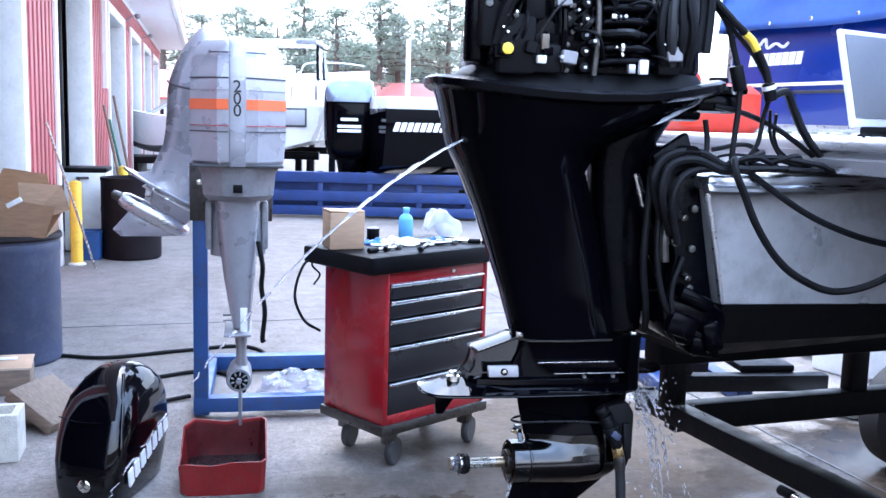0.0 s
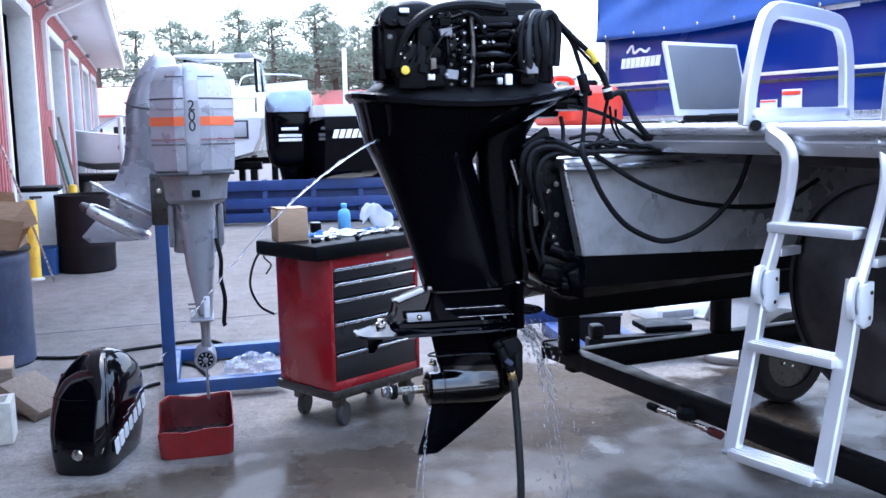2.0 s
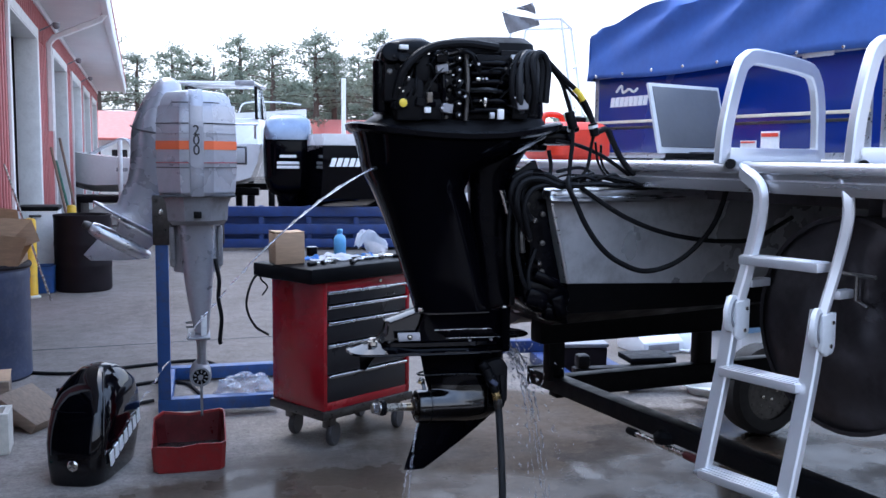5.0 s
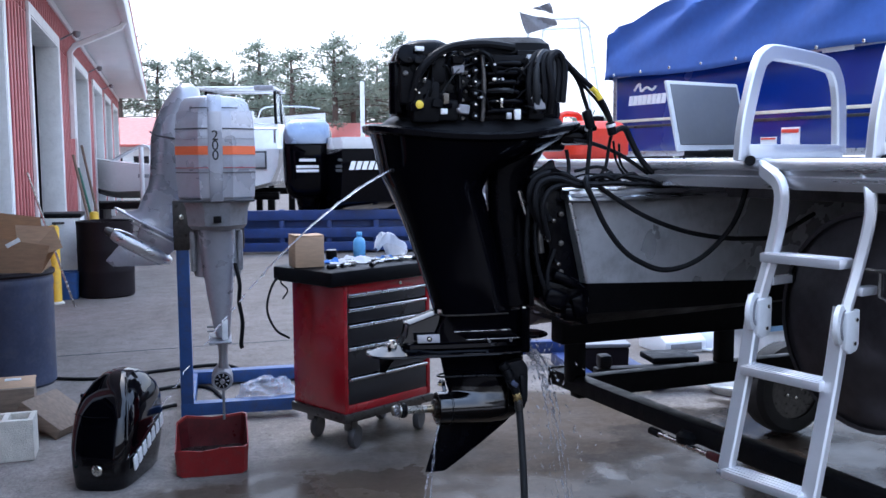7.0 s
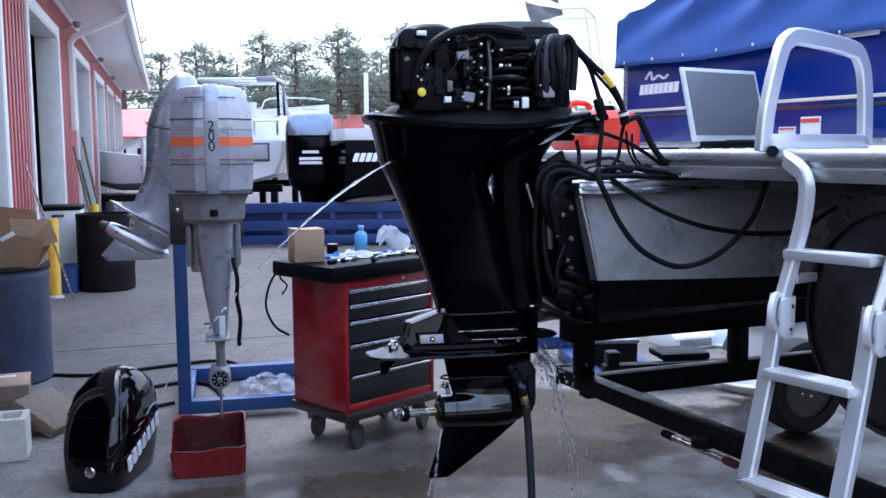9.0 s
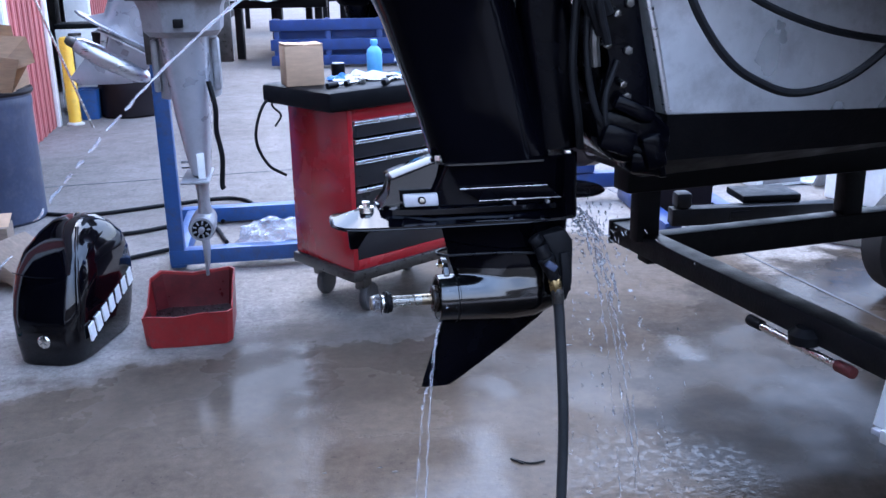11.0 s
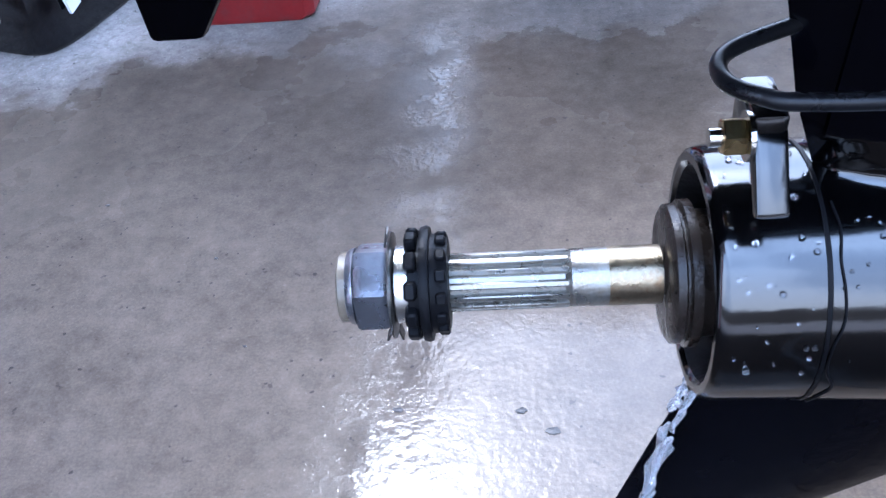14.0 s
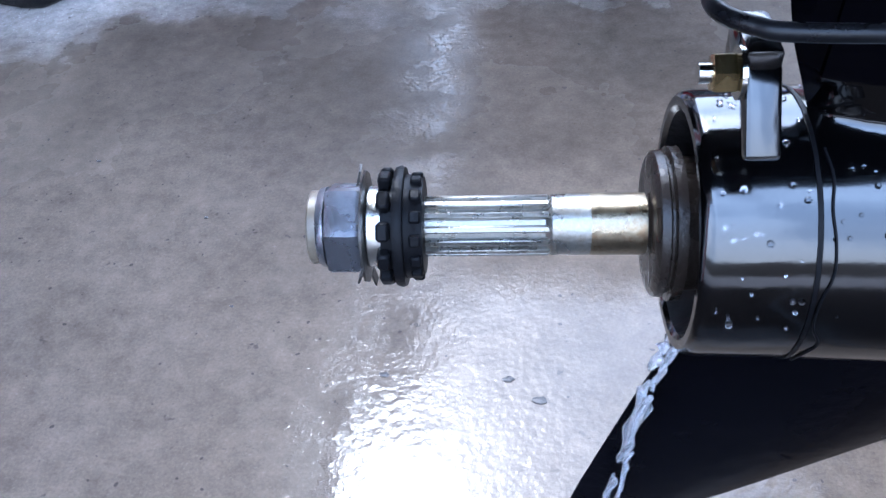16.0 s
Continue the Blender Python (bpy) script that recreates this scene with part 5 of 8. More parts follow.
for x, z, dz in ((-0.055, 1.315, 0), (-0.13, 0.985, 0), (-0.207, 0.685, 0)):
    bm = B()
    box(bm, (x, (LY + RY) / 2, z), (0.07, LY - RY - 0.02, 0.026), 0.003)
    for k in range(4):
        box(bm, (x - 0.027 + k * 0.018, (LY + RY) / 2, z + 0.014), (0.006, LY - RY - 0.03, 0.004), 0.001, seg=1)
    part("rung", bm, M_LADDER, lad, "ribbed aluminium tread")
for y in (-0.035, -0.475):
    bm = B()
    tube(bm, [(-0.035, y, 1.60), (-0.02, y, 1.72), (0.03, y, 1.88), (0.07, y, 1.925), (0.13, y, 1.935), (0.36, y, 1.915), (0.42, y, 1.885), (0.45, y, 1.80), (0.46, y, 1.62)], 0.02, square=(0.050, 0.030), n=6)
    rl = part("handrail", bm, M_LADDER, lad, "white arched handrail", smooth=20)
    part("base_bar", box(B(), (0.215, y, 1.628), (0.50, 0.030, 0.045), 0.006), M_LADDER, rl)
    part("rail_foot", cyl(B(), (0.0, y - 0.01, 1.60), (-0.03, y - 0.03, 1.60), 0.016, seg=12), M_RUBBER, rl)

# laptop open on the deck edge, red fuel tank
lap = thing("laptop", "open silver laptop with a blank grey screen on the deck", "laptop", (1.855, 2.266, 1.612), 21)
bm = B()
box(bm, (0, -0.12, 0.012), (0.38, 0.26, 0.022), 0.006)
part("base", bm, M_BLACK_MATT, lap, "dark keyboard half")
bm = B()
TL = pose(0, 0.01, 0.022, -14, 0, 0) @ Matrix.Diagonal((1, 1, 1.06, 1))
box(bm, (-0.01, 0.01, 0.128), (0.405, 0.014, 0.255), 0.005)
bm.transform(TL)
lid = part("lid", bm, M_WHITE_RAIL, lap, "silver screen bezel")
bm = box(B(), (-0.01, 0.0015, 0.132), (0.372, 0.004, 0.218), 0.001)
bm.transform(TL)
part("screen", bm, M_SCREEN, lid, "blank grey screen")
bm = B()
for i in range(5):
    for k in range(13):
        box(bm, (-0.16 + k * 0.027, -0.20 + i * 0.026, 0.0245), (0.022, 0.02, 0.004), 0.002, seg=1)
part("key", bm, M_BLACK_MATT, lap, "rows of black keys")
tank = thing("fuel_tank", "bright red plastic outboard fuel tank with carry handle", "fuel tank", (1.615, 3.02, 1.606), 8)
bm = B()
loft(bm, [oval(-0.14, 0.14, -0.15, 0.15, 0.0, 5), oval(-0.155, 0.155, -0.165, 0.165, 0.02, 5), oval(-0.155, 0.155, -0.165, 0.165, 0.13, 5), oval(-0.135, 0.135, -0.14, 0.14, 0.158, 4), oval(-0.11, 0.11, -0.1, 0.1, 0.165, 4)])
part("body", bm, M_RED_TANK, tank)
part("filler_cap", cyl(B(), (0.06, 0, 0.163), (0.06, 0, 0.190), 0.034, seg=18, bevel=0.006), M_BLACK_MATT, tank, "black filler cap")
part("handle", tube(B(), [(-0.125, 0, 0.145), (-0.115, 0, 0.195), (-0.04, 0, 0.195), (-0.02, 0, 0.16)], 0.013), M_RED_TANK, tank)


# ---- the running outboard on the pontoon boat ----
mer = thing("running_outboard", "uncowled glossy black outboard running on a flush hose", "outboard motor", (0.9, 2.24, 0.5))
CY = 2.24


# the lower unit is steered a little to port and trimmed out; the bend fades out below the driveshaft housing
STEER = pose(0.745, 2.24, 0.7265, 0, 1.5, 4.0) @ pose(-0.745, -2.24, -0.7265)


def steered(bm):
    for v in bm.verts:
        k = max(0.0, min(1.0, (1.075 - v.co.z) / 0.11))
        v.co = v.co.lerp(STEER @ v.co, k)
    return bm


def P_(name, bm, material, label="", parent=None, smooth=38):
    """A part of the running outboard; what lies below the housing turns with the lower unit."""
    return part(name, steered(bm), material, parent or mer, label, smooth, world=True)


def along_x(prof, y=CY, z=0.74, seg=32):
    """Turns (x, radius) pairs round the propeller shaft's axis."""
    bm = B()
    loft(bm, [[Vector((x, y + r * math.cos(2 * math.pi * k / seg), z + r * math.sin(2 * math.pi * k / seg))) for k in range(seg)] for x, r in prof])
    return bm


AX = 0.7265
def gearcase_body(z_from, z_to):
    """The torpedo with the strut growing out of it through a soft fillet, between two heights."""
    def smoothstep(a, b, v):
        k = max(0.0, min(1.0, (v - a) / (b - a)))
        return k * k * (3 - 2 * k)

    def strut_half(x, z):
        q = max(0.0, min(1.0, (z - 0.775) / 0.155))
        a, b = 0.797 - 0.040 * q, 1.066 + 0.009 * q
        u = (x - a) / (b - a)
        if u <= 0 or u >= 1:
            return 0.0
        return (0.049 - 0.010 * math.sin(math.pi * q)) * min(1.0, 1.9 * u ** 0.75, 2.4 * (1 - u) ** 0.6) * smoothstep(0.70, 0.76, z)

    prof = [(0.7905, 0.0598), (0.85, 0.062), (0.93, 0.064), (0.99, 0.058), (1.035, 0.042), (1.06, 0.020), (1.068, 0.006)]
    rings = []
    for i in range(30):
        x = 0.7905 + (1.066 - 0.7905) * i / 29
        r = next(r0 + (r1 - r0) * (x - x0) / (x1 - x0) for (x0, r0), (x1, r1) in zip(prof, prof[1:]) if x0 <= x <= x1)
        half = []
        lo = max(z_from, AX - r + 0.0002)
        for j in range(45):
            z = lo + (z_to - lo) * j / 44
            c = math.sqrt(max(0.0, r * r - (z - AX) ** 2)) if z < AX + r else 0.0
            st, k = strut_half(x, z), 0.022
            h = max(0.0, 1 - abs(c - st) / k) if z > AX else 0.0
            half.append((max(c, st, 0.0006) + (h * h * k / 4 if st > 0 else 0.0), z))
        rings.append([Vector((x, CY - w, z)) for w, z in half] + [Vector((x, CY + w, z)) for w, z in reversed(half)])
    return loft(B(), rings)


tor = P_("torpedo", gearcase_body(0.0, 0.806), M_WET_GLOSS, "glossy black gearcase torpedo with filleted top", smooth=70)
P_("strut", gearcase_body(0.8055, 0.932), M_BLACK, "black gearcase strut", smooth=70)
car = P_("bearing_carrier", along_x([(0.764, 0.044), (0.7480, 0.0500), (0.7455, 0.0520), (0.7455, 0.0560), (0.7475, 0.0580), (0.751, 0.0588), (0.789, 0.0596)], z=AX), M_WET_GLOSS)
P_("carrier_face", along_x([(0.7625, 0.020), (0.7625, 0.0440), (0.7475, 0.0498), (0.7477, 0.0502), (0.7640, 0.0445), (0.7640, 0.020)], z=AX), M_BLACK_MATT, parent=car)
P_("carrier_seam", along_x([(0.7885, 0.0596), (0.7902, 0.0596), (0.7902, 0.0602), (0.7885, 0.0602)], z=AX), M_BLACK_MATT, "black sealant bead", parent=car)
bm = B()
r_ = random.Random(3)
tube(bm, [(0.7915 + r_.uniform(0, 0.006), CY - 0.0603 * math.cos(a), AX + 0.0603 * math.sin(a)) for a in [radians(d) for d in range(70, -60, -12)]], 0.0006, seg=6, n=5)
P_("sealant_squeeze", bm, M_BLACK_MATT, "wavy squeezed-out sealant", parent=car)
P_("thrust_ring", along_x([(0.7335, 0.018), (0.7335, 0.0300), (0.7350, 0.0325), (0.7385, 0.0328), (0.7395, 0.031), (0.7405, 0.031), (0.7412, 0.0345), (0.7455, 0.0345), (0.7460, 0.030), (0.763, 0.029)], z=AX), M_RING, "oily dark steel thrust ring", parent=car)
sh = P_("propeller_shaft", along_x([(0.597, 0.0115), (0.636, 0.0112), (0.688, 0.0112), (0.691, 0.0136), (0.708, 0.0137)], z=AX, seg=30), M_SHAFT, "wet bright steel propeller shaft")
P_("shaft_shoulder", along_x([(0.7078, 0.0138), (0.732, 0.0139)], z=AX, seg=30), M_SHAFT_RUST, "rust-stained shaft shoulder", parent=sh)
for k in range(13):
    a = 2 * math.pi * (k + 0.3) / 13
    P_("spline", box(B(), (0.660, CY + 0.0120 * math.cos(a), AX + 0.0120 * math.sin(a)), (0.060, 0.0034, 0.0031), 0.0006, pose(0, 0, 0, math.degrees(a), 0, 0), seg=1), M_SHAFT, parent=sh)
hub = P_("spline_hub", along_x([(0.6165, 0.012), (0.6165, 0.0215), (0.6215, 0.0215), (0.6220, 0.0268), (0.6245, 0.0275), (0.6262, 0.0268), (0.6265, 0.0235), (0.6285, 0.0235), (0.6300, 0.0225), (0.6345, 0.0215), (0.635, 0.013)], z=AX, seg=40), M_BLACK_MATT, "black plastic splined hub")
for k in range(11):
    a = 2 * math.pi * (k + 0.4) / 11
    P_("hub_tooth", box(B(), (0.6178, CY + 0.0222 * math.cos(a), AX + 0.0222 * math.sin(a)), (0.0058, 0.0085, 0.0085), 0.0012, pose(0, 0, 0, math.degrees(a), 0, 0), seg=1), M_BLACK_MATT, parent=hub)
for k in range(14):
    a = 2 * math.pi * k / 14
    P_("rim_tooth", box(B(), (0.6315, CY + 0.0222 * math.cos(a), AX + 0.0222 * math.sin(a)), (0.0050, 0.0044, 0.0055), 0.0008, pose(0, 0, 0, math.degrees(a), 0, 0), seg=1), M_BLACK_MATT, parent=hub)
P_("steel_collar", along_x([(0.6095, 0.012), (0.6095, 0.0178), (0.6102, 0.0185), (0.6160, 0.0185), (0.6166, 0.0178), (0.6166, 0.012)], z=AX, seg=28), M_STEEL, "bright steel collar")
tab = along_x([(0.6084, 0.014), (0.6076, 0.0255), (0.6086, 0.0258), (0.6094, 0.014)], z=AX, seg=12)
for ang, lean, ln in ((86, 14, 0.008), (262, -16, 0.007), (190, 20, 0.005), (340, -10, 0.005)):
    a = radians(ang)
    box(tab, (0.6080 + (0.0012 if lean < 0 else -0.0006), CY + (0.0245 + ln / 2) * math.cos(a), AX + (0.0245 + ln / 2) * math.sin(a)), (0.0011, 0.0065, ln), 0.0003, pose(0, 0, 0, ang - 90, lean, 0), seg=1)
P_("tab_washer", tab, M_DARKSTEEL, "bent dark tab washer")
nut = hexnut(B(), (0.5905, CY, AX), (0.6074, CY, AX), 0.0212)
merge(nut, along_x([(0.5868, 0.0165), (0.5880, 0.0178), (0.5906, 0.0184)], z=AX, seg=24))
P_("prop_nut", nut, M_NUT, "blued steel locknut")
P_("nut_insert", along_x([(0.5830, 0.0120), (0.5830, 0.0160), (0.5838, 0.0168), (0.5872, 0.0168), (0.5872, 0.0120)], z=AX, seg=24), M_NYLON, "brown nylon locking ring")
# beads of water on the paint
bm = B()
r_ = random.Random(12)
for k in range(260):
    x, a = r_.uniform(0.752, 0.96), radians(r_.uniform(-5, 120))
    if 0.786 < x < 0.794:
        continue
    rad = 0.0597 if x < 0.79 else 0.0603
    q = r_.choice((0.0005, 0.0007, 0.001, 0.0016))
    t_ = B()
    bmesh.ops.create_icosphere(t_, subdivisions=1, radius=q)
    n_ = Vector((0, -math.cos(a), math.sin(a)))
    t_.transform(Matrix.Translation(Vector((x, CY, AX)) + n_ * rad) @ n_.to_track_quat("Z", "Y").to_matrix().to_4x4() @ Matrix.Diagonal((1, 1, 0.5, 1)))
    merge(bm, t_)
for k in range(70):
    x, w_ = r_.uniform(0.505, 0.66), r_.uniform(-0.06, 0.04)
    q = r_.choice((0.001, 0.0015, 0.0022, 0.003))
    t_ = B()
    bmesh.ops.create_icosphere(t_, subdivisions=1, radius=q)
    wide = min(0.086, 0.050 + 0.6 * (x - 0.50))
    flat = max(0.002, wide - 0.070)
    z_ = 0.9373 + 0.034 * min(1.0, 0.15 + (x - 0.49) / 0.14) * min(1.0, wide / 0.070) * max(0.0, 1 - max(0.0, abs(w_) - flat) / (wide - flat))
    t_.transform(Matrix.Translation((x, CY + w_, z_)) @ Matrix.Diagonal((1, 1, 0.4, 1)))
    merge(bm, t_)
tagged(P_("water_bead", bm, M_DROP, "beads of water on the black paint", parent=tor, smooth=80), "beads of water on the black paint", kind="stuff")

# carrier tab with bolt and nut on top of the torpedo
bm = B()
box(bm, (0.7605, CY - 0.036, 0.811), (0.013, 0.010, 0.034), 0.002, pose(0, 0, 0, -38, 0, 0))
box(bm, (0.760, CY - 0.016, 0.822), (0.014, 0.030, 0.022), 0.003)
P_("carrier_tab", bm, M_WET_GLOSS, "black retaining tab", parent=car)
bm = hexnut(B(), (0.7520, CY - 0.027, 0.822), (0.7430, CY - 0.027, 0.822), 0.0075)
P_("retaining_nut", bm, M_BRASS, "yellow-zinc locknut", parent=car)
P_("retaining_stud", cyl(B(), (0.7385, CY - 0.027, 0.822), (0.758, CY - 0.027, 0.822), 0.0038, seg=12), M_CHROME, "bright threaded stud", parent=car)
P_("retaining_washer", cyl(B(), (0.7520, CY - 0.027, 0.822), (0.7538, CY - 0.027, 0.822), 0.0098, seg=18), M_CHROME, parent=car)

# skeg, strut and anti-ventilation plate
def blade(rings):
    """Lofts pointed strut sections given as (z, x_rear, x_front, half_width)."""
    out = []
    for z, a, b, w in rings:
        L = b - a
        out.append([Vector((a, CY, z)), Vector((a + 0.18 * L, CY - w * 0.6, z)), Vector((a + 0.5 * L, CY - w, z)), Vector((a + 0.82 * L, CY - w * 0.8, z)), Vector((b, CY, z)),
                    Vector((a + 0.82 * L, CY + w * 0.8, z)), Vector((a + 0.5 * L, CY + w, z)), Vector((a + 0.18 * L, CY + w * 0.6, z))])
    bm = B()
    loft(bm, out)
    return bm


P_("skeg", blade([(0.496, 0.708, 0.782, 0.0035), (0.52, 0.714, 0.818, 0.005), (0.60, 0.738, 0.932, 0.009), (0.66, 0.758, 1.010, 0.014), (0.70, 0.775, 1.052, 0.022)]), M_BLACK_SATIN, "swept black skeg", smooth=60)
P_("strut_trailing_edge", blade([(0.775, 0.795, 1.066, 0.036), (0.82, 0.778, 1.070, 0.034), (0.87, 0.766, 1.072, 0.034), (0.93, 0.752, 1.075, 0.040)]), M_BLACK, "black gearcase strut", smooth=60)


def outline_plate(z0, z1, pts, inset=0.0, crown=0.0):
    """A plate with a mirrored outline of (x, half_width)."""
    ring0 = [Vector((x, CY - w, z0)) for x, w in pts] + [Vector((x, CY + w, z0)) for x, w in reversed(pts)]
    ring1 = [Vector((x, CY - w, z1)) for x, w in pts] + [Vector((x, CY + w, z1)) for x, w in reversed(pts)]
    ring2 = [Vector((x, CY + sg * max(0.002, w - inset), z1 + crown * min(1.0, w / max(inset, 0.001)) * min(1.0, 0.15 + (x - 0.49) / 0.14))) for sg, side_ in ((-1, pts), (1, pts[::-1])) for x, w in side_]
    bm = B()
    loft(bm, [ring0, ring1] + ([ring2] if crown else []))
    return bm


PL = [(0.492, 0.010), (0.4925, 0.022), (0.495, 0.036), (0.500, 0.051), (0.506, 0.061), (0.516, 0.071), (0.53, 0.078), (0.55, 0.083), (0.58, 0.086), (0.66, 0.090), (0.80, 0.092), (0.94, 0.090), (1.03, 0.080), (1.075, 0.056), (1.088, 0.025)]
plate = P_("anti_ventilation_plate", outline_plate(0.929, 0.937, PL, 0.070, 0.034), M_COWL, "glossy black anti-ventilation plate", smooth=18)
bm = B()
for sgn in (-1,):
    tube(bm, [(x, CY + sgn * (w - 0.001), 0.9310) for x, w in PL[1:-2]], 0.0028, seg=8, n=3)
P_("plate_lip", bm, M_GLOSS, parent=plate)
bm = outline_plate(0.955, 0.968, [(0.60, 0.02), (0.63, 0.052), (0.72, 0.066), (0.90, 0.068), (1.03, 0.060), (1.075, 0.035), (1.085, 0.012)], 0.008, 0.006)
P_("lower_step", bm, M_GLOSS, smooth=30)
bm = B()
loft(bm, [oval(x0, x1, CY - w, CY + w, z, 3.2, 32) for z, x0, x1, w in ((0.966, 0.700, 1.082, 0.060), (0.990, 0.710, 1.080, 0.058), (1.035, 0.735, 1.078, 0.060), (1.060, 0.745, 1.076, 0.064), (1.078, 0.752, 1.072, 0.068))])
P_("gearcase_upper", bm, M_BLACK, "upper gearcase casting", smooth=35)
bm = B()
loft(bm, [[Vector((x, CY + sg * w, z)) for x, z in ((0.604, 0.968), (0.612, 0.980), (0.626, 0.998), (0.632, 1.018), (0.636, 1.036), (0.648, 1.043), (0.690, 1.057), (0.735, 1.071), (0.772, 1.071), (0.772, 0.968))] for sg, w in ((-1, 0.030), (-1, 0.044), (1, 0.044), (1, 0.030))])
cap_ = P_("rear_cap", bm, M_WET_GLOSS, "sloped glossy rear cap", smooth=50)
for v in cap_.data.vertices:
    edge_ = abs(v.co.y) < 0.035
    if edge_ and v.co.x < -0.13:
        v.co.x -= 0.004
bm = B()
slab(bm, [(0.629, 1.036), (0.640, 1.0435), (0.735, 1.0755), (0.752, 1.0765), (0.752, 1.0705), (0.736, 1.0695), (0.640, 1.037)], 0.098, pose(0, CY, 0), 0.002)
P_("cap_lid", bm, M_GLOSS, "thin polished lid of the rear cap", parent=cap_)
bm = B()
slab(bm, [(0.790, 1.012), (1.000, 1.012), (1.030, 0.983), (0.835, 0.983)], 0.012, pose(0, CY - 0.059, 0), 0.004)
P_("water_inlet_cover", bm, M_BLACK_SATIN, "recessed long inlet cover")
for x0, x1, z in ((0.790, 1.000, 1.0125), (0.832, 1.032, 0.9825)):
    P_("cover_edge", box(B(), ((x0 + x1) / 2, CY - 0.0655, z), (x1 - x0, 0.003, 0.0026), 0.001), M_TRIM, "thin bright line along the cover's edge")
an = P_("side_anode", box(B(), (0.697, CY - 0.060, 0.991), (0.080, 0.016, 0.029), 0.003), M_ANODE, "pale zinc anode block")
P_("anode_recess", cyl(B(), (0.698, CY - 0.067, 0.991), (0.698, CY - 0.0695, 0.991), 0.0095, seg=20), M_BLACK_MATT, "dark bolt recess", parent=an)
P_("anode_bolt", cyl(B(), (0.698, CY - 0.067, 0.991), (0.698, CY - 0.073, 0.991), 0.0062, seg=16, bevel=0.001), M_CHROME, parent=an)
for x in (0.918, 1.000):
    P_("flange_bolt", cyl(B(), (x, CY - 0.056, 0.9735), (x, CY - 0.067, 0.9735), 0.0045, seg=12), M_ALU_PAINT)
bm = hexnut(B(), (0.575, CY - 0.02, 0.970), (0.575, CY - 0.02, 0.984), 0.0105)
cyl(bm, (0.575, CY - 0.02, 0.958), (0.575, CY - 0.02, 0.971), 0.017, seg=18)
P_("trim_tab_bolt", bm, M_CHROME, "bright bolt on the plate")
bm = B()
slab(bm, [(0.53, 0.930), (0.61, 0.930), (0.575, 0.900), (0.555, 0.868), (0.535, 0.868)], 0.012, pose(0, CY - 0.01, 0), 0.003)
P_("trim_tab", bm, M_BLACK_SATIN, "small trim tab fin under the plate")
P_("spray_plate", lathe(B(), [(0.001, 0), (0.085, 0), (0.09, 0.004), (0.085, 0.008), (0.001, 0.01)], 32, pose(1.085, CY + 0.03, 0.975)), M_BLACK_SATIN, "round black spray plate")

# midsection
MID = [(1.072, 0.742, 1.020, 0.070, 3.2), (1.095, 0.735, 1.012, 0.074, 3.2), (1.20, 0.703, 0.990, 0.082, 3.0), (1.30, 0.668, 0.966, 0.094, 3.0), (1.40, 0.632, 0.938, 0.110, 3.0), (1.50, 0.588, 0.905, 0.135, 3.0),
       (1.560, 0.558, 0.930, 0.155, 3.0), (1.605, 0.548, 1.01, 0.175, 3.0), (1.645, 0.540, 1.11, 0.19, 3.0), (1.685, 0.530, 1.20, 0.20, 3.2), (1.705, 0.522, 1.225, 0.205, 3.2)]


def saddle(x, z):
    """The engine pan's rim dips between its ends."""
    k = max(0.0, min(1.0, (z - 1.55) / 0.15))
    return z - 0.034 * k * math.sin(math.pi * max(0, min(1, (x - 0.50) / 0.76))) + 0.012 * k * max(0.0, (x - 1.0) / 0.25)


bm = B()
loft(bm, [[(x, y, saddle(x, z)) for x, y, z in oval(x0, x1, CY - w, CY + w, z, k, 48)] for z, x0, x1, w, k in MID])
mid = P_("midsection", bm, M_BLACK, "glossy black driveshaft housing flaring to the engine pan", smooth=50)
bm = B()
loft(bm, [[(x, y, saddle(x, z)) for x, y, z in oval(x0, x1, CY - w, CY + w, z, 3.4, 48)] for z, x0, x1, w in ((1.700, 0.515, 1.235, 0.210), (1.708, 0.503, 1.250, 0.220), (1.724, 0.500, 1.252, 0.222), (1.732, 0.51, 1.24, 0.214), (1.732, 0.54, 1.21, 0.19), (1.71, 0.56, 1.19, 0.17))])
P_("pan_rim", bm, M_BLACK_SATIN, "engine pan rim with its rubber seal", smooth=40)
P_("seam_gasket", outline_plate(1.0675, 1.0715, [(0.742, 0.03), (0.77, 0.066), (0.88, 0.074), (0.99, 0.068), (1.024, 0.03)]), M_DARKSTEEL, "thin pale gasket line")
for x, y in ((0.752, CY - 0.045), (1.055, CY - 0.062)):
    P_("housing_bolt", hexnut(B(), (x, y, 1.072), (x, y, 1.090), 0.011), M_CHROME)
bm = B()
cyl(bm, (1.055, CY - 0.062, 0.94), (1.055, CY - 0.062, 1.085), 0.018, seg=16)
P_("shift_boss", bm, M_BLACK)
bm = B()
tube(bm, [(0.575, CY - 0.140, 1.574), (0.562, CY - 0.15, 1.578)], 0.006, smooth=False, seg=10)
P_("telltale_nozzle", bm, M_RUBBER, "tell-tale outlet")

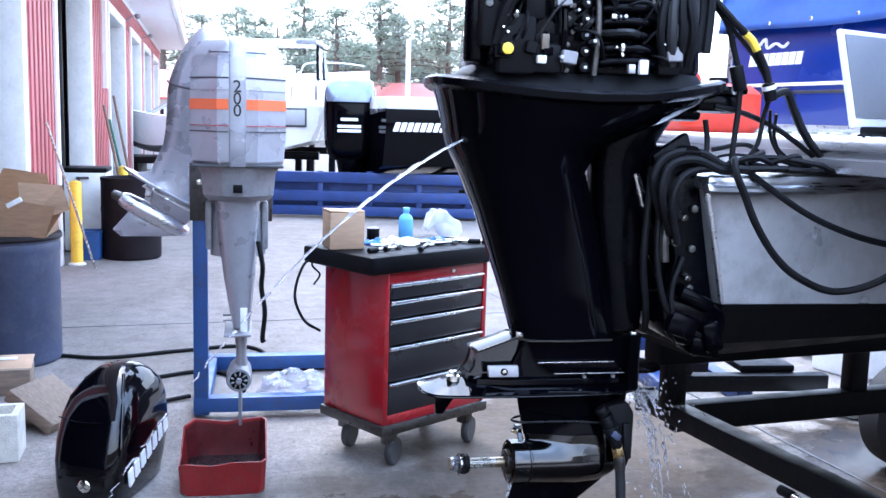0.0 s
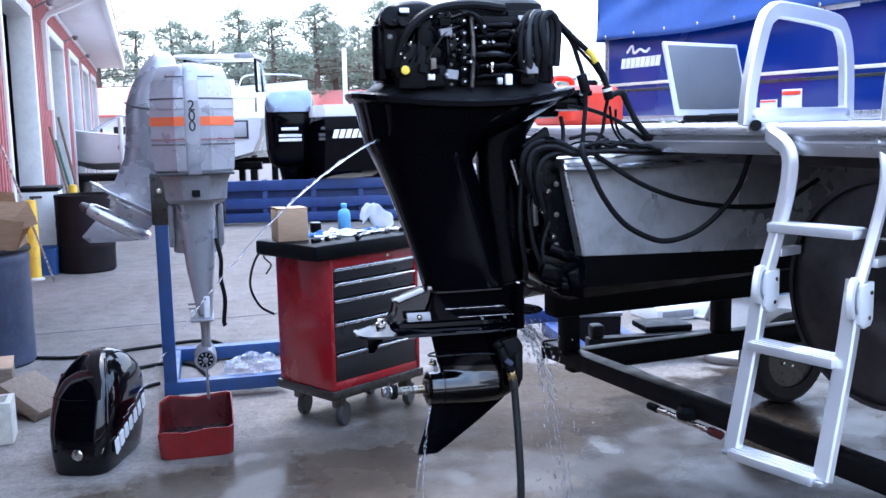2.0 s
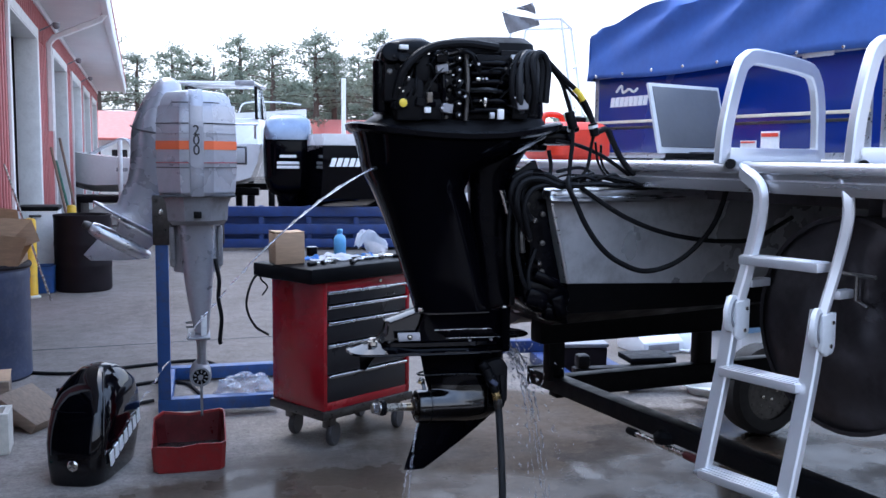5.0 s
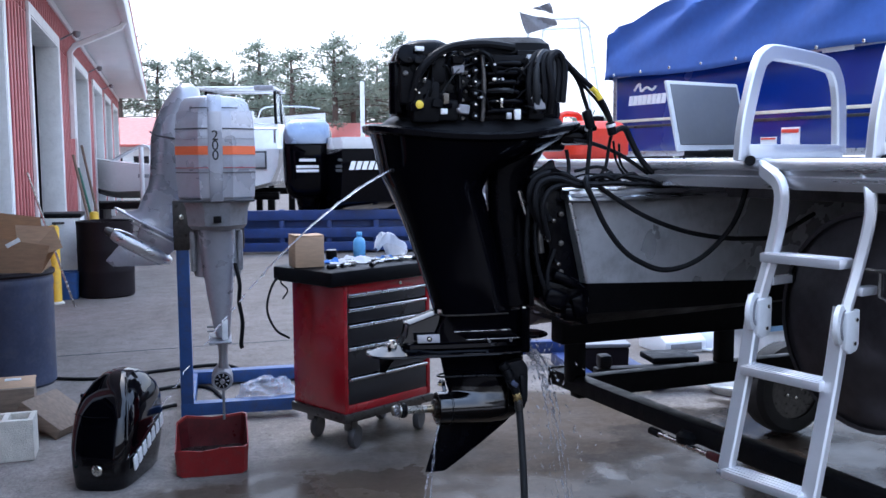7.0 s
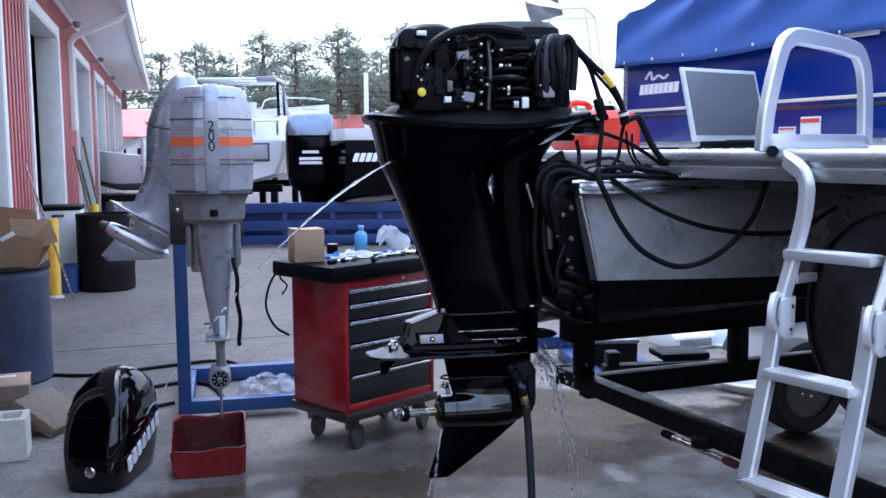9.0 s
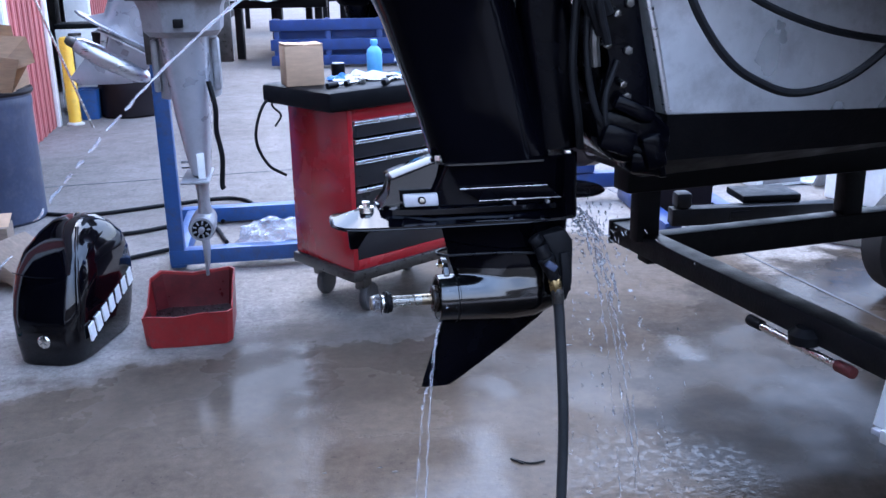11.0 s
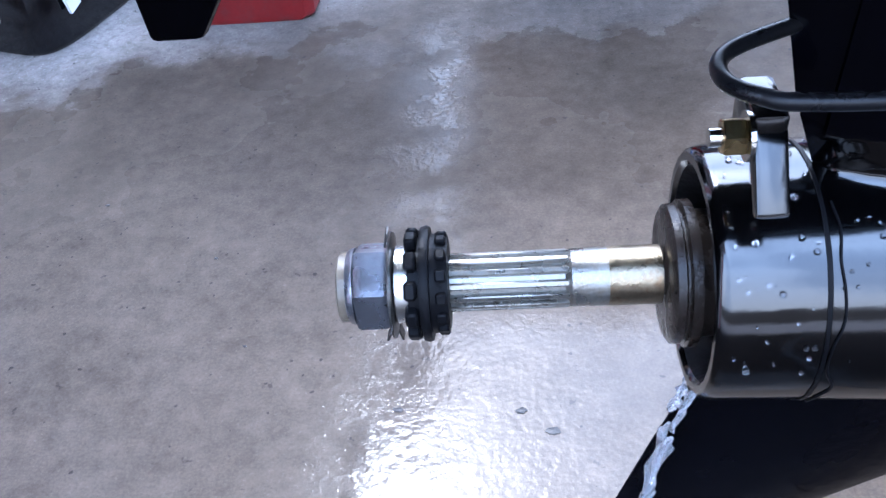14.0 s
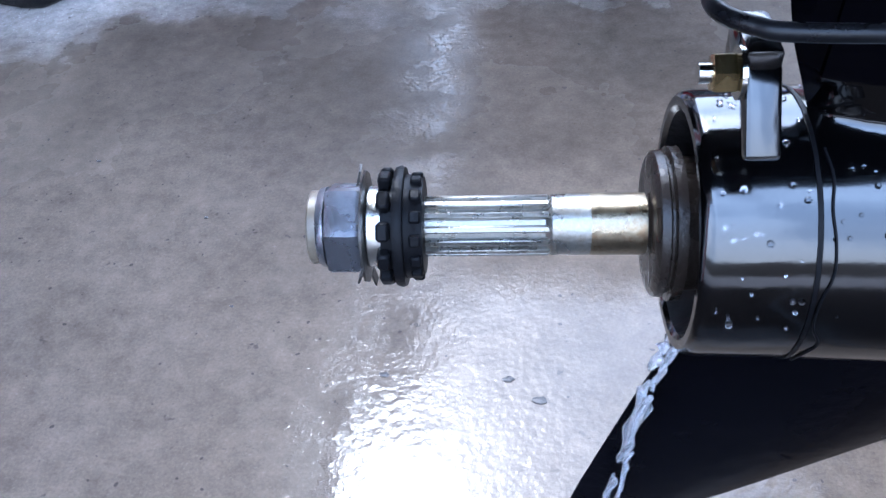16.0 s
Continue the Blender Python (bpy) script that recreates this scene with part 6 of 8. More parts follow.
# swivel and clamp brackets, tilt rams
bm = B()
loft(bm, [oval(x0, x1, CY - w, CY + w, z, 3, 24) for z, x0, x1, w in ((1.09, 0.985, 1.085, 0.05), (1.2, 0.975, 1.09, 0.055), (1.4, 0.94, 1.08, 0.06), (1.58, 0.93, 1.10, 0.075), (1.64, 0.95, 1.14, 0.08))])
P_("swivel_bracket", bm, M_BLACK_SATIN, "black swivel bracket")
for dy in (-0.135, 0.135):
    bm = B()
    slab(bm, [(1.04, 1.55), (1.13, 1.61), (1.165, 1.50), (1.205, 1.28), (1.225, 1.10), (1.13, 1.075), (1.088, 1.16), (1.115, 1.3)], 0.03, pose(0, CY + dy, 0), 0.008)
    cb = P_("clamp_bracket", bm, M_BLACK_SATIN, "cast black clamp bracket")
    for z in (1.12, 1.22, 1.32, 1.42):
        P_("bracket_bolt", hexnut(B(), (1.155, CY + dy - 0.015, z), (1.155, CY + dy - 0.026, z), 0.010), M_DARKSTEEL, parent=cb)
P_("tilt_tube", cyl(B(), (1.115, CY - 0.21, 1.555), (1.115, CY + 0.21, 1.555), 0.022, seg=18), M_BLACK_SATIN, "black tilt tube")
for dy in (-0.06, 0.06):
    P_("tilt_ram", cyl(B(), (1.19, CY + dy, 1.09), (1.06, CY + dy, 1.42), 0.026, seg=16), M_BLACK_SATIN)
    P_("ram_rod", cyl(B(), (1.06, CY + dy, 1.42), (1.035, CY + dy, 1.50), 0.012, seg=14), M_STEEL, "bright ram rod")
bm = B()
slab(bm, [(1.075, 1.19), (1.20, 1.205), (1.265, 1.15), (1.262, 1.09), (1.20, 1.06), (1.13, 1.075), (1.09, 1.12)], 0.27, pose(0, CY - 0.03, 0), 0.022)
foot = P_("bracket_foot", bm, M_BLACK_SATIN, "dark angular lower bracket tie", smooth=30)
for x, y, z, sx, sy, sz, a in ((1.13, 0.178, 1.13, 0.08, 0.03, 0.06, 20), (1.215, 0.174, 1.10, 0.05, 0.03, 0.08, -15), (1.20, 0.12, 1.070, 0.07, 0.10, 0.05, 8), (1.165, 0.175, 1.195, 0.10, 0.03, 0.035, 25)):
    P_("foot_lug", box(B(), (x, CY - y, z), (sx, sy, sz), 0.012, pose(0, 0, 0, 0, a, 0)), M_BLACK_SATIN, parent=foot)
for pts, rad, mt in (([(1.062, CY - 0.10, 1.52), (1.045, CY - 0.125, 1.40), (1.040, CY - 0.130, 1.28), (1.060, CY - 0.115, 1.16), (1.075, CY - 0.08, 1.10)], 0.0095, M_RUBBER),
                     ([(1.085, CY - 0.12, 1.50), (1.062, CY - 0.155, 1.38), (1.066, CY - 0.165, 1.26), (1.095, CY - 0.165, 1.17), (1.150, CY - 0.160, 1.13)], 0.008, M_RUBBER),
                     ([(1.10, CY - 0.15, 1.46), (1.075, CY - 0.17, 1.36), (1.078, CY - 0.172, 1.29)], 0.011, M_DARKSTEEL),
                     ([(1.13, CY - 0.16, 1.30), (1.10, CY - 0.175, 1.22), (1.115, CY - 0.178, 1.14), (1.19, CY - 0.165, 1.10)], 0.006, M_RUBBER)):
    P_("trim_hose", tube(B(), pts, rad, seg=8, n=6), mt, "dark trim hose beside the bracket")
# chrome nuts added to stand for highlights on the tube
for x, z in ((1.118, 1.405), (1.135, 1.255), (1.098, 1.34)):
    P_("hose_glint", hexnut(B(), (x, CY - 0.158, z), (x + 0.004, CY - 0.180, z - 0.006), 0.009), M_CHROME, "small chrome nut standing in for a glint on the tube")
bm = B()
box(bm, (1.09, CY - 0.005, 1.66), (0.24, 0.10, 0.05), 0.014)
box(bm, (1.235, CY - 0.05, 1.682), (0.12, 0.10, 0.05), 0.016)
box(bm, (1.265, CY - 0.09, 1.715), (0.08, 0.04, 0.022), 0.008)
P_("steering_arm", bm, M_BLACK_SATIN, "black steering arm and front latch")
P_("latch_cap", cyl(B(), (1.265, CY - 0.115, 1.714), (1.265, CY - 0.075, 1.714), 0.010, seg=14), M_ALU_PAINT, "grey latch cap")

# powerhead
bm = B()
loft(bm, [oval(x0, x1, CY - w, CY + w, z, 5, 32) for z, x0, x1, w in ((1.715, 0.62, 1.16, 0.13), (1.76, 0.60, 1.18, 0.145), (1.93, 0.61, 1.17, 0.14), (1.965, 0.65, 1.12, 0.12))])
ph = P_("engine_block", bm, M_BLACK_SATIN, "black six-cylinder block", smooth=30)
bm = B()
loft(bm, [oval(x0, x1, CY - w, CY + w, z, 3, 36, 0.03) for z, x0, x1, w in ((1.945, 0.80, 1.14, 0.15), (1.96, 0.79, 1.15, 0.16), (1.995, 0.795, 1.145, 0.155), (2.018, 0.84, 1.12, 0.12), (2.022, 0.92, 1.05, 0.05))])
P_("flywheel_cover", bm, M_BLACK_MATT, "ribbed matt black flywheel cover")
bm = B()
loft(bm, [oval(x0, x1, CY - w, CY + w, z, 4, 24) for z, x0, x1, w in ((1.93, 0.615, 0.80, 0.12), (1.965, 0.61, 0.82, 0.13), (1.985, 0.64, 0.80, 0.11))])
P_("air_silencer", bm, M_BLACK_MATT)
bm = B()
loft(bm, [[(x, y, saddle(x, z) - 0.004) for x, y, z in oval(x0, x1, CY - w, CY + w, z, 3.4, 40)] for z, x0, x1, w in ((1.70, 0.545, 1.205, 0.185), (1.745, 0.565, 1.19, 0.172), (1.775, 0.60, 1.17, 0.150))])
P_("engine_base", bm, M_BLACK_MATT, "black engine base filling the pan", smooth=40)
bm = B()
loft(bm, [oval(x0, x1, CY - 0.06 - w, CY - 0.06 + w, z, 2.4, 28, 0.05) for z, x0, x1, w in ((1.90, 0.595, 0.77, 0.10), (1.945, 0.585, 0.79, 0.115), (1.985, 0.60, 0.78, 0.105), (2.003, 0.64, 0.75, 0.07))])
P_("rear_cover", bm, M_BLACK_SATIN, "rounded black rear cover", smooth=60)
r_ = random.Random(91)
for k in range(46):
    x, z = r_.uniform(0.615, 1.10), r_.uniform(1.755, 1.955)
    if 0.86 < x < 1.03:
        continue
    y = CY - r_.uniform(0.150, 0.195)
    q = r_.uniform(0.010, 0.026)
    if k % 3 == 0:
        P_("sensor_body", cyl(B(), (x, y + 0.02, z), (x + r_.uniform(-0.01, 0.01), y - q, z + r_.uniform(-0.01, 0.01)), q * 0.6, seg=12, bevel=0.002), r_.choice((M_BLACK_MATT, M_BLACK, M_DARKSTEEL)), parent=ph)
    else:
        P_("engine_fitting", box(B(), (x, y, z), (q * r_.uniform(0.8, 2), q, q * r_.uniform(0.7, 1.6)), 0.003, pose(0, 0, 0, 0, r_.uniform(-25, 25), 0), seg=1), r_.choice((M_BLACK_MATT, M_BLACK, M_BLACK_SATIN, M_GREY_DARK)), parent=ph)
for k in range(26):
    x, z = r_.uniform(0.62, 1.08), r_.uniform(1.75, 1.96)
    P_("bright_screw", cyl(B(), (x, CY - 0.17, z), (x, CY - 0.197 - r_.uniform(0, 0.008), z), r_.choice((0.0028, 0.0036, 0.0046)), seg=8), r_.choice((M_CHROME, M_ALU_PAINT, M_DARKSTEEL)), parent=ph)
# stacked intake runners on the near side
for i in range(6):
    z = 1.765 + i * 0.031
    bm = B()
    tube(bm, [(0.885, CY - 0.15, z), (0.93, CY - 0.172, z + 0.004), (0.99, CY - 0.176, z + 0.004), (1.03, CY - 0.155, z)], 0.012, seg=10, n=4)
    P_("intake_runner", bm, M_BLACK if i % 2 else M_BLACK_SATIN, parent=ph)
for i in range(6):
    z = 1.752 + i * 0.037
    bm = cyl(B(), (0.845, CY - 0.14, z), (0.845, CY - 0.178, z), 0.012, seg=12, bevel=0.002)
    ig = P_("ignition_coil", bm, M_BLACK_MATT, parent=ph)
    P_("coil_clip", box(B(), (0.845, CY - 0.182, z), (0.008, 0.006, 0.007), 0.001), M_CHROME if i % 2 else M_ALU_PAINT, "bright clip", parent=ig)
for x, z0, z1 in ((0.872, 1.735, 1.965), (0.79, 1.74, 1.94)):
    P_("fuel_rail", tube(B(), [(x, CY - 0.168, z0), (x + 0.004, CY - 0.175, (z0 + z1) / 2), (x, CY - 0.165, z1)], 0.008, seg=10), M_DARKSTEEL if x > 0.8 else M_BLACK, parent=ph)
for i in range(7):
    P_("head_bolt", hexnut(B(), (0.808 + 0.012 * (i % 2), CY - 0.142, 1.745 + i * 0.030), (0.808 + 0.012 * (i % 2), CY - 0.158, 1.745 + i * 0.030), 0.0065), M_DARKSTEEL, parent=ph)
for x, y, z, sx, sy, sz in ((0.63, 0.13, 1.87, 0.07, 0.09, 0.16), (0.68, 0.15, 1.80, 0.09, 0.07, 0.14), (0.655, 0.15, 1.92, 0.06, 0.06, 0.06), (0.72, 0.16, 1.90, 0.05, 0.05, 0.09), (0.75, 0.15, 1.77, 0.08, 0.06, 0.07), (1.06, 0.15, 1.84, 0.06, 0.05, 0.2), (0.97, 0.16, 1.93, 0.14, 0.04, 0.05)):
    P_("ancillary_housing", box(B(), (x, CY - y, z), (sx, sy, sz), 0.012), M_BLACK_MATT, "boxy black ancillary")
bm = B()
cyl(bm, (0.618, CY - 0.13, 1.93), (0.618, CY - 0.19, 1.95), 0.034, seg=18, bevel=0.006)
cyl(bm, (0.60, CY - 0.10, 1.76), (0.60, CY - 0.10, 1.93), 0.03, seg=16, bevel=0.006)
P_("oil_pump", bm, M_BLACK_SATIN)
P_("yellow_cap", cyl(B(), (0.652, CY - 0.185, 1.787), (0.652, CY - 0.205, 1.787), 0.014, seg=14, bevel=0.003), M_YELLOW_CAP, "yellow oil cap")
for x, z, sx, sz, mt in ((0.735, 1.766, 0.022, 0.019, M_STICKER), (0.985, 1.757, 0.022, 0.034, M_STICKER), (0.742, 1.806, 0.018, 0.036, M_NYLON), (0.955, 1.752, 0.018, 0.022, M_ALU_PAINT), (0.905, 1.87, 0.014, 0.012, M_CHROME), (0.655, 1.965, 0.03, 0.015, M_STICKER), (0.93, 1.80, 0.01, 0.02, M_CHROME)):
    P_("connector", box(B(), (x, CY - 0.192, z), (sx, 0.016, sz), 0.003), mt, "pale wiring connector")
P_("unit_label", box(B(), (1.04, CY - 0.178, 1.928), (0.034, 0.004, 0.055), 0.001), M_GREY_LABEL, "grey data label")
P_("control_unit", box(B(), (1.03, CY - 0.165, 1.915), (0.08, 0.022, 0.11), 0.006), M_BLACK_MATT, "black engine control unit")
rr = random.Random(21)
for i in range(4):
    bm = B()
    x = 1.045 + 0.020 * i
    tube(bm, [(x, CY - 0.17, 1.765), (x - 0.025 + 0.008 * i, CY - 0.20, 1.84), (x - 0.01, CY - 0.19, 1.93), (x + 0.03, CY - 0.16, 1.965), (x + 0.06, CY - 0.15, 1.92), (x + 0.05, CY - 0.16, 1.80)], 0.010 + 0.003 * (i % 2), seg=8, n=5)
    P_("looped_hose", bm, M_HOSE if i == 1 else M_RUBBER, "looped dark hose")
for i in range(16):
    bm = B()
    x0, z0 = rr.uniform(0.64, 1.04), rr.uniform(1.76, 1.95)
    x1, z1 = min(1.07, max(0.62, x0 + rr.uniform(-0.18, 0.22))), rr.uniform(1.75, 1.98)
    tube(bm, [(x0, CY - 0.15, z0), ((x0 + x1) / 2, CY - rr.uniform(0.18, 0.215), (z0 + z1) / 2 + rr.uniform(-0.05, 0.06)), (x1, CY - 0.15, z1)], rr.choice([0.003, 0.004, 0.006, 0.008]), seg=6, n=6)
    P_("engine_wire", bm, rr.choice([M_RUBBER, M_RUBBER, M_HOSE, M_BLACK_MATT]), "dark engine wiring")
bm = B()
tube(bm, [(0.63, CY - 0.17, 1.80), (0.66, CY - 0.20, 1.90), (0.74, CY - 0.20, 1.965), (0.86, CY - 0.19, 1.985), (0.98, CY - 0.17, 1.978)], 0.014, seg=8)
P_("wiring_loom", bm, M_RUBBER, "thick taped wiring loom")

# flush muffs, clamp wire and garden hose
bm = B()
tube(bm, [(1.0, CY - 0.066, 0.845), (0.90, CY - 0.054, 0.850), (0.775, CY - 0.049, 0.850), (0.750, CY - 0.043, 0.850), (0.7395, CY - 0.030, 0.850), (0.745, CY - 0.014, 0.851), (0.775, CY + 0.002, 0.852), (0.80, CY + 0.012, 0.853)], 0.0033, seg=14)
muff = thing("flush_muff", "rubber flush muff with bent wire clamp on the gearcase", "flush muff", (1.0, 2.17, 0.80))
part("clamp_wire", steered(bm), M_WIRE, muff, "bent black spring wire", world=True)
bm = B()
slab(bm, [(0.985, 0.893), (1.045, 0.905), (1.066, 0.875), (1.069, 0.765), (1.055, 0.720), (1.030, 0.735), (1.022, 0.83)], 0.045, pose(0, CY - 0.050, 0), 0.008)
part("cup", steered(bm), M_RUBBER, muff, "angular black rubber cup", world=True)
part("cup_rim", steered(box(B(), (1.046, CY - 0.078, 0.80), (0.022, 0.014, 0.10), 0.005, pose(0, 0, 0, 0, -6, 0))), M_RUBBER, muff, world=True)
bm = cyl(B(), (0.978, CY - 0.080, 0.872), (1.004, CY - 0.088, 0.812), 0.018, seg=16, bevel=0.003)
cyl(bm, (1.002, CY - 0.088, 0.816), (1.016, CY - 0.09, 0.785), 0.0145, seg=14, bevel=0.002)
part("valve", steered(bm), M_BLACK_MATT, muff, "dark hose valve", world=True)
bm = box(B(), (1.000, CY - 0.105, 0.826), (0.030, 0.014, 0.018), 0.004, pose(0, 0, 0, 0, 35, 0))
part("valve_lever", steered(bm), M_DRUM, muff, "blue valve lever", world=True)
part("valve_cap", steered(cyl(B(), (0.962, CY - 0.076, 0.892), (0.977, CY - 0.080, 0.874), 0.017, seg=12, bevel=0.004)), M_BLACK_MATT, muff, "black valve cap", world=True)
part("valve_collar", steered(cyl(B(), (0.991, CY - 0.085, 0.843), (0.996, CY - 0.086, 0.832), 0.021, seg=18, bevel=0.003)), M_RUBBER, muff, world=True)
bm = hexnut(B(), (1.014, CY - 0.09, 0.790), (1.022, CY - 0.09, 0.760), 0.0160)
part("coupling", steered(bm), M_BRASS, muff, "brass hose coupling", world=True)
bm = tube(B(), [STEER @ Vector((1.022, CY - 0.09, 0.764)), STEER @ Vector((1.034, CY - 0.092, 0.66)), (1.042, CY - 0.10, 0.42), (1.036, CY - 0.115, 0.2), (1.030, CY - 0.15, 0.06), (1.03, CY - 0.26, 0.014), (1.06, CY - 0.6, 0.013), (1.2, CY - 1.6, 0.013), (1.9, CY - 3.4, 0.013)], 0.0135, seg=12, n=10)
gh = thing("garden_hose", "dark grey garden hose hanging to the wet floor", "hose", (1.03, 2.13, 0.76))
part("tube", bm, M_HOSE, gh, world=True)
part("ferrule", steered(cyl(B(), (1.0215, CY - 0.09, 0.766), (1.027, CY - 0.0905, 0.728), 0.0152, seg=16, bevel=0.002)), M_DARKSTEEL, gh, "crimped metal ferrule", world=True)
bm = tube(B(), [(1.07, 2.66, 0.005), (1.04, 2.70, 0.004), (1.09, 2.66, 0.004), (1.14, 2.665, 0.004)], 0.003, seg=6)
lone("loose_wire", bm, M_RUBBER, "short curl of black wire on the wet concrete", "wire")

# control cables and harness to the deck
cab = thing("control_harness", "bundle of black control cables draped over the stern deck", "cable bundle", (1.45, 2.2, 1.62))


def cable(r, *pts):
    """One black cable of the harness along its way."""
    part("cable", tube(B(), pts, r * 0.9, seg=8, n=8), M_RUBBER, cab, world=True)


cable(0.0085, (1.17, 2.13, 1.945), (1.222, 2.12, 1.885), (1.249, 2.12, 1.82), (1.272, 2.12, 1.74), (1.273, 2.12, 1.66), (1.262, 2.11, 1.587), (1.258, 2.10, 1.53), (1.275, 2.05, 1.518))
cable(0.010, (1.17, 2.11, 1.945), (1.232, 2.10, 1.883), (1.287, 2.10, 1.835), (1.327, 2.10, 1.772), (1.346, 2.10, 1.715))
cable(0.006, (1.19, 2.13, 1.93), (1.245, 2.115, 1.86), (1.300, 2.11, 1.80), (1.338, 2.11, 1.74), (1.350, 2.11, 1.69))
cable(0.012, (1.346, 2.10, 1.70), (1.395, 2.11, 1.714), (1.424, 2.12, 1.675), (1.456, 2.12, 1.618), (1.506, 2.12, 1.562), (1.574, 2.12, 1.525), (1.66, 2.13, 1.520))
cable(0.007, (1.346, 2.10, 1.70), (1.345, 2.12, 1.659), (1.333, 2.12, 1.586), (1.307, 2.12, 1.535), (1.34, 2.10, 1.518))
cable(0.008, (1.219, 2.14, 1.674), (1.297, 2.14, 1.660), (1.385, 2.14, 1.627), (1.457, 2.14, 1.585), (1.529, 2.14, 1.539), (1.602, 2.14, 1.522))
cable(0.008, (1.186, 2.12, 1.64), (1.195, 2.12, 1.587), (1.178, 2.10, 1.547), (1.12, 2.08, 1.524))
cable(0.012, (1.06, 2.06, 1.40), (1.025, 2.04, 1.48), (1.04, 2.04, 1.535), (1.085, 2.04, 1.560), (1.148, 2.04, 1.557), (1.206, 2.04, 1.528), (1.274, 2.04, 1.519))
cable(0.012, (1.08, 2.05, 1.36), (1.040, 2.02, 1.45), (1.045, 2.02, 1.510), (1.072, 2.02, 1.538), (1.125, 2.02, 1.542), (1.190, 2.03, 1.520), (1.25, 2.05, 1.518))
cable(0.014, (1.10, 2.06, 1.40), (1.065, 2.05, 1.480), (1.085, 2.06, 1.522), (1.147, 2.06, 1.532), (1.22, 2.07, 1.520))
cable(0.010, (1.09, 2.03, 1.34), (1.062, 2.01, 1.44), (1.082, 2.01, 1.500), (1.13, 2.02, 1.520), (1.21, 2.04, 1.522))
cable(0.007, (1.24, 2.18, 1.565), (1.341, 2.18, 1.578), (1.422, 2.18, 1.522), (1.512, 2.18, 1.520), (1.60, 2.19, 1.519))
cable(0.006, (1.271, 2.16, 1.525), (1.35, 2.16, 1.553), (1.431, 2.16, 1.538), (1.50, 2.15, 1.520), (1.58, 2.12, 1.519))
cable(0.005, (1.395, 2.15, 1.66), (1.412, 2.18, 1.602), (1.448, 2.2, 1.56), (1.522, 2.2, 1.522), (1.60, 2.2, 1.519))
cable(0.005, (1.36, 2.12, 1.67), (1.385, 2.15, 1.60), (1.43, 2.16, 1.545), (1.50, 2.17, 1.521))
cable(0.0045, (1.634, 2.13, 1.617), (1.630, 2.11, 1.567), (1.609, 2.10, 1.530), (1.55, 2.11, 1.519))
cable(0.0105, (1.26, 2.09, 1.535), (1.225, 2.03, 1.545), (1.215, 2.0, 1.515), (1.24, 2.0, 1.466), (1.279, 2.0, 1.388), (1.337, 2.0, 1.31), (1.402, 2.0, 1.26), (1.499, 2.0, 1.225), (1.597, 1.98, 1.249), (1.672, 1.95, 1.315), (1.715, 1.90, 1.41), (1.725, 1.83, 1.57))
cable(0.0095, (1.36, 2.14, 1.56), (1.275, 2.07, 1.530), (1.356, 2.05, 1.463), (1.465, 2.05, 1.402), (1.598, 2.05, 1.354), (1.733, 2.05, 1.328), (1.848, 2.05, 1.32), (1.964, 2.05, 1.328), (2.15, 2.1, 1.40))
_r = random.Random(77)
for k in range(12):
    x0, y0 = _r.uniform(1.20, 1.34), _r.uniform(2.03, 2.16)
    x1, y1 = _r.uniform(1.42, 1.68), _r.uniform(2.02, 2.18)
    lift, sag = _r.uniform(0.0, 0.035), _r.uniform(-0.03, 0.04)
    pts = [(x0, y0, 1.520 + 0.5 * lift), (x0 + 0.06, y0 - 0.02, 1.522 + lift), ((x0 + x1) / 2, (y0 + y1) / 2 - sag, 1.520 + 0.6 * lift), ((x0 + x1) / 2 + 0.08, y1 + sag, 1.519), (x1, y1, 1.517)]
    part("thin_wire", tube(B(), pts, _r.choice((0.004, 0.006, 0.008)), seg=6, n=7), M_RUBBER, cab, world=True)
for k in range(5):
    x0 = 1.62 + 0.03 * k
    pts = [(x0, 2.13 - 0.01 * k, 1.612), (x0 + 0.10, 2.16, 1.614), (x0 + 0.22, 2.13 + 0.012 * k, 1.613), (x0 + 0.36, 2.17, 1.612)]
    part("thin_wire", tube(B(), pts, 0.0035, seg=6, n=6), M_RUBBER, cab, world=True)
for p0, p1, w in (((1.258, 2.12, 1.775), (1.276, 2.12, 1.715), 0.017), ((1.338, 2.10, 1.735), (1.349, 2.10, 1.690), 0.016)):
    part("plug", cyl(B(), p0, p1, w, seg=14, bevel=0.004), M_BLACK_MATT, cab, "black harness plug", world=True)
part("cable_tie", cyl(B(), (1.340, 2.10, 1.728), (1.343, 2.10, 1.718), 0.0175, seg=12), M_STICKER, cab, "pale tape wrap", world=True)
part("yellow_tie", tube(B(), [(1.268, 2.10, 1.852), (1.287, 2.10, 1.835), (1.302, 2.10, 1.812)], 0.0105, seg=8, n=3), M_YELLOW_CAP, cab, "yellow tape on a cable", world=True)


# ---- grey 200 outboard on a blue stand ----
stand = thing("motor_stand", "blue steel engine stand with H-shaped base", "engine stand", (-0.215, 4.95, 0))
part("post", box(B(), (0, 0, 0.68), (0.075, 0.075, 1.28), 0.006), M_BLUE_STEEL, stand)
part("base_leg", box(B(), (0.32, 0.0, 0.08), (0.72, 0.08, 0.08), 0.006), M_BLUE_STEEL, stand)
part("base_leg", box(B(), (0.45, 0.95, 0.06), (1.05, 0.09, 0.09), 0.006), M_BLUE_STEEL, stand)
part("base_rail", box(B(), (0.0, 0.47, 0.06), (0.08, 0.98, 0.08), 0.006), M_BLUE_STEEL, stand)
part("mount_board", box(B(), (0.16, -0.02, 1.22), (0.42, 0.05, 0.30), 0.006), M_DARKSTEEL, stand, "dark mounting plate")
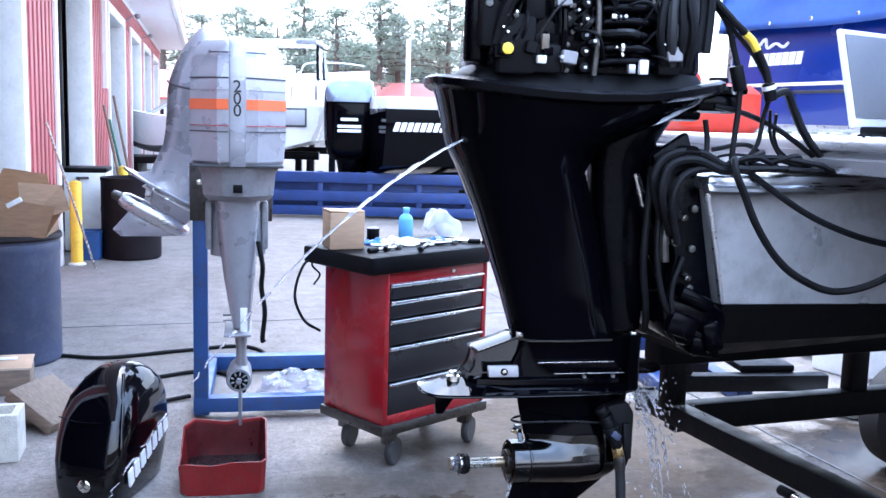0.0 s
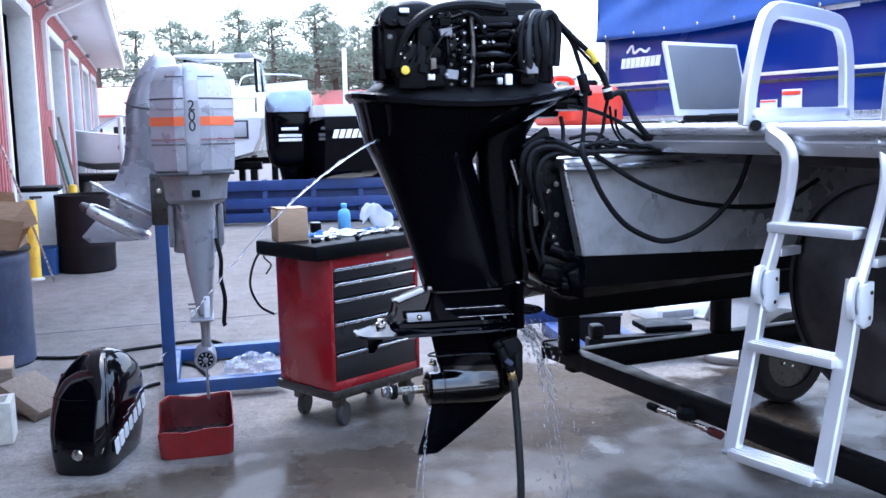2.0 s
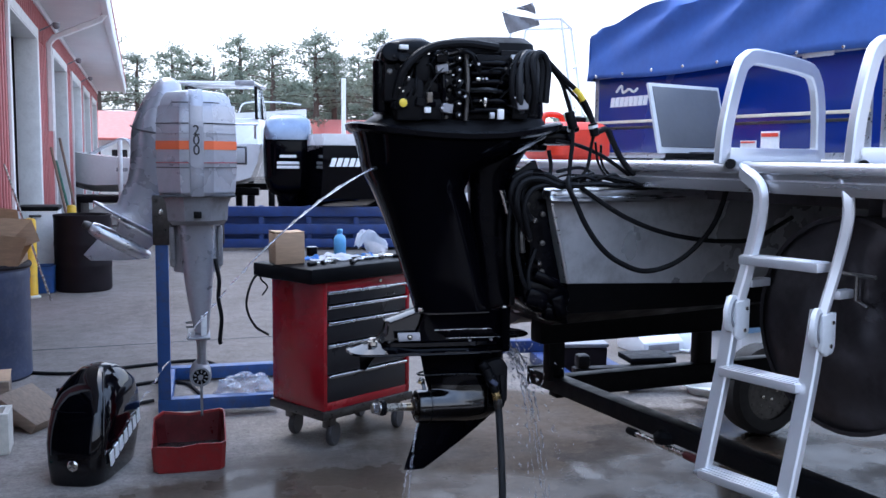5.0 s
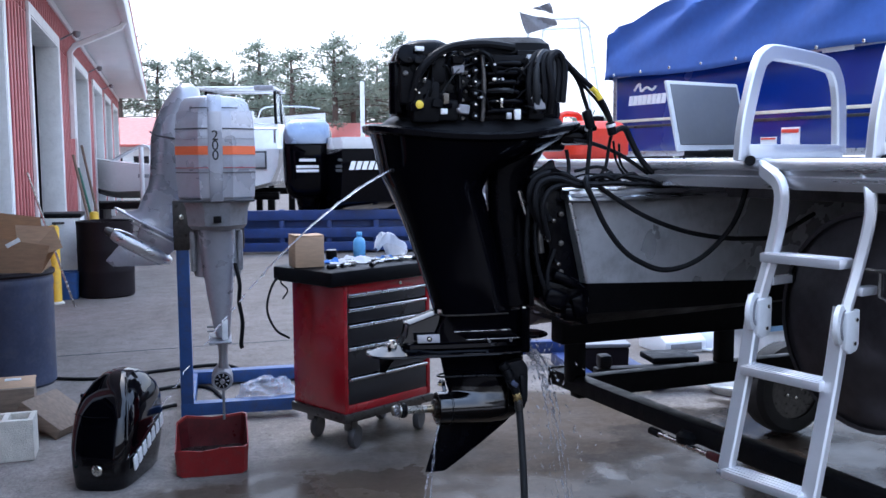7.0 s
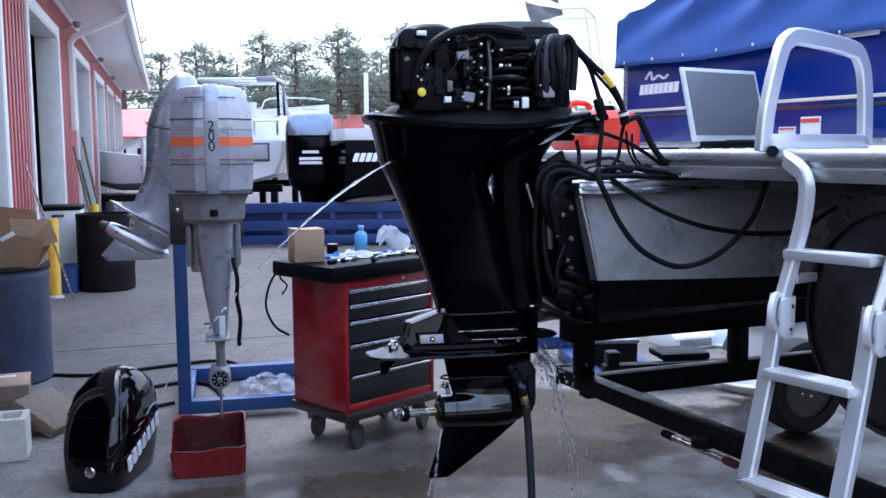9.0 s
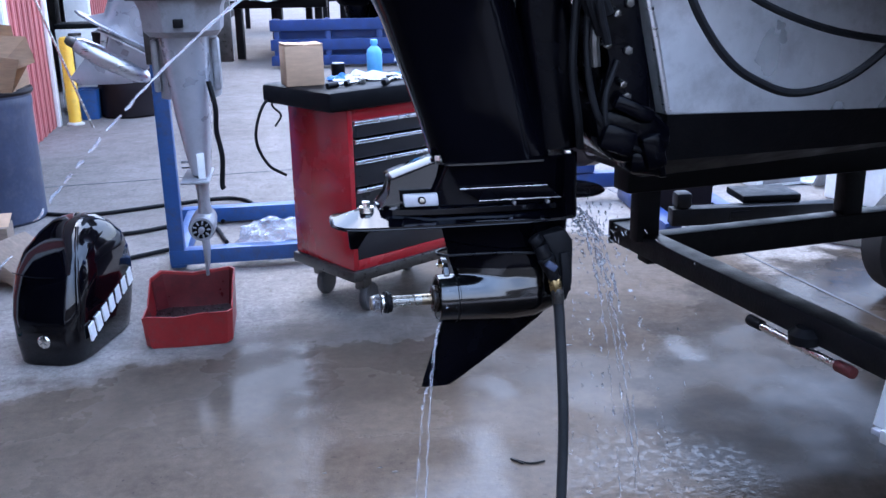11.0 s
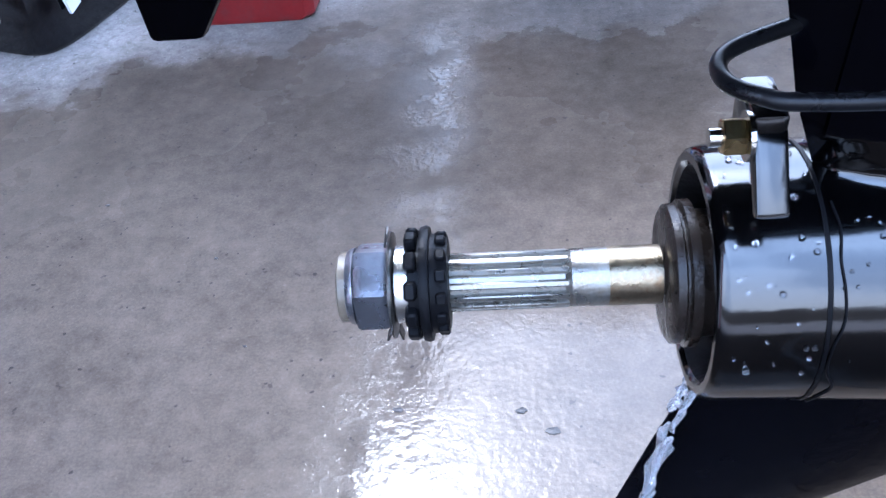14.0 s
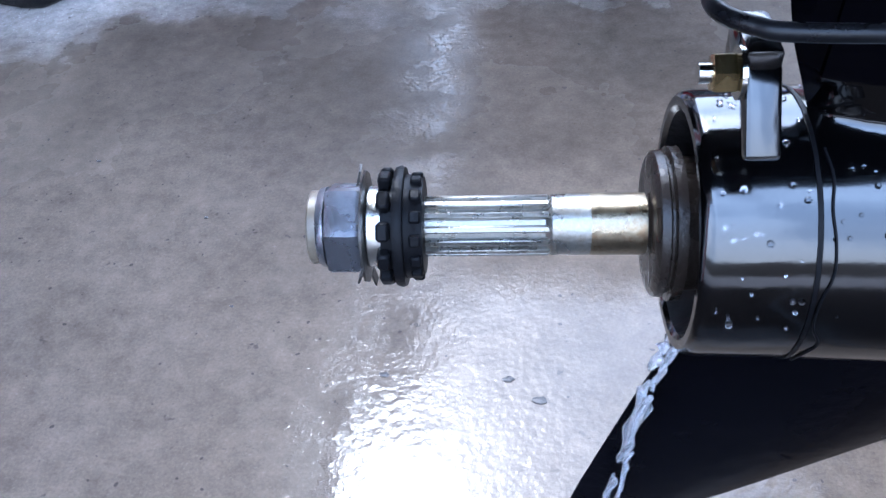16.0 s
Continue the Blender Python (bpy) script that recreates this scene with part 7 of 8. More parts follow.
part("bracket_bolt", hexnut(B(), (0.0, -0.045, 1.27), (0.0, -0.065, 1.27), 0.018), M_CHROME, stand)

g = thing("grey_outboard", "silver-grey older 200 outboard with orange stripe on a stand", "outboard motor", (0.0, 4.3, 0))


def faceted(z, hw, y0, y1, ch):
    """A chamfered rectangular cowl section, front at y0."""
    a, f = 0.036, 0.085 * hw / 0.203
    return [Vector((-hw, y0 + ch, z)), Vector((-f, y0 + 0.010, z)), Vector((-a, y0 + 0.002, z)), Vector((a, y0 + 0.002, z)), Vector((f, y0 + 0.010, z)), Vector((hw, y0 + ch, z)),
            Vector((hw * 0.98, y1 - 0.1, z)), Vector((hw * 0.7, y1, z)), Vector((-hw * 0.7, y1, z)), Vector((-hw * 0.98, y1 - 0.1, z))]


bm = B()
loft(bm, [faceted(z, hw, y0, y1, 0.14) for z, hw, y0, y1 in ((1.405, 0.188, -0.285, 0.30), (1.42, 0.196, -0.295, 0.32), (1.52, 0.203, -0.303, 0.33), (1.70, 0.203, -0.303, 0.33), (1.82, 0.198, -0.298, 0.32), (1.865, 0.190, -0.285, 0.30))])
bmesh.ops.bevel(bm, geom=[e for e in bm.edges if not e.is_boundary and e.calc_face_angle(0) > 0.2], offset=0.008, segments=2, affect="EDGES", profile=0.5)
cw = part("cowl", bm, M_GREY_MOTOR, g, "faceted silver-grey cowl", smooth=25)
bm = B()
loft(bm, [faceted(z, hw, y0, y1, 0.12) for z, hw, y0, y1 in ((1.866, 0.182, -0.275, 0.29), (1.905, 0.172, -0.262, 0.28), (1.935, 0.150, -0.235, 0.26), (1.945, 0.11, -0.20, 0.22))])
part("cowl_top", bm, M_GREY_MOTOR, cw, "rounded cowl top", smooth=30)
bm = B()
slab(bm, [(-0.307, 1.40), (-0.310, 1.55), (-0.310, 1.76), (-0.304, 1.86), (-0.280, 1.915), (-0.262, 1.945), (-0.240, 1.945), (-0.24, 1.40)], 0.068, Matrix(((0, 1, 0, 0), (1, 0, 0, 0), (0, 0, 1, 0), (0, 0, 0, 1))), 0.004)
part("centre_strip", bm, M_GREY_MOTOR, cw, "raised pale centre strip")


def cowl_band(z0, z1, material, proud, name, label="", skip=True, wide=1.0):
    for sgn in (-1, 1):
        bm = B()
        q0 = Vector((sgn * 0.037, -0.3015 - proud, 0))
        q1 = Vector((sgn * 0.086, -0.2945 - proud, 0))
        q2 = Vector((sgn * (0.2035 + proud * 0.6), -0.166 - proud, 0))
        pts = [q0, q1, q1.lerp(q2, wide)]
        rings = [[Vector((p.x, p.y + dy, z)) for dy, z in ((0, z0), (0, z1), (0.003, z1), (0.003, z0))] for p in pts]
        loft(bm, rings)
        part(name, bm, material, cw, label, smooth=0)


cowl_band(1.640, 1.684, M_ORANGE_STRIPE, 0.002, "stripe", "orange side stripe")
for z in (1.770, 1.720, 1.565, 1.545):
    cowl_band(z, z + (0.006 if z != 1.72 else 0.003), M_SEAM if z in (1.770, 1.545) else M_GREY_DARK, 0.002, "groove", "dark styling groove")
cowl_band(1.571, 1.575, M_RED_CHEST, 0.0025, "pinstripe", "thin red pinstripe")
cowl_band(1.875, 1.881, M_SEAM, -0.014, "groove", "dark vent slot", wide=0.3)
for i, ch in enumerate("200"):
    words("numeral", ch, 0.072, M_LETTER_BLACK, cw, plane_m((0, -0.3115, 1.735 - i * 0.050), (1, 0, 0), (0, 0, 1)), "black raised numeral", bold=0.0006)
bm = B()
loft(bm, [faceted(z, hw, y0, y1, 0.1) for z, hw, y0, y1 in ((1.245, 0.135, -0.20, 0.22), (1.27, 0.152, -0.245, 0.25), (1.36, 0.160, -0.26, 0.27), (1.40, 0.178, -0.272, 0.29))])
part("lower_cowl", bm, M_GREY_DARK, g, "dull grey lower cowl", smooth=25)
part("seal", box(B(), (0, 0.01, 1.402), (0.385, 0.58, 0.012), 0.004), M_SEAM, g, "black rubber cowl seal")
part("drain_plug", box(B(), (0.0, -0.262, 1.305), (0.04, 0.02, 0.035), 0.004), M_BLACK_MATT, g, "dark square plug")
bm = B()
loft(bm, [oval(x0, x1, -d, d2, z, 3.4, 24) for z, x0, x1, d, d2 in ((0.655, -0.028, 0.05, 0.10, 0.12), (0.72, -0.042, 0.056, 0.11, 0.13), (0.9, -0.072, 0.075, 0.13, 0.15), (1.1, -0.095, 0.088, 0.15, 0.17), (1.25, -0.108, 0.098, 0.17, 0.19))])
part("midsection", bm, M_GREY_MOTOR, g, "tapering silver leg", smooth=40)
bm = B()
loft(bm, [oval(-0.135, 0.12, -0.06, 0.26, z, 3, 20) for z in (0.98, 1.24)])
part("swivel_housing", bm, M_GREY_DARK, g, "dull grey swivel housing")
for x in (-0.135, 0.115):
    part("side_mount", box(B(), (x, 0.02, 1.12), (0.03, 0.10, 0.22), 0.01), M_GREY_DARK, g)
bm = B()
box(bm, (-0.005, -0.03, 0.64), (0.12, 0.30, 0.012), 0.004)
box(bm, (-0.05, 0, 0.70), (0.05, 0.012, 0.012), 0.003)
box(bm, (-0.05, 0, 0.675), (0.05, 0.012, 0.008), 0.003)
part("cavitation_plate", bm, M_GREY_DARK, g, "grey plate with small fins")
part("leg_anode", box(B(), (0.022, -0.115, 0.70), (0.032, 0.012, 0.11), 0.003), M_STICKER, g, "pale strip anode")
bm = B()
loft(bm, [oval(-w, w, -0.09, 0.09, z, 2.4, 18) for z, w in ((0.45, 0.034), (0.50, 0.024), (0.56, 0.024), (0.645, 0.036))])
bm.transform(Matrix.Translation((0.008, 0, 0)))
part("strut", bm, M_GREY_DARK, g)
bm = B()
lathe(bm, [(0.001, -0.16), (0.03, -0.15), (0.052, -0.10), (0.058, 0.0), (0.058, 0.10), (0.052, 0.118), (0.042, 0.118), (0.040, 0.10), (0.015, 0.095), (0.012, 0.15), (0.001, 0.152)], 28, pose(0.0, -0.02, 0.425, 90, 0, 0))
gc = part("gearcase", bm, M_GREY_DARK, g, "worn gearcase with open prop hub")
# open hub is a matt black disc; its inner shade is only colour
part("hub_face", lathe(B(), [(0.001, 0), (0.041, 0), (0.041, 0.004), (0.001, 0.004)], 24, pose(0.0, -0.135, 0.425, 90, 0, 0)), M_BLACK_MATT, gc, "flat dark disc painted as the open hub's shade")
for k in range(9):
    a_ = 2 * math.pi * k / 9
    part("hub_rib", box(B(), (0.030 * math.cos(a_), -0.142, 0.425 + 0.030 * math.sin(a_)), (0.007, 0.012, 0.016), 0.002, pose(0, 0, 0, 0, -math.degrees(a_) + 90, 0), seg=1), M_GREY_DARK, gc)
bm = B()
slab(bm, [(-0.14, 0.38), (0.09, 0.38), (0.07, 0.28), (-0.05, 0.20), (-0.10, 0.20)], 0.014, Matrix(((0, 1, 0, 0.004), (1, 0, 0, 0), (0, 0, 1, 0), (0, 0, 0, 1))), 0.004)
part("skeg", bm, M_GREY_DARK, g)
part("drain_hose", tube(B(), [(0.085, -0.12, 1.06), (0.105, -0.14, 0.95), (0.10, -0.13, 0.85), (0.115, -0.13, 0.74), (0.105, -0.13, 0.62), (0.112, -0.13, 0.60)], 0.011, seg=8), M_RUBBER, g, "dangling black drain hose")

# second silver outboard tilted up on the back of the stand
s2 = thing("tilted_grey_outboard", "silver-grey outboard tilted up behind the stand, gearcase in the air", "outboard motor", (-0.25, 5.2, 0))
Tm = pose(-0.217, 0, 1.065, 0, 28.6, 0)
bm = B()
loft(bm, [[Tm @ Vector(v) for v in oval(-0.20, 0.21, -0.085, 0.085, 0.155, 2.4, 28)], [Tm @ Vector(v) for v in oval(-0.135, 0.215, -0.080, 0.085, 0.205, 2.4, 28)]]
     + [oval(x0, x1, y0, y1, z, 2.6, 28) for z, x0, x1, y0, y1 in ((1.405, -0.195, 0.10, -0.09, 0.10), (1.45, -0.172, 0.11, -0.10, 0.11), (1.53, -0.158, 0.13, -0.12, 0.13), (1.64, -0.150, 0.15, -0.15, 0.17), (1.74, -0.146, 0.16, -0.17, 0.2), (1.785, -0.138, 0.16, -0.17, 0.2),
                                                    (1.88, -0.105, 0.17, -0.17, 0.2), (1.98, -0.050, 0.17, -0.16, 0.19), (2.05, 0.005, 0.16, -0.13, 0.16), (2.085, 0.045, 0.12, -0.08, 0.1))])
part("cowl", bm, M_GREY_MOTOR, s2, "smooth silver-grey housing", smooth=60)
part("cowl_seam", tube(B(), [(-0.146, 0.0, 1.79), (-0.10, -0.13, 1.765), (0.0, -0.176, 1.745), (0.1, -0.168, 1.73)], 0.006, seg=6), M_SEAM, s2, "dark cowl seam")


def tilted_part(name, bm, material, label=""):
    bm.transform(Tm)
    return part(name, bm, material, s2, label)


FLAT = Matrix(((1, 0, 0, 0), (0, 0, -1, 0), (0, 1, 0, 0), (0, 0, 0, 1)))
tilted_part("cavitation_plate", slab(B(), [(-0.265, 0.0), (-0.235, -0.05), (-0.15, -0.105), (0.2, -0.11), (0.2, 0.11), (-0.15, 0.105), (-0.235, 0.05)], 0.014, pose(0, 0, 0.150) @ FLAT, 0.004), M_GREY_MOTOR, "swept silver plate with a pointed tip")
tilted_part("splash_plate", slab(B(), [(-0.13, -0.06), (0.22, -0.085), (0.22, 0.085), (-0.13, 0.06)], 0.010, pose(0, 0, 0.118) @ FLAT, 0.003), M_ALU, "narrow bright splash plate")
tilted_part("strut", slab(B(), [(-0.055, 0.02), (0.16, 0.02), (0.20, 0.146), (-0.075, 0.146)], 0.055, None, 0.016), M_GREY_MOTOR)
tilted_part("trim_tab", slab(B(), [(-0.125, 0.143), (-0.085, 0.143), (-0.058, 0.040), (-0.085, 0.035)], 0.014, None, 0.004), M_ALU, "bright trim tab")
tilted_part("inlet_screen", box(B(), (0.035, -0.0285, 0.072), (0.034, 0.006, 0.030), 0.002), M_GREY_DARK, "dark water inlet screen")
tilted_part("gearcase", lathe(B(), [(0.001, -0.205), (0.034, -0.20), (0.044, -0.17), (0.050, -0.08), (0.053, 0.02), (0.050, 0.10), (0.040, 0.155), (0.022, 0.19), (0.001, 0.20)], 28, pose(0, 0, 0, 0, 90, 0)), M_ALU, "bright worn gearcase")
tilted_part("prop_hub", lathe(B(), [(0.001, -0.255), (0.018, -0.252), (0.026, -0.235), (0.028, -0.204), (0.001, -0.203)], 20, pose(0, 0, 0, 0, 90, 0)), M_DARKSTEEL, "dark bare propeller shaft end")
tilted_part("skeg", slab(B(), [(-0.13, -0.036), (0.17, -0.030), (0.08, -0.085), (-0.105, -0.185), (-0.16, -0.172)], 0.014, None, 0.004), M_GREY_MOTOR)

# ---- rolling tool chest ----
ch = thing("tool_chest", "red rolling tool chest with dark drawers, cluttered black top", "tool chest", (0.648, 4.055, 0), 33)
CW, CD = 0.665, 0.45
for x in (0.014, CW - 0.014):
    part("side_panel", box(B(), (x, CD / 2, 0.575), (0.028, CD, 0.71), 0.004), M_RED_CHEST, ch, "glossy red steel side")
part("back_panel", box(B(), (CW / 2, CD - 0.008, 0.575), (CW - 0.056, 0.014, 0.71), 0.002), M_RED_CHEST, ch)
for z in (0.240, 0.905):
    part("rail", box(B(), (CW / 2, CD / 2, z), (CW - 0.056, CD - 0.002, 0.05), 0.003), M_RED_CHEST, ch)
Z = [0.885, 0.805, 0.715, 0.590, 0.420, 0.262]
for z1, z0 in zip(Z, Z[1:]):
    d = part("drawer", box(B(), (CW / 2, 0.21, (z0 + z1) / 2 - 0.002), (CW - 0.064, 0.415, z1 - z0 - 0.010), 0.003), M_DRAWER, ch, "dark grey drawer front")
    bm = B()
    slab(bm, [(-0.012, z1 - 0.006), (0.003, z1 - 0.006), (0.003, z1 - 0.026), (-0.004, z1 - 0.024), (-0.014, z1 - 0.012)], CW - 0.066, Matrix(((0, 1, 0, CW / 2), (1, 0, 0, 0), (0, 0, 1, 0), (0, 0, 0, 1))), 0.002)
    part("pull", bm, M_TRIM, d, "full-width bright pull")
part("lock", cyl(B(), (CW / 2 + 0.09, 0.004, 0.907), (CW / 2 + 0.09, -0.006, 0.907), 0.010, seg=14), M_CHROME, ch)
bm = B()
box(bm, (CW / 2 - 0.03, CD / 2, 0.975), (CW + 0.16, CD + 0.07, 0.085), 0.018)
part("top_tray", bm, M_BLACK_MATT, ch, "black rubber-lined top tray")
bm = B()
box(bm, (CW / 2, CD / 2, 0.195), (CW + 0.03, CD + 0.03, 0.05), 0.008)
part("base_frame", bm, M_DARKSTEEL, ch, "dark caster frame")
for x in (0.09, CW - 0.07):
    for y in (0.06, CD - 0.06):
        c = part("caster", box(B(), (x, y, 0.135), (0.05, 0.07, 0.07), 0.008), M_DARKSTEEL, ch)
        w = B()
        lathe(w, [(0.02, -0.018), (0.062, -0.018), (0.068, -0.01), (0.068, 0.01), (0.062, 0.018), (0.02, 0.018)], 24, pose(x + 0.02, y - 0.01, 0.068, 90, 0, 25))
        part("caster_wheel", w, M_CASTER, c, "worn dark caster wheel")
part("power_cord", tube(B(), [(-0.05, 0.43, 0.98), (-0.13, 0.45, 0.92), (-0.17, 0.46, 0.78), (-0.13, 0.44, 0.66), (-0.05, 0.42, 0.60)], 0.007, seg=8), M_RUBBER, ch, "hanging black cord")
part("power_cord", tube(B(), [(-0.06, 0.40, 0.99), (-0.10, 0.42, 0.93), (-0.07, 0.40, 0.88), (-0.09, 0.42, 0.83)], 0.005, seg=8), M_RUBBER, ch, "hanging black cord")
TM = PLACE[ch.name]


def on_top(x, y):
    p = TM @ Vector((x, y, 1.0175))
    return (p.x, p.y, p.z)


cbx = thing("cardboard_box", "small plain brown cardboard box on the tool chest", "box", on_top(-0.01, 0.30), 10)
bm = B()
box(bm, (0, 0, 0.086), (0.165, 0.15, 0.172), 0.005)
part("carton", bm, M_CARD, cbx)
part("flap", box(B(), (-0.043, 0, 0.176), (0.082, 0.15, 0.004), 0.001, pose(0, 0, 0, 0, 3, 0)), M_CARD, cbx)
part("flap", box(B(), (0.043, 0, 0.1745), (0.080, 0.15, 0.004), 0.001, pose(0, 0, 0, 0, -2, 0)), M_CARD, cbx)
bt = thing("blue_bottle", "light blue plastic bottle on the tool chest", "bottle", on_top(0.47, 0.40), 0)
part("bottle", lathe(B(), [(0.001, 0), (0.034, 0), (0.037, 0.006), (0.037, 0.095), (0.030, 0.115), (0.014, 0.128), (0.014, 0.135)], 24), M_BLUE_BOTTLE, bt)
part("cap", cyl(B(), (0, 0, 0.134), (0, 0, 0.158), 0.018, seg=18, bevel=0.004), M_BLUE_BOTTLE, bt, "pale blue cap")


def rag(name, label, material, loc, w, d, h, seed, cat="rag", fq=0.45):
    r = random.Random(seed)
    bm = B()
    n = 12
    g_ = [[bm.verts.new((loc[0] + (i / n - 0.5) * w + r.gauss(0, w * 0.02), loc[1] + (j / n - 0.5) * d + r.gauss(0, d * 0.02),
                         loc[2] + 0.004 + h * max(0, noise.noise((i * fq + seed, j * fq, seed * 1.7)) + 0.45) * math.sin(math.pi * (i + 0.5) / (n + 1)) ** 0.5 * math.sin(math.pi * (j + 0.5) / (n + 1)) ** 0.5)) for j in range(n + 1)] for i in range(n + 1)]
    for i in range(n):
        for j in range(n):
            bm.faces.new((g_[i][j], g_[i + 1][j], g_[i + 1][j + 1], g_[i][j + 1]))
    bmesh.ops.solidify(bm, geom=bm.faces[:], thickness=0.003)
    return lone(name, bm, material, label, cat, smooth=50)


rag("paper_towel", "crumpled white paper towel on the tool chest", M_PAPER, on_top(0.28, 0.22), 0.30, 0.15, 0.045, 3, fq=0.35)
rag("paper_towel", "heap of white rag at the back of the tool chest", M_PAPER, on_top(0.665, 0.33), 0.19, 0.13, 0.24, 5, fq=0.16)
rag("shop_towel", "folded blue shop towel on the tool chest", M_BLUE_RAG, on_top(0.20, 0.30), 0.13, 0.10, 0.03, 8)
rag("shop_towel", "blue shop towel beside the bottle", M_BLUE_RAG, on_top(0.50, 0.20), 0.14, 0.10, 0.03, 9)
rr = random.Random(4)
for i, (x, y, k) in enumerate(((0.10, 0.10, 0), (0.27, 0.42, 1), (0.30, 0.07, 0), (0.45, 0.10, 0), (0.38, 0.15, 0), (0.17, 0.17, 0), (0.55, 0.14, 0), (0.62, 0.10, 0))):
    loc = on_top(x, y)
    t_ = thing("socket_wrench" if k == 0 else "parts_tin", "oily ratchet wrench on the tool chest" if k == 0 else "small dark tin of parts on the tool chest", "tool" if k == 0 else "tin", loc, rr.uniform(0, 180), group="clutter on the chest")
    if k == 0:
        part("shank", tube(B(), [(-0.08, 0, 0.012), (0.06, 0, 0.012)], 0.008, smooth=False, seg=10), M_STEEL, t_)
        part("head", cyl(B(), (0.07, 0, 0.001), (0.07, 0, 0.028), 0.018, seg=16, bevel=0.003), M_STEEL, t_)
        part("grip", tube(B(), [(-0.14, 0, 0.012), (-0.08, 0, 0.012)], 0.012, smooth=False, seg=10), M_BLACK_MATT, t_)
    else:
        h_ = 0.06
        part("tin", lathe(B(), [(0.03, 0), (0.032, 0.003), (0.032, h_), (0.030, h_), (0.029, 0.006), (0.001, 0.006)], 20), M_BLACK_MATT if i % 3 else M_RED_PLASTIC, t_)
        part("lid", lathe(B(), [(0.001, h_ - 0.004), (0.029, h_ - 0.004), (0.029, h_ + 0.004), (0.001, h_ + 0.006)], 20), M_GREY_DARK, t_)

# ---- cowl standing on the concrete ----
cv = thing("black_engine_cowl", "glossy black engine cowl standing on the concrete", "engine cowl", (-0.610, 3.785, 0.0), -17)
# local y runs from the badge end towards the back
rings = []
for z, v0, v1, hw, k in ((0.0, 0.0, 0.50, 0.135, 3.2), (0.012, -0.006, 0.51, 0.142, 3.4), (0.10, -0.010, 0.53, 0.155, 3.4), (0.20, 0.0, 0.545, 0.165, 3.4), (0.28, 0.025, 0.55, 0.168, 3.2), (0.36, 0.06, 0.545, 0.163, 3.0), (0.43, 0.115, 0.525, 0.148, 2.8), (0.485, 0.18, 0.49, 0.120, 2.6), (0.520, 0.25, 0.44, 0.08, 2.4), (0.532, 0.31, 0.39, 0.03, 2.2)):
    rings.append(oval(-hw, hw, v0, v1, z, k + 1.3 * (z < 0.45), 48))
bm = B()
loft(bm, rings)
shell = part("shell", bm, M_COWL, cv, "glossy black shell", smooth=60)
bm = B()
tube(bm, [(0.135, 0.035, 0.14), (0.140, 0.045, 0.24), (0.128, 0.085, 0.35), (0.100, 0.155, 0.44), (0.062, 0.25, 0.505)], 0.010, seg=10, n=8)
part("side_ridge", bm, M_COWL, shell, "raised glossy ridge", smooth=60)
bars("name_block", 7, 0.040, 0.066, 0.022, 0.15, M_LETTER, shell, plane_m((0.1640, 0.262, 0.180), (0.0, 0.95, 0.312), (0.0, -0.05, 1)), 0.008)
bm = lathe(B(), [(0.001, 0.006), (0.016, 0.006), (0.024, 0.003), (0.027, 0)], 24, pose(0.0, 0, 0))
bm.transform(pose(0.005, -0.009, 0.105, 90, 0, 0))
bd = part("badge", bm, M_CHROME, shell, "round bright badge")
bm = B()
for a in (90, 210, 330):
    box(bm, (0.010 * math.cos(radians(a)), 0.010 * math.sin(radians(a)), 0.0065), (0.016, 0.004, 0.002), 0.0005, pose(0, 0, 0, 0, 0, a), seg=1)
bm.transform(pose(0.005, -0.009, 0.105, 90, 0, 0))
part("badge_mark", bm, M_DARKSTEEL, bd)
part("seam", tube(B(), [(-0.13, 0.06, 0.37), (-0.05, 0.052, 0.355), (0.05, 0.052, 0.355)], 0.002, seg=5), M_BLACK_MATT, shell)

# ---- red tub under the grey motor ----
tub = thing("red_drain_tub", "worn red plastic drain tub with a low front", "tub", (-0.062, 4.045, 0))


def tub_ring(s, zf, zb, cut=0.0):
    """One level of the tub; cut drops the rim along the left-hand side."""
    hw, y0, y1 = 0.165 * s + 0.008 * (s > 1), -0.165 * s, 0.17 * s
    pts = [(-hw + 0.02, y0), (-0.05, y0 - 0.006), (0.06, y0 - 0.004), (hw - 0.02, y0), (hw, y0 + 0.02), (hw, 0.0), (hw, y1 - 0.02), (hw - 0.02, y1), (0.0, y1 - 0.01), (-hw + 0.045, y1), (-hw, y1 - 0.03), (-hw - 0.004, 0.03), (-hw, y0 + 0.02)]
    low = {10: 0.02, 11: 0.075, 12: 0.02, 1: 0.008, 2: -0.004, 8: 0.012, 5: -0.02}
    return [Vector((x, y, max(0.012 if cut else 0, zf + (zb - zf) * (y - y0) / (y1 - y0) - cut * low.get(k, 0)))) for k, (x, y) in enumerate(pts)]


bm = B()
loft(bm, [tub_ring(1.0, 0.0, 0.0), tub_ring(1.02, 0.01, 0.01), tub_ring(1.07, 0.142, 0.228, 1.0), tub_ring(1.08, 0.146, 0.233, 1.0), tub_ring(1.04, 0.146, 0.231, 1.0), tub_ring(0.98, 0.012, 0.012)])
part("shell", bm, M_RED_PLASTIC, tub, "faded red shell with a darker inner wall", smooth=30)
bm = B()
lo, hi = [[bm.verts.new(p) for p in ring] for ring in (tub_ring(0.972, 0.013, 0.013), tub_ring(1.030, 0.136, 0.218, 1.0))]
for k in range(len(lo)):
    n = (k + 1) % len(lo)
    bm.faces.new((lo[k], hi[k], hi[n], lo[n]))
part("inner_lining", bm, M_TUB_INNER, tub, "maroon inner wall, darker than the shell", smooth=30)
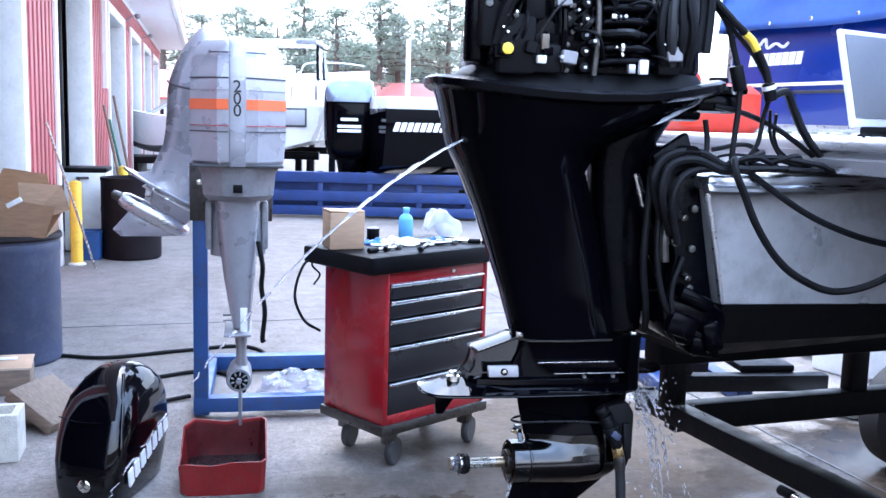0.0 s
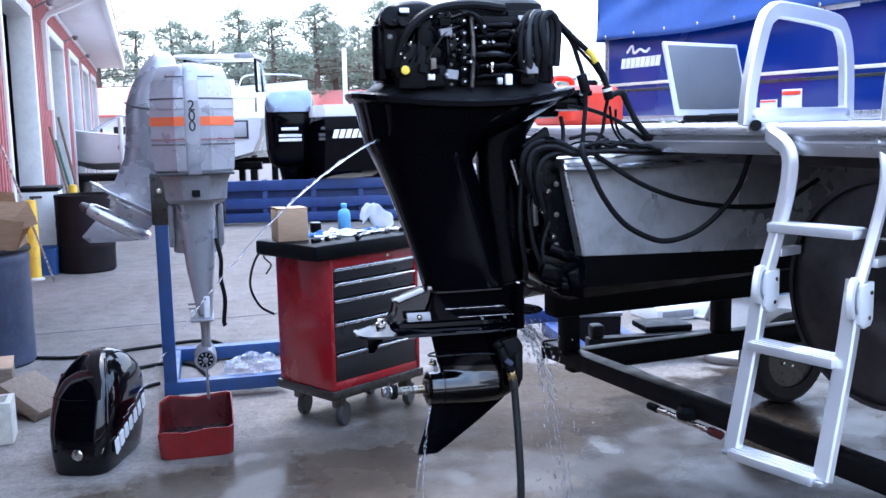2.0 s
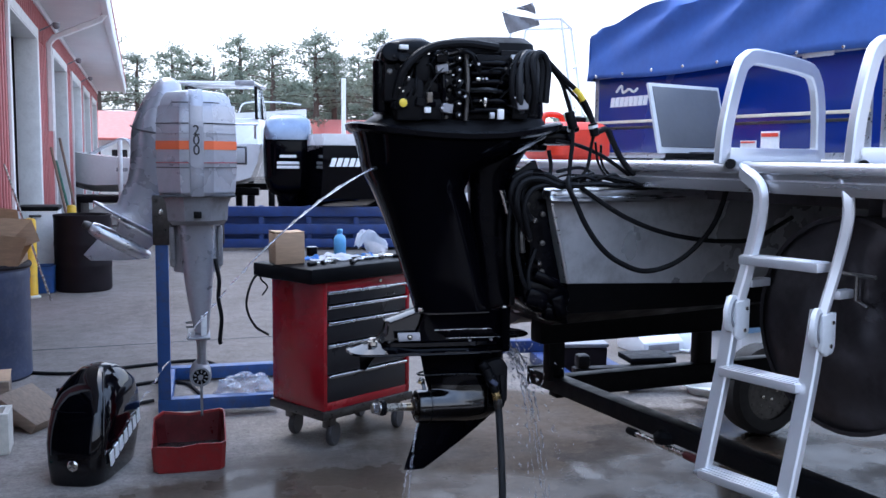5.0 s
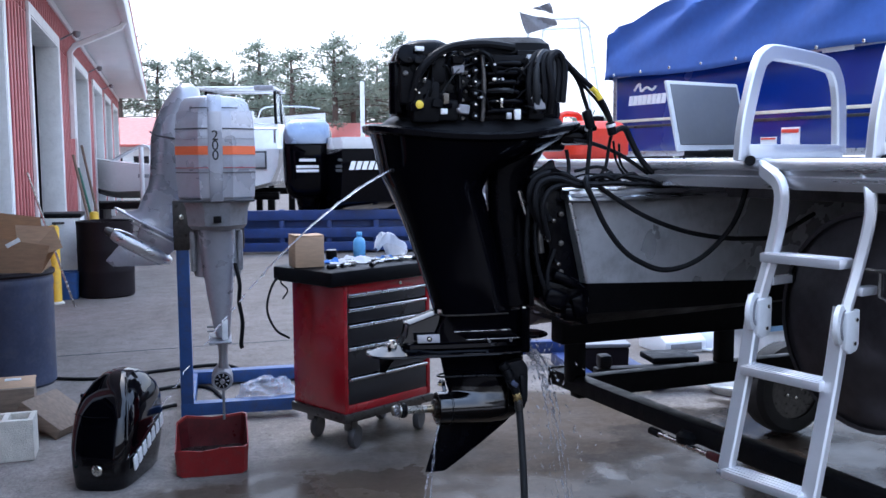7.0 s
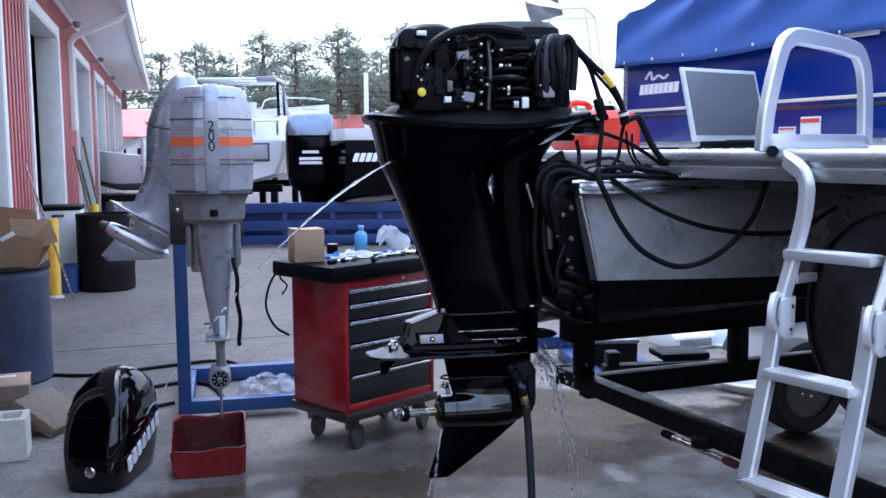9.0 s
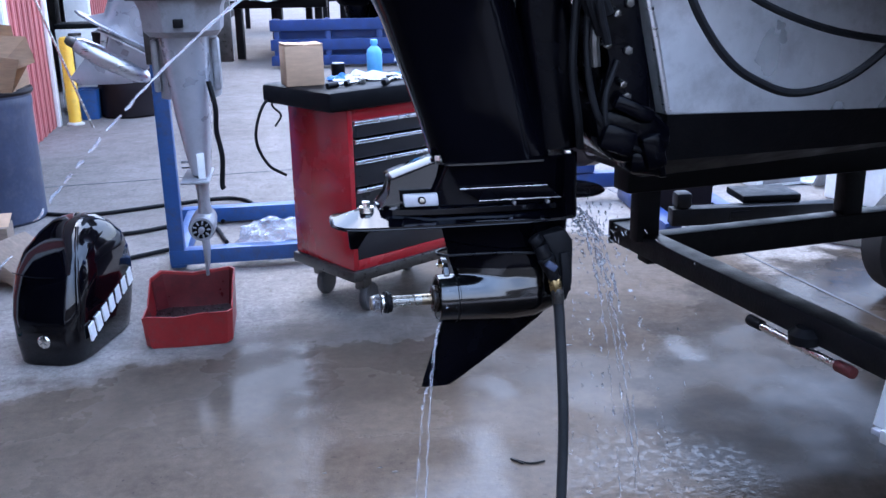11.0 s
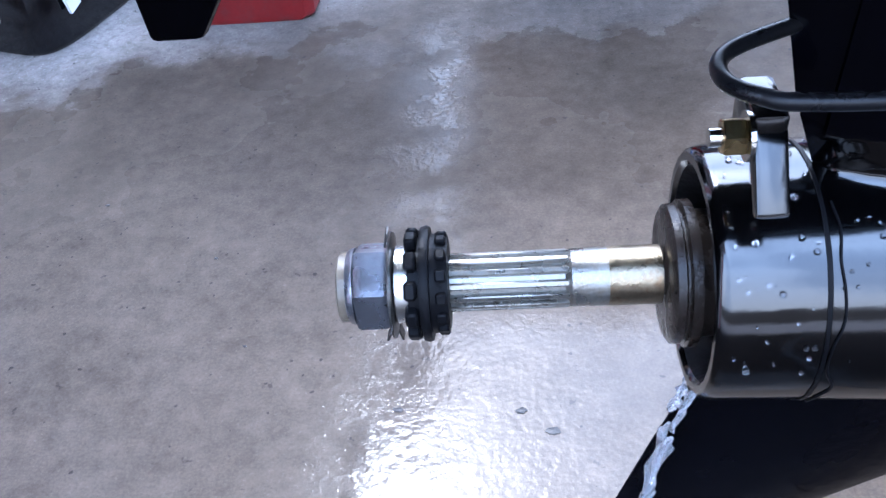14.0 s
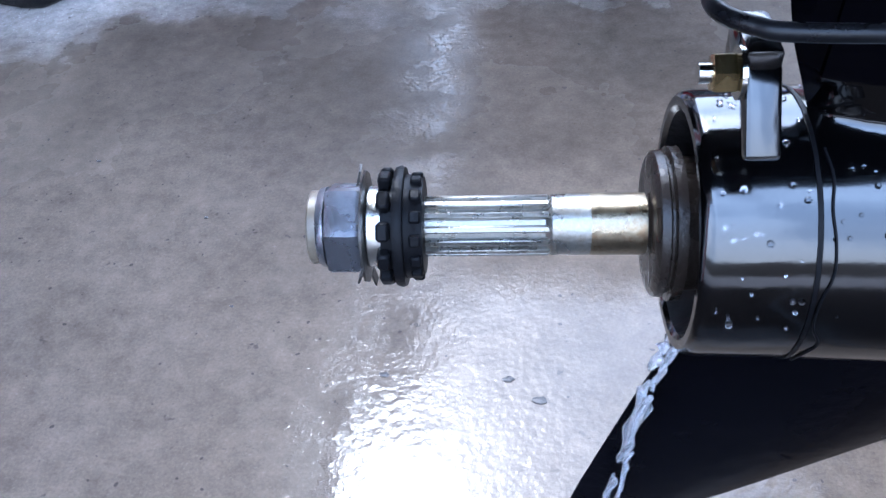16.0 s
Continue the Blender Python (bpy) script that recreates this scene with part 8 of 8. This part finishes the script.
part("oil_residue", loft(B(), [tub_ring(0.96, 0.014, 0.014), tub_ring(0.985, 0.055, 0.060)]), M_OIL, tub, "dark oily residue")

# ---- clear plastic bag on the stand's base ----
r = random.Random(17)
bm = B()
bmesh.ops.create_icosphere(bm, subdivisions=4, radius=1)
for v in bm.verts:
    n_ = noise.noise(v.co * 2.3) * 0.35 + noise.noise(v.co * 6) * 0.16
    v.co *= 1 + n_
    v.co.x *= 0.19
    v.co.y *= 0.12
    v.co.z = max(-0.1, v.co.z * 0.11)
bm.transform(pose(0.29, 5.08, 0.104, 0, 6, 15))
lone("plastic_bag", bm, M_PLASTIC_FILM, "crumpled clear plastic bag on the concrete", "plastic bag", smooth=25)

# ---- hoses on the floor ----
lone("air_hose", tube(B(), [(-1.25, 6.35, 0.014), (-0.9, 6.25, 0.014), (-0.45, 6.4, 0.014), (-0.05, 6.5, 0.014), (0.12, 6.25, 0.014), (-0.05, 5.85, 0.02)], 0.013, n=10), M_RUBBER, "black hose trailing across the concrete", "hose")
lone("air_hose", tube(B(), [(-0.95, 5.75, 0.014), (-0.6, 5.72, 0.014), (-0.3, 5.85, 0.014), (-0.1, 5.75, 0.014), (0.0, 5.4, 0.014)], 0.013, n=10), M_RUBBER, "black hose lying by the stand", "hose")
lone("air_hose", tube(B(), [(-0.75, 5.05, 0.014), (-0.5, 5.2, 0.014), (-0.3, 5.3, 0.02)], 0.013, n=8), M_RUBBER, "short black hose end near the cowl", "hose")
lone("green_hose", tube(B(), [(-2.2, 3.95, 0.012), (-1.6, 4.12, 0.012), (-1.22, 4.08, 0.012), (-1.10, 3.95, 0.012), (-1.13, 3.78, 0.012), (-1.35, 3.60, 0.012), (-2.2, 3.4, 0.012)], 0.011, n=10), M_GREEN_HOSE, "green garden hose loop on the concrete", "hose")

# ---- drums, bollards and clutter by the workshop door ----
def drum(name, label, material, loc, rad, h, ribs=(0.33, 0.66)):
    d = thing(name, label, "drum", loc)
    prof = [(0.001, 0), (rad * 0.93, 0), (rad * 0.98, 0.02)]
    for q in ribs:
        prof += [(rad * 0.985, h * q - 0.04), (rad, h * q - 0.015), (rad, h * q + 0.015), (rad * 0.985, h * q + 0.04)]
    prof += [(rad * 0.985, h - 0.05), (rad, h - 0.03), (rad, h), (rad * 0.94, h), (rad * 0.93, h - 0.03), (rad * 0.93, 0.4), (0.001, 0.4)]
    part("shell", lathe(B(), prof, 40), material, d)
    return d


bd_ = drum("blue_black_drum", "tall blue-black plastic drum used as a bin", M_DRUM, (-1.50, 6.31, 0), 0.315, 0.83, (0.9,))
part("rim", lathe(B(), [(0.29, 0.80), (0.322, 0.80), (0.328, 0.815), (0.322, 0.835), (0.29, 0.835)], 40), M_DRUM_BLACK, bd_, "dark rim")
drum("black_drum", "black plastic drum near the yellow bollards", M_DRUM_BLACK, (-1.335, 10.86, 0), 0.325, 0.90, (0.34, 0.62))

co = thing("crushed_carton", "large torn cardboard carton stuffed into the drum", "box", (-1.46, 6.28, 0.80))
for pts in (
        ((-0.30, -0.18, 0.03), (0.24, -0.22, 0.03), (0.30, -0.20, 0.22), (0.05, -0.18, 0.26), (-0.16, -0.16, 0.32)),
        ((0.10, -0.20, 0.10), (0.38, -0.16, 0.20), (0.30, 0.02, 0.34), (0.05, -0.04, 0.36)),
        ((-0.28, 0.18, 0.03), (0.22, 0.2, 0.03), (0.18, 0.18, 0.40), (-0.08, 0.14, 0.44)),
        ((-0.30, -0.2, 0.03), (-0.26, 0.2, 0.03), (-0.12, 0.16, 0.42), (-0.18, -0.12, 0.32)),
        ((0.24, -0.2, 0.03), (0.24, 0.2, 0.03), (0.22, 0.2, 0.34), (0.36, -0.1, 0.24))):
    bm = B()
    bm.faces.new([bm.verts.new(p) for p in pts])
    bmesh.ops.solidify(bm, geom=bm.faces[:], thickness=0.007)
    part("flap", bm, M_CARD, co, smooth=0)
part("tape_strip", box(B(), (0.06, -0.19, 0.245), (0.10, 0.01, 0.03), 0.001, pose(0, 0, 0, 0, -28, 0)), M_STICKER, co, "white tape strip")

for loc in ((-1.82, 10.30, 0), (-1.74, 13.2, 0)):
    bo = thing("bollard", "yellow steel bollard guarding the door jamb", "bollard", loc, group="bollards by the doors")
    part("pipe", lathe(B(), [(0.065, 0), (0.062, 0.01), (0.062, 0.86), (0.05, 0.885), (0.001, 0.895)], 20), M_YELLOW, bo)
    part("base_collar", lathe(B(), [(0.09, 0), (0.09, 0.012), (0.066, 0.03), (0.062, 0.03)], 20, cap=False), M_BLOCK, bo)
wc = thing("white_cabinet", "white chest freezer used as a workshop cabinet", "cabinet", (-1.90, 11.50, 0), 3)
part("body", box(B(), (0, 0, 0.47), (0.46, 0.55, 0.90), 0.015), M_WHITE, wc)
part("lid", box(B(), (0, 0, 0.945), (0.48, 0.57, 0.05), 0.012), M_BLACK_MATT, wc, "dark lid")
bm = B()
tube(bm, [(-0.06, -0.29, 0.86), (-0.06, -0.33, 0.84), (-0.06, -0.33, 0.3)], 0.012, smooth=False, seg=8)
box(bm, (-0.02, -0.32, 0.86), (0.14, 0.03, 0.03), 0.006)
part("pipe_tap", bm, M_DARKSTEEL, wc, "dark tap and riser pipe")
bb = thing("blue_bin", "low blue plastic bin on the concrete", "bin", (-1.74, 10.72, 0), 4)
bm = B()
loft(bm, [oval(-0.10, 0.10, -0.11, 0.11, 0, 5), oval(-0.115, 0.115, -0.13, 0.13, 0.31, 5), oval(-0.12, 0.12, -0.14, 0.14, 0.32, 5), oval(-0.105, 0.105, -0.115, 0.115, 0.32, 5), oval(-0.09, 0.09, -0.10, 0.10, 0.02, 5)])
part("shell", bm, M_BLUE_STEEL, bb)
for i, (x, y, h, ln) in enumerate(((-2.12, 13.9, 1.7, 0.25), (-2.1, 14.2, 1.5, 0.3), (-2.08, 14.6, 1.85, 0.2))):
    lp = thing("leaning_pole", "pole leaning against the red wall", "pole", (x, y, 0), group="poles against the wall")
    part("pole", tube(B(), [(0.35, 0, 0.02), (0.0, ln, h)], 0.02, smooth=False, seg=8), M_GREEN_HOSE if i == 1 else M_WOOD, lp)
lp = thing("leaning_rod", "thin steel rod leaning against the door jamb", "rod", (-1.85, 9.4, 0))
part("rod", tube(B(), [(0.28, 0.5, 0.02), (-0.05, 0, 1.5)], 0.012, smooth=False, seg=8), M_STEEL, lp)

# timber, block, spray bottle, orange bucket
tm = thing("timber_beam", "weathered timber beam lying on the concrete", "timber", (-1.62, 4.62, 0), 8)
part("beam", box(B(), (0, 0, 0.075), (0.95, 0.30, 0.15), 0.008), M_WOOD, tm)
tm2 = thing("timber_plank", "grey plank end propped on the timber", "timber", (-0.98, 4.95, 0.0), -25)
part("plank", box(B(), (0, 0, 0.105), (0.30, 0.34, 0.07), 0.006, pose(0, 0, 0, 0, 32, 0)), M_WOOD, tm2)
part("under_block", box(B(), (-0.03, 0.04, 0.045), (0.16, 0.2, 0.09), 0.006), M_WOOD, tm2)
sc = thing("small_carton", "small open brown carton with a lifted flap beside the drum", "box", (-1.34, 5.56, 0.0), 6)
part("carton", box(B(), (0, 0, 0.075), (0.27, 0.20, 0.15), 0.004), M_WOOD, sc, "dark brown carton sides")
part("flap", box(B(), (0, 0.02, 0.168), (0.275, 0.17, 0.006), 0.001, pose(0, 0, 0, 14, 0, 0)), M_CARD, sc)
part("label", box(B(), (0, 0.05, 0.182), (0.10, 0.03, 0.003), 0.0005, pose(0, 0, 0, 14, 0, 0)), M_STICKER, sc, "white paper label")
cb_ = thing("concrete_block", "pale hollow concrete block on the floor", "concrete block", (-1.155, 4.47, 0), 4)
bm = B()
H_, LX, LYy, W_ = 0.225, 0.295, 0.20, 0.032
xs_ = [-LX / 2, -LX / 2 + W_, -W_ / 2, W_ / 2, LX / 2 - W_, LX / 2]
ys_ = [-LYy / 2, -LYy / 2 + W_, LYy / 2 - W_, LYy / 2]
vs_ = [[bm.verts.new((x, y, 0)) for y in ys_] for x in xs_]
for i in range(5):
    for j in range(3):
        if j != 1 or i in (0, 2, 4):
            bm.faces.new((vs_[i][j], vs_[i + 1][j], vs_[i + 1][j + 1], vs_[i][j + 1]))
for v in [v for v in bm.verts if not v.link_faces]:
    bm.verts.remove(v)
r_ = bmesh.ops.extrude_face_region(bm, geom=bm.faces[:])
bmesh.ops.translate(bm, vec=(0, 0, H_), verts=[v for v in r_["geom"] if isinstance(v, bmesh.types.BMVert)])
bmesh.ops.recalc_face_normals(bm, faces=bm.faces[:])
bmesh.ops.bevel(bm, geom=[e for e in bm.edges if len(e.link_faces) == 2 and e.calc_face_angle(0) > 1], offset=0.003, segments=1, affect="EDGES")
part("block", bm, M_BLOCK, cb_, smooth=0)
spb = thing("spray_bottle", "white trigger spray bottle on the timber", "spray bottle", (-1.375, 4.66, 0.15), 40)
part("bottle", lathe(B(), [(0.001, 0), (0.042, 0), (0.046, 0.008), (0.046, 0.12), (0.038, 0.16), (0.018, 0.205), (0.016, 0.22)], 24), M_STICKER, spb)
bm = cyl(B(), (0, 0, 0.218), (0, 0, 0.245), 0.02, seg=16)
slab(bm, [(-0.045, 0.245), (0.055, 0.262), (0.055, 0.282), (0.02, 0.30), (-0.04, 0.29)], 0.032, None, 0.006)
slab(bm, [(0.02, 0.25), (0.045, 0.20), (0.035, 0.198), (0.005, 0.25)], 0.014, None, 0.003)
part("trigger_head", bm, M_STICKER, spb)
ob_ = thing("orange_bucket", "bright orange plastic bucket with tools", "bucket", (-1.475, 4.50, 0.15))
part("shell", lathe(B(), [(0.13, 0), (0.132, 0.006), (0.150, 0.33), (0.160, 0.335), (0.160, 0.35), (0.152, 0.35), (0.146, 0.345), (0.128, 0.02), (0.001, 0.012)], 36), M_ORANGE, ob_)
part("label", lathe(B(), [(0.1515, 0.22), (0.1525, 0.24)], 36, cap=False), M_ORANGE, ob_)
part("bail", tube(B(), [(-0.16, 0, 0.30), (-0.15, -0.10, 0.24), (0, -0.17, 0.20), (0.15, -0.10, 0.24), (0.16, 0, 0.30)], 0.004, seg=6), M_STEEL, ob_, "wire bail")
og = thing("orange_sprayer", "orange hand sprayer frame leaning by the drum", "sprayer", (-1.62, 5.35, 0), 20)
bm = B()
tube(bm, [(-0.10, 0, 0.02), (-0.10, 0, 0.70), (-0.02, 0, 0.80), (0.05, 0, 0.72), (0.06, 0, 0.60), (0.16, 0, 0.60), (0.16, 0, 0.54)], 0.022, seg=8)
part("handle", bm, M_ORANGE, og)
part("shaft", tube(B(), [(0.06, 0, 0.6), (0.08, 0, 0.03)], 0.016, smooth=False, seg=8), M_STEEL, og)


# ---- flat dark flecks on the wet slab: wet spots and a leaf scrap ----
_r = random.Random(44)
for x, y, s in ((0.452, 2.729, 0.014), (0.625, 2.728, 0.016), (0.669, 2.696, 0.018), (0.543, 2.312, 0.016), (0.062, 2.497, 0.010), (0.079, 2.377, 0.013), (1.484, 3.563, 0.024), (0.10, 3.05, 0.008), (-0.15, 3.2, 0.009), (0.20, 2.85, 0.007)):
    bm = B()
    a0 = _r.uniform(0, 6.28)
    ring = [(s * _r.uniform(0.35, 0.75) * math.cos(a0 + k * 0.785), s * _r.uniform(0.2, 0.5) * math.sin(a0 + k * 0.785)) for k in range(8)]
    loft(bm, [[Vector((x + u, y + v, 0.0005)) for u, v in ring], [Vector((x + u, y + v, 0.0012)) for u, v in ring], [Vector((x + u * 0.6, y + v * 0.6, 0.0018)) for u, v in ring]])
    lone("dark_fleck", bm, M_WET_FLECK, "flat dark fleck on the wet slab", "leaf", group="leaf scraps on the slab")


# ---- running water ----
def telltale():
    """The cooling-water jet: nearly whole at first, then torn into blobs as it falls."""
    r = random.Random(2)
    o, v = Vector((0.565, 2.088, 1.577)), Vector((-2.75, -1.2, -1.2))
    bm = B()
    t = 0.0
    while t < 0.30:
        n = r.uniform(0.010, 0.022) * (1.0 if t < 0.15 else 0.5)
        pts = []
        for k in range(4):
            q = t + n * k / 3
            pts.append(o + v * q + Vector((0, 0, -4.9 * q * q)) + Vector((r.gauss(0, 1), r.gauss(0, 1), r.gauss(0, 1))) * 0.010 * q)
        w = r.uniform(0.7, 1.25) * (0.0038 if t < 0.16 else 0.0038 - 0.018 * (t - 0.16))
        if r.random() > 2.2 * (t - 0.12):
            tube(bm, pts, w, seg=6, smooth=False, radii=[w * 0.7, w, w * 0.9, w * 0.5])
        t += n * (0.9 if t < 0.15 else 1.4)
    return lone("telltale_stream", bm, M_WATER, "jet of cooling water arcing from the engine", "water", kind="stuff", smooth=80)


telltale()


def drip():
    """Water breaking off the bearing carrier and the skeg's tail in uneven spindles."""
    r = random.Random(8)
    bm = B()
    for x0, y0, z0, w0 in ((0.751, 2.215, 0.675, 0.0034), (0.750, 2.228, 0.670, 0.0030), (0.749, 2.222, 0.668, 0.0032), (0.752, 2.220, 0.672, 0.0022), (0.718, 2.237, 0.497, 0.0046), (0.722, 2.24, 0.497, 0.0030)):
        t = 0.0
        while True:
            t += r.uniform(0.006, 0.02)
            n = r.uniform(0.010, 0.035)
            pts = []
            for k in range(4):
                q = t + n * k / 3
                pts.append(Vector((x0 - 0.16 * q, y0, z0 - 0.25 * q - 4.9 * q * q)) + Vector((r.gauss(0, 0.0012), r.gauss(0, 0.0012), 0)))
            t += n * 0.8
            if pts[-1].z < 0.004:
                break
            w = w0 * r.uniform(0.5, 1.2) * max(0.3, 1 - 1.6 * t)
            tube(bm, pts, w, seg=6, smooth=False, radii=[w * 0.5, w, w * 0.8, w * 0.3])
    return lone("gearcase_drip", bm, M_WATER, "water dribbling from the bearing carrier past the skeg", "water", kind="stuff", smooth=80)


drip()


def cascade():
    """Broken water thrown off the gearcase: spindles along ballistic paths, thickest in one main stream."""
    r = random.Random(31)
    bm = B()
    jets = [(0.62, 0.42, 1.0)] * 4 + [(0.45, 0.32, 1.0)] + [(0.30, 0.2, 0.8)] * 3 + [(0.85, 0.5, 0.7)] * 3 + [(0.12, 0.1, 0.6)] * 2
    for vx, vy, size in jets:
        spread = 0.25 if size == 1.0 else 1.0
        vx, vy, vz = vx + r.gauss(0, 0.06) * spread, vy + r.gauss(0, 0.08) * spread, -0.1 + r.uniform(-0.25, 0.22) * spread
        o = Vector((1.085 + r.uniform(0, 0.02), 2.24 + r.uniform(-0.03, 0.07), 0.925 - r.uniform(0, 0.03)))
        t = 0.0
        while True:
            main = size == 1.0
            t += r.uniform(0.003, 0.022) * (0.5 + 2.5 * t) * (0.9 if main else 2.0)
            span_ = r.uniform(0.006, 0.024) if main else r.uniform(0.002, 0.009)
            w = r.uniform(0.0012, 0.0042) * size * (1.35 - t)
            pts = []
            for k in range(4):
                q = t + span_ * k / 3
                pts.append(o + Vector((vx * q, vy * q, vz * q - 4.9 * q * q)) + Vector((r.gauss(0, 0.0022), r.gauss(0, 0.0022), 0)))
            if pts[-1].z < 0.005:
                break
            tube(bm, pts, w, seg=5, smooth=False, radii=[w * 0.35, w, w * 0.8, w * 0.25])
    # torn sheet close to the plate, and the splash where it lands
    for c, sd, n, big in (((1.14, 2.28, 0.90), (0.04, 0.04, 0.022), 60, 0.0035), ((1.21, 2.32, 0.80), (0.05, 0.04, 0.05), 40, 0.0025), ((1.36, 2.45, 0.03), (0.12, 0.12, 0.02), 70, 0.0025), ((1.28, 2.36, 0.45), (0.09, 0.07, 0.18), 22, 0.0025)):
        for _ in range(n):
            p = Vector(c) + Vector((r.gauss(0, sd[0]), r.gauss(0, sd[1]), r.gauss(0, sd[2])))
            if p.z < 0.006:
                continue
            d = Vector((r.gauss(0.5, 0.4), r.gauss(0.3, 0.3), r.gauss(-0.8, 0.5))).normalized() * r.uniform(0.002, 0.012)
            w = r.uniform(0.0008, big)
            tube(bm, [p - d, p - d * 0.3, p + d * 0.4, p + d], w, seg=5, smooth=False, radii=[w * 0.3, w, w * 0.7, w * 0.2])
    return lone("water_cascade", bm, M_WATER, "broken water cascading from the gearcase to the floor", "water", kind="stuff", smooth=80)


cascade()
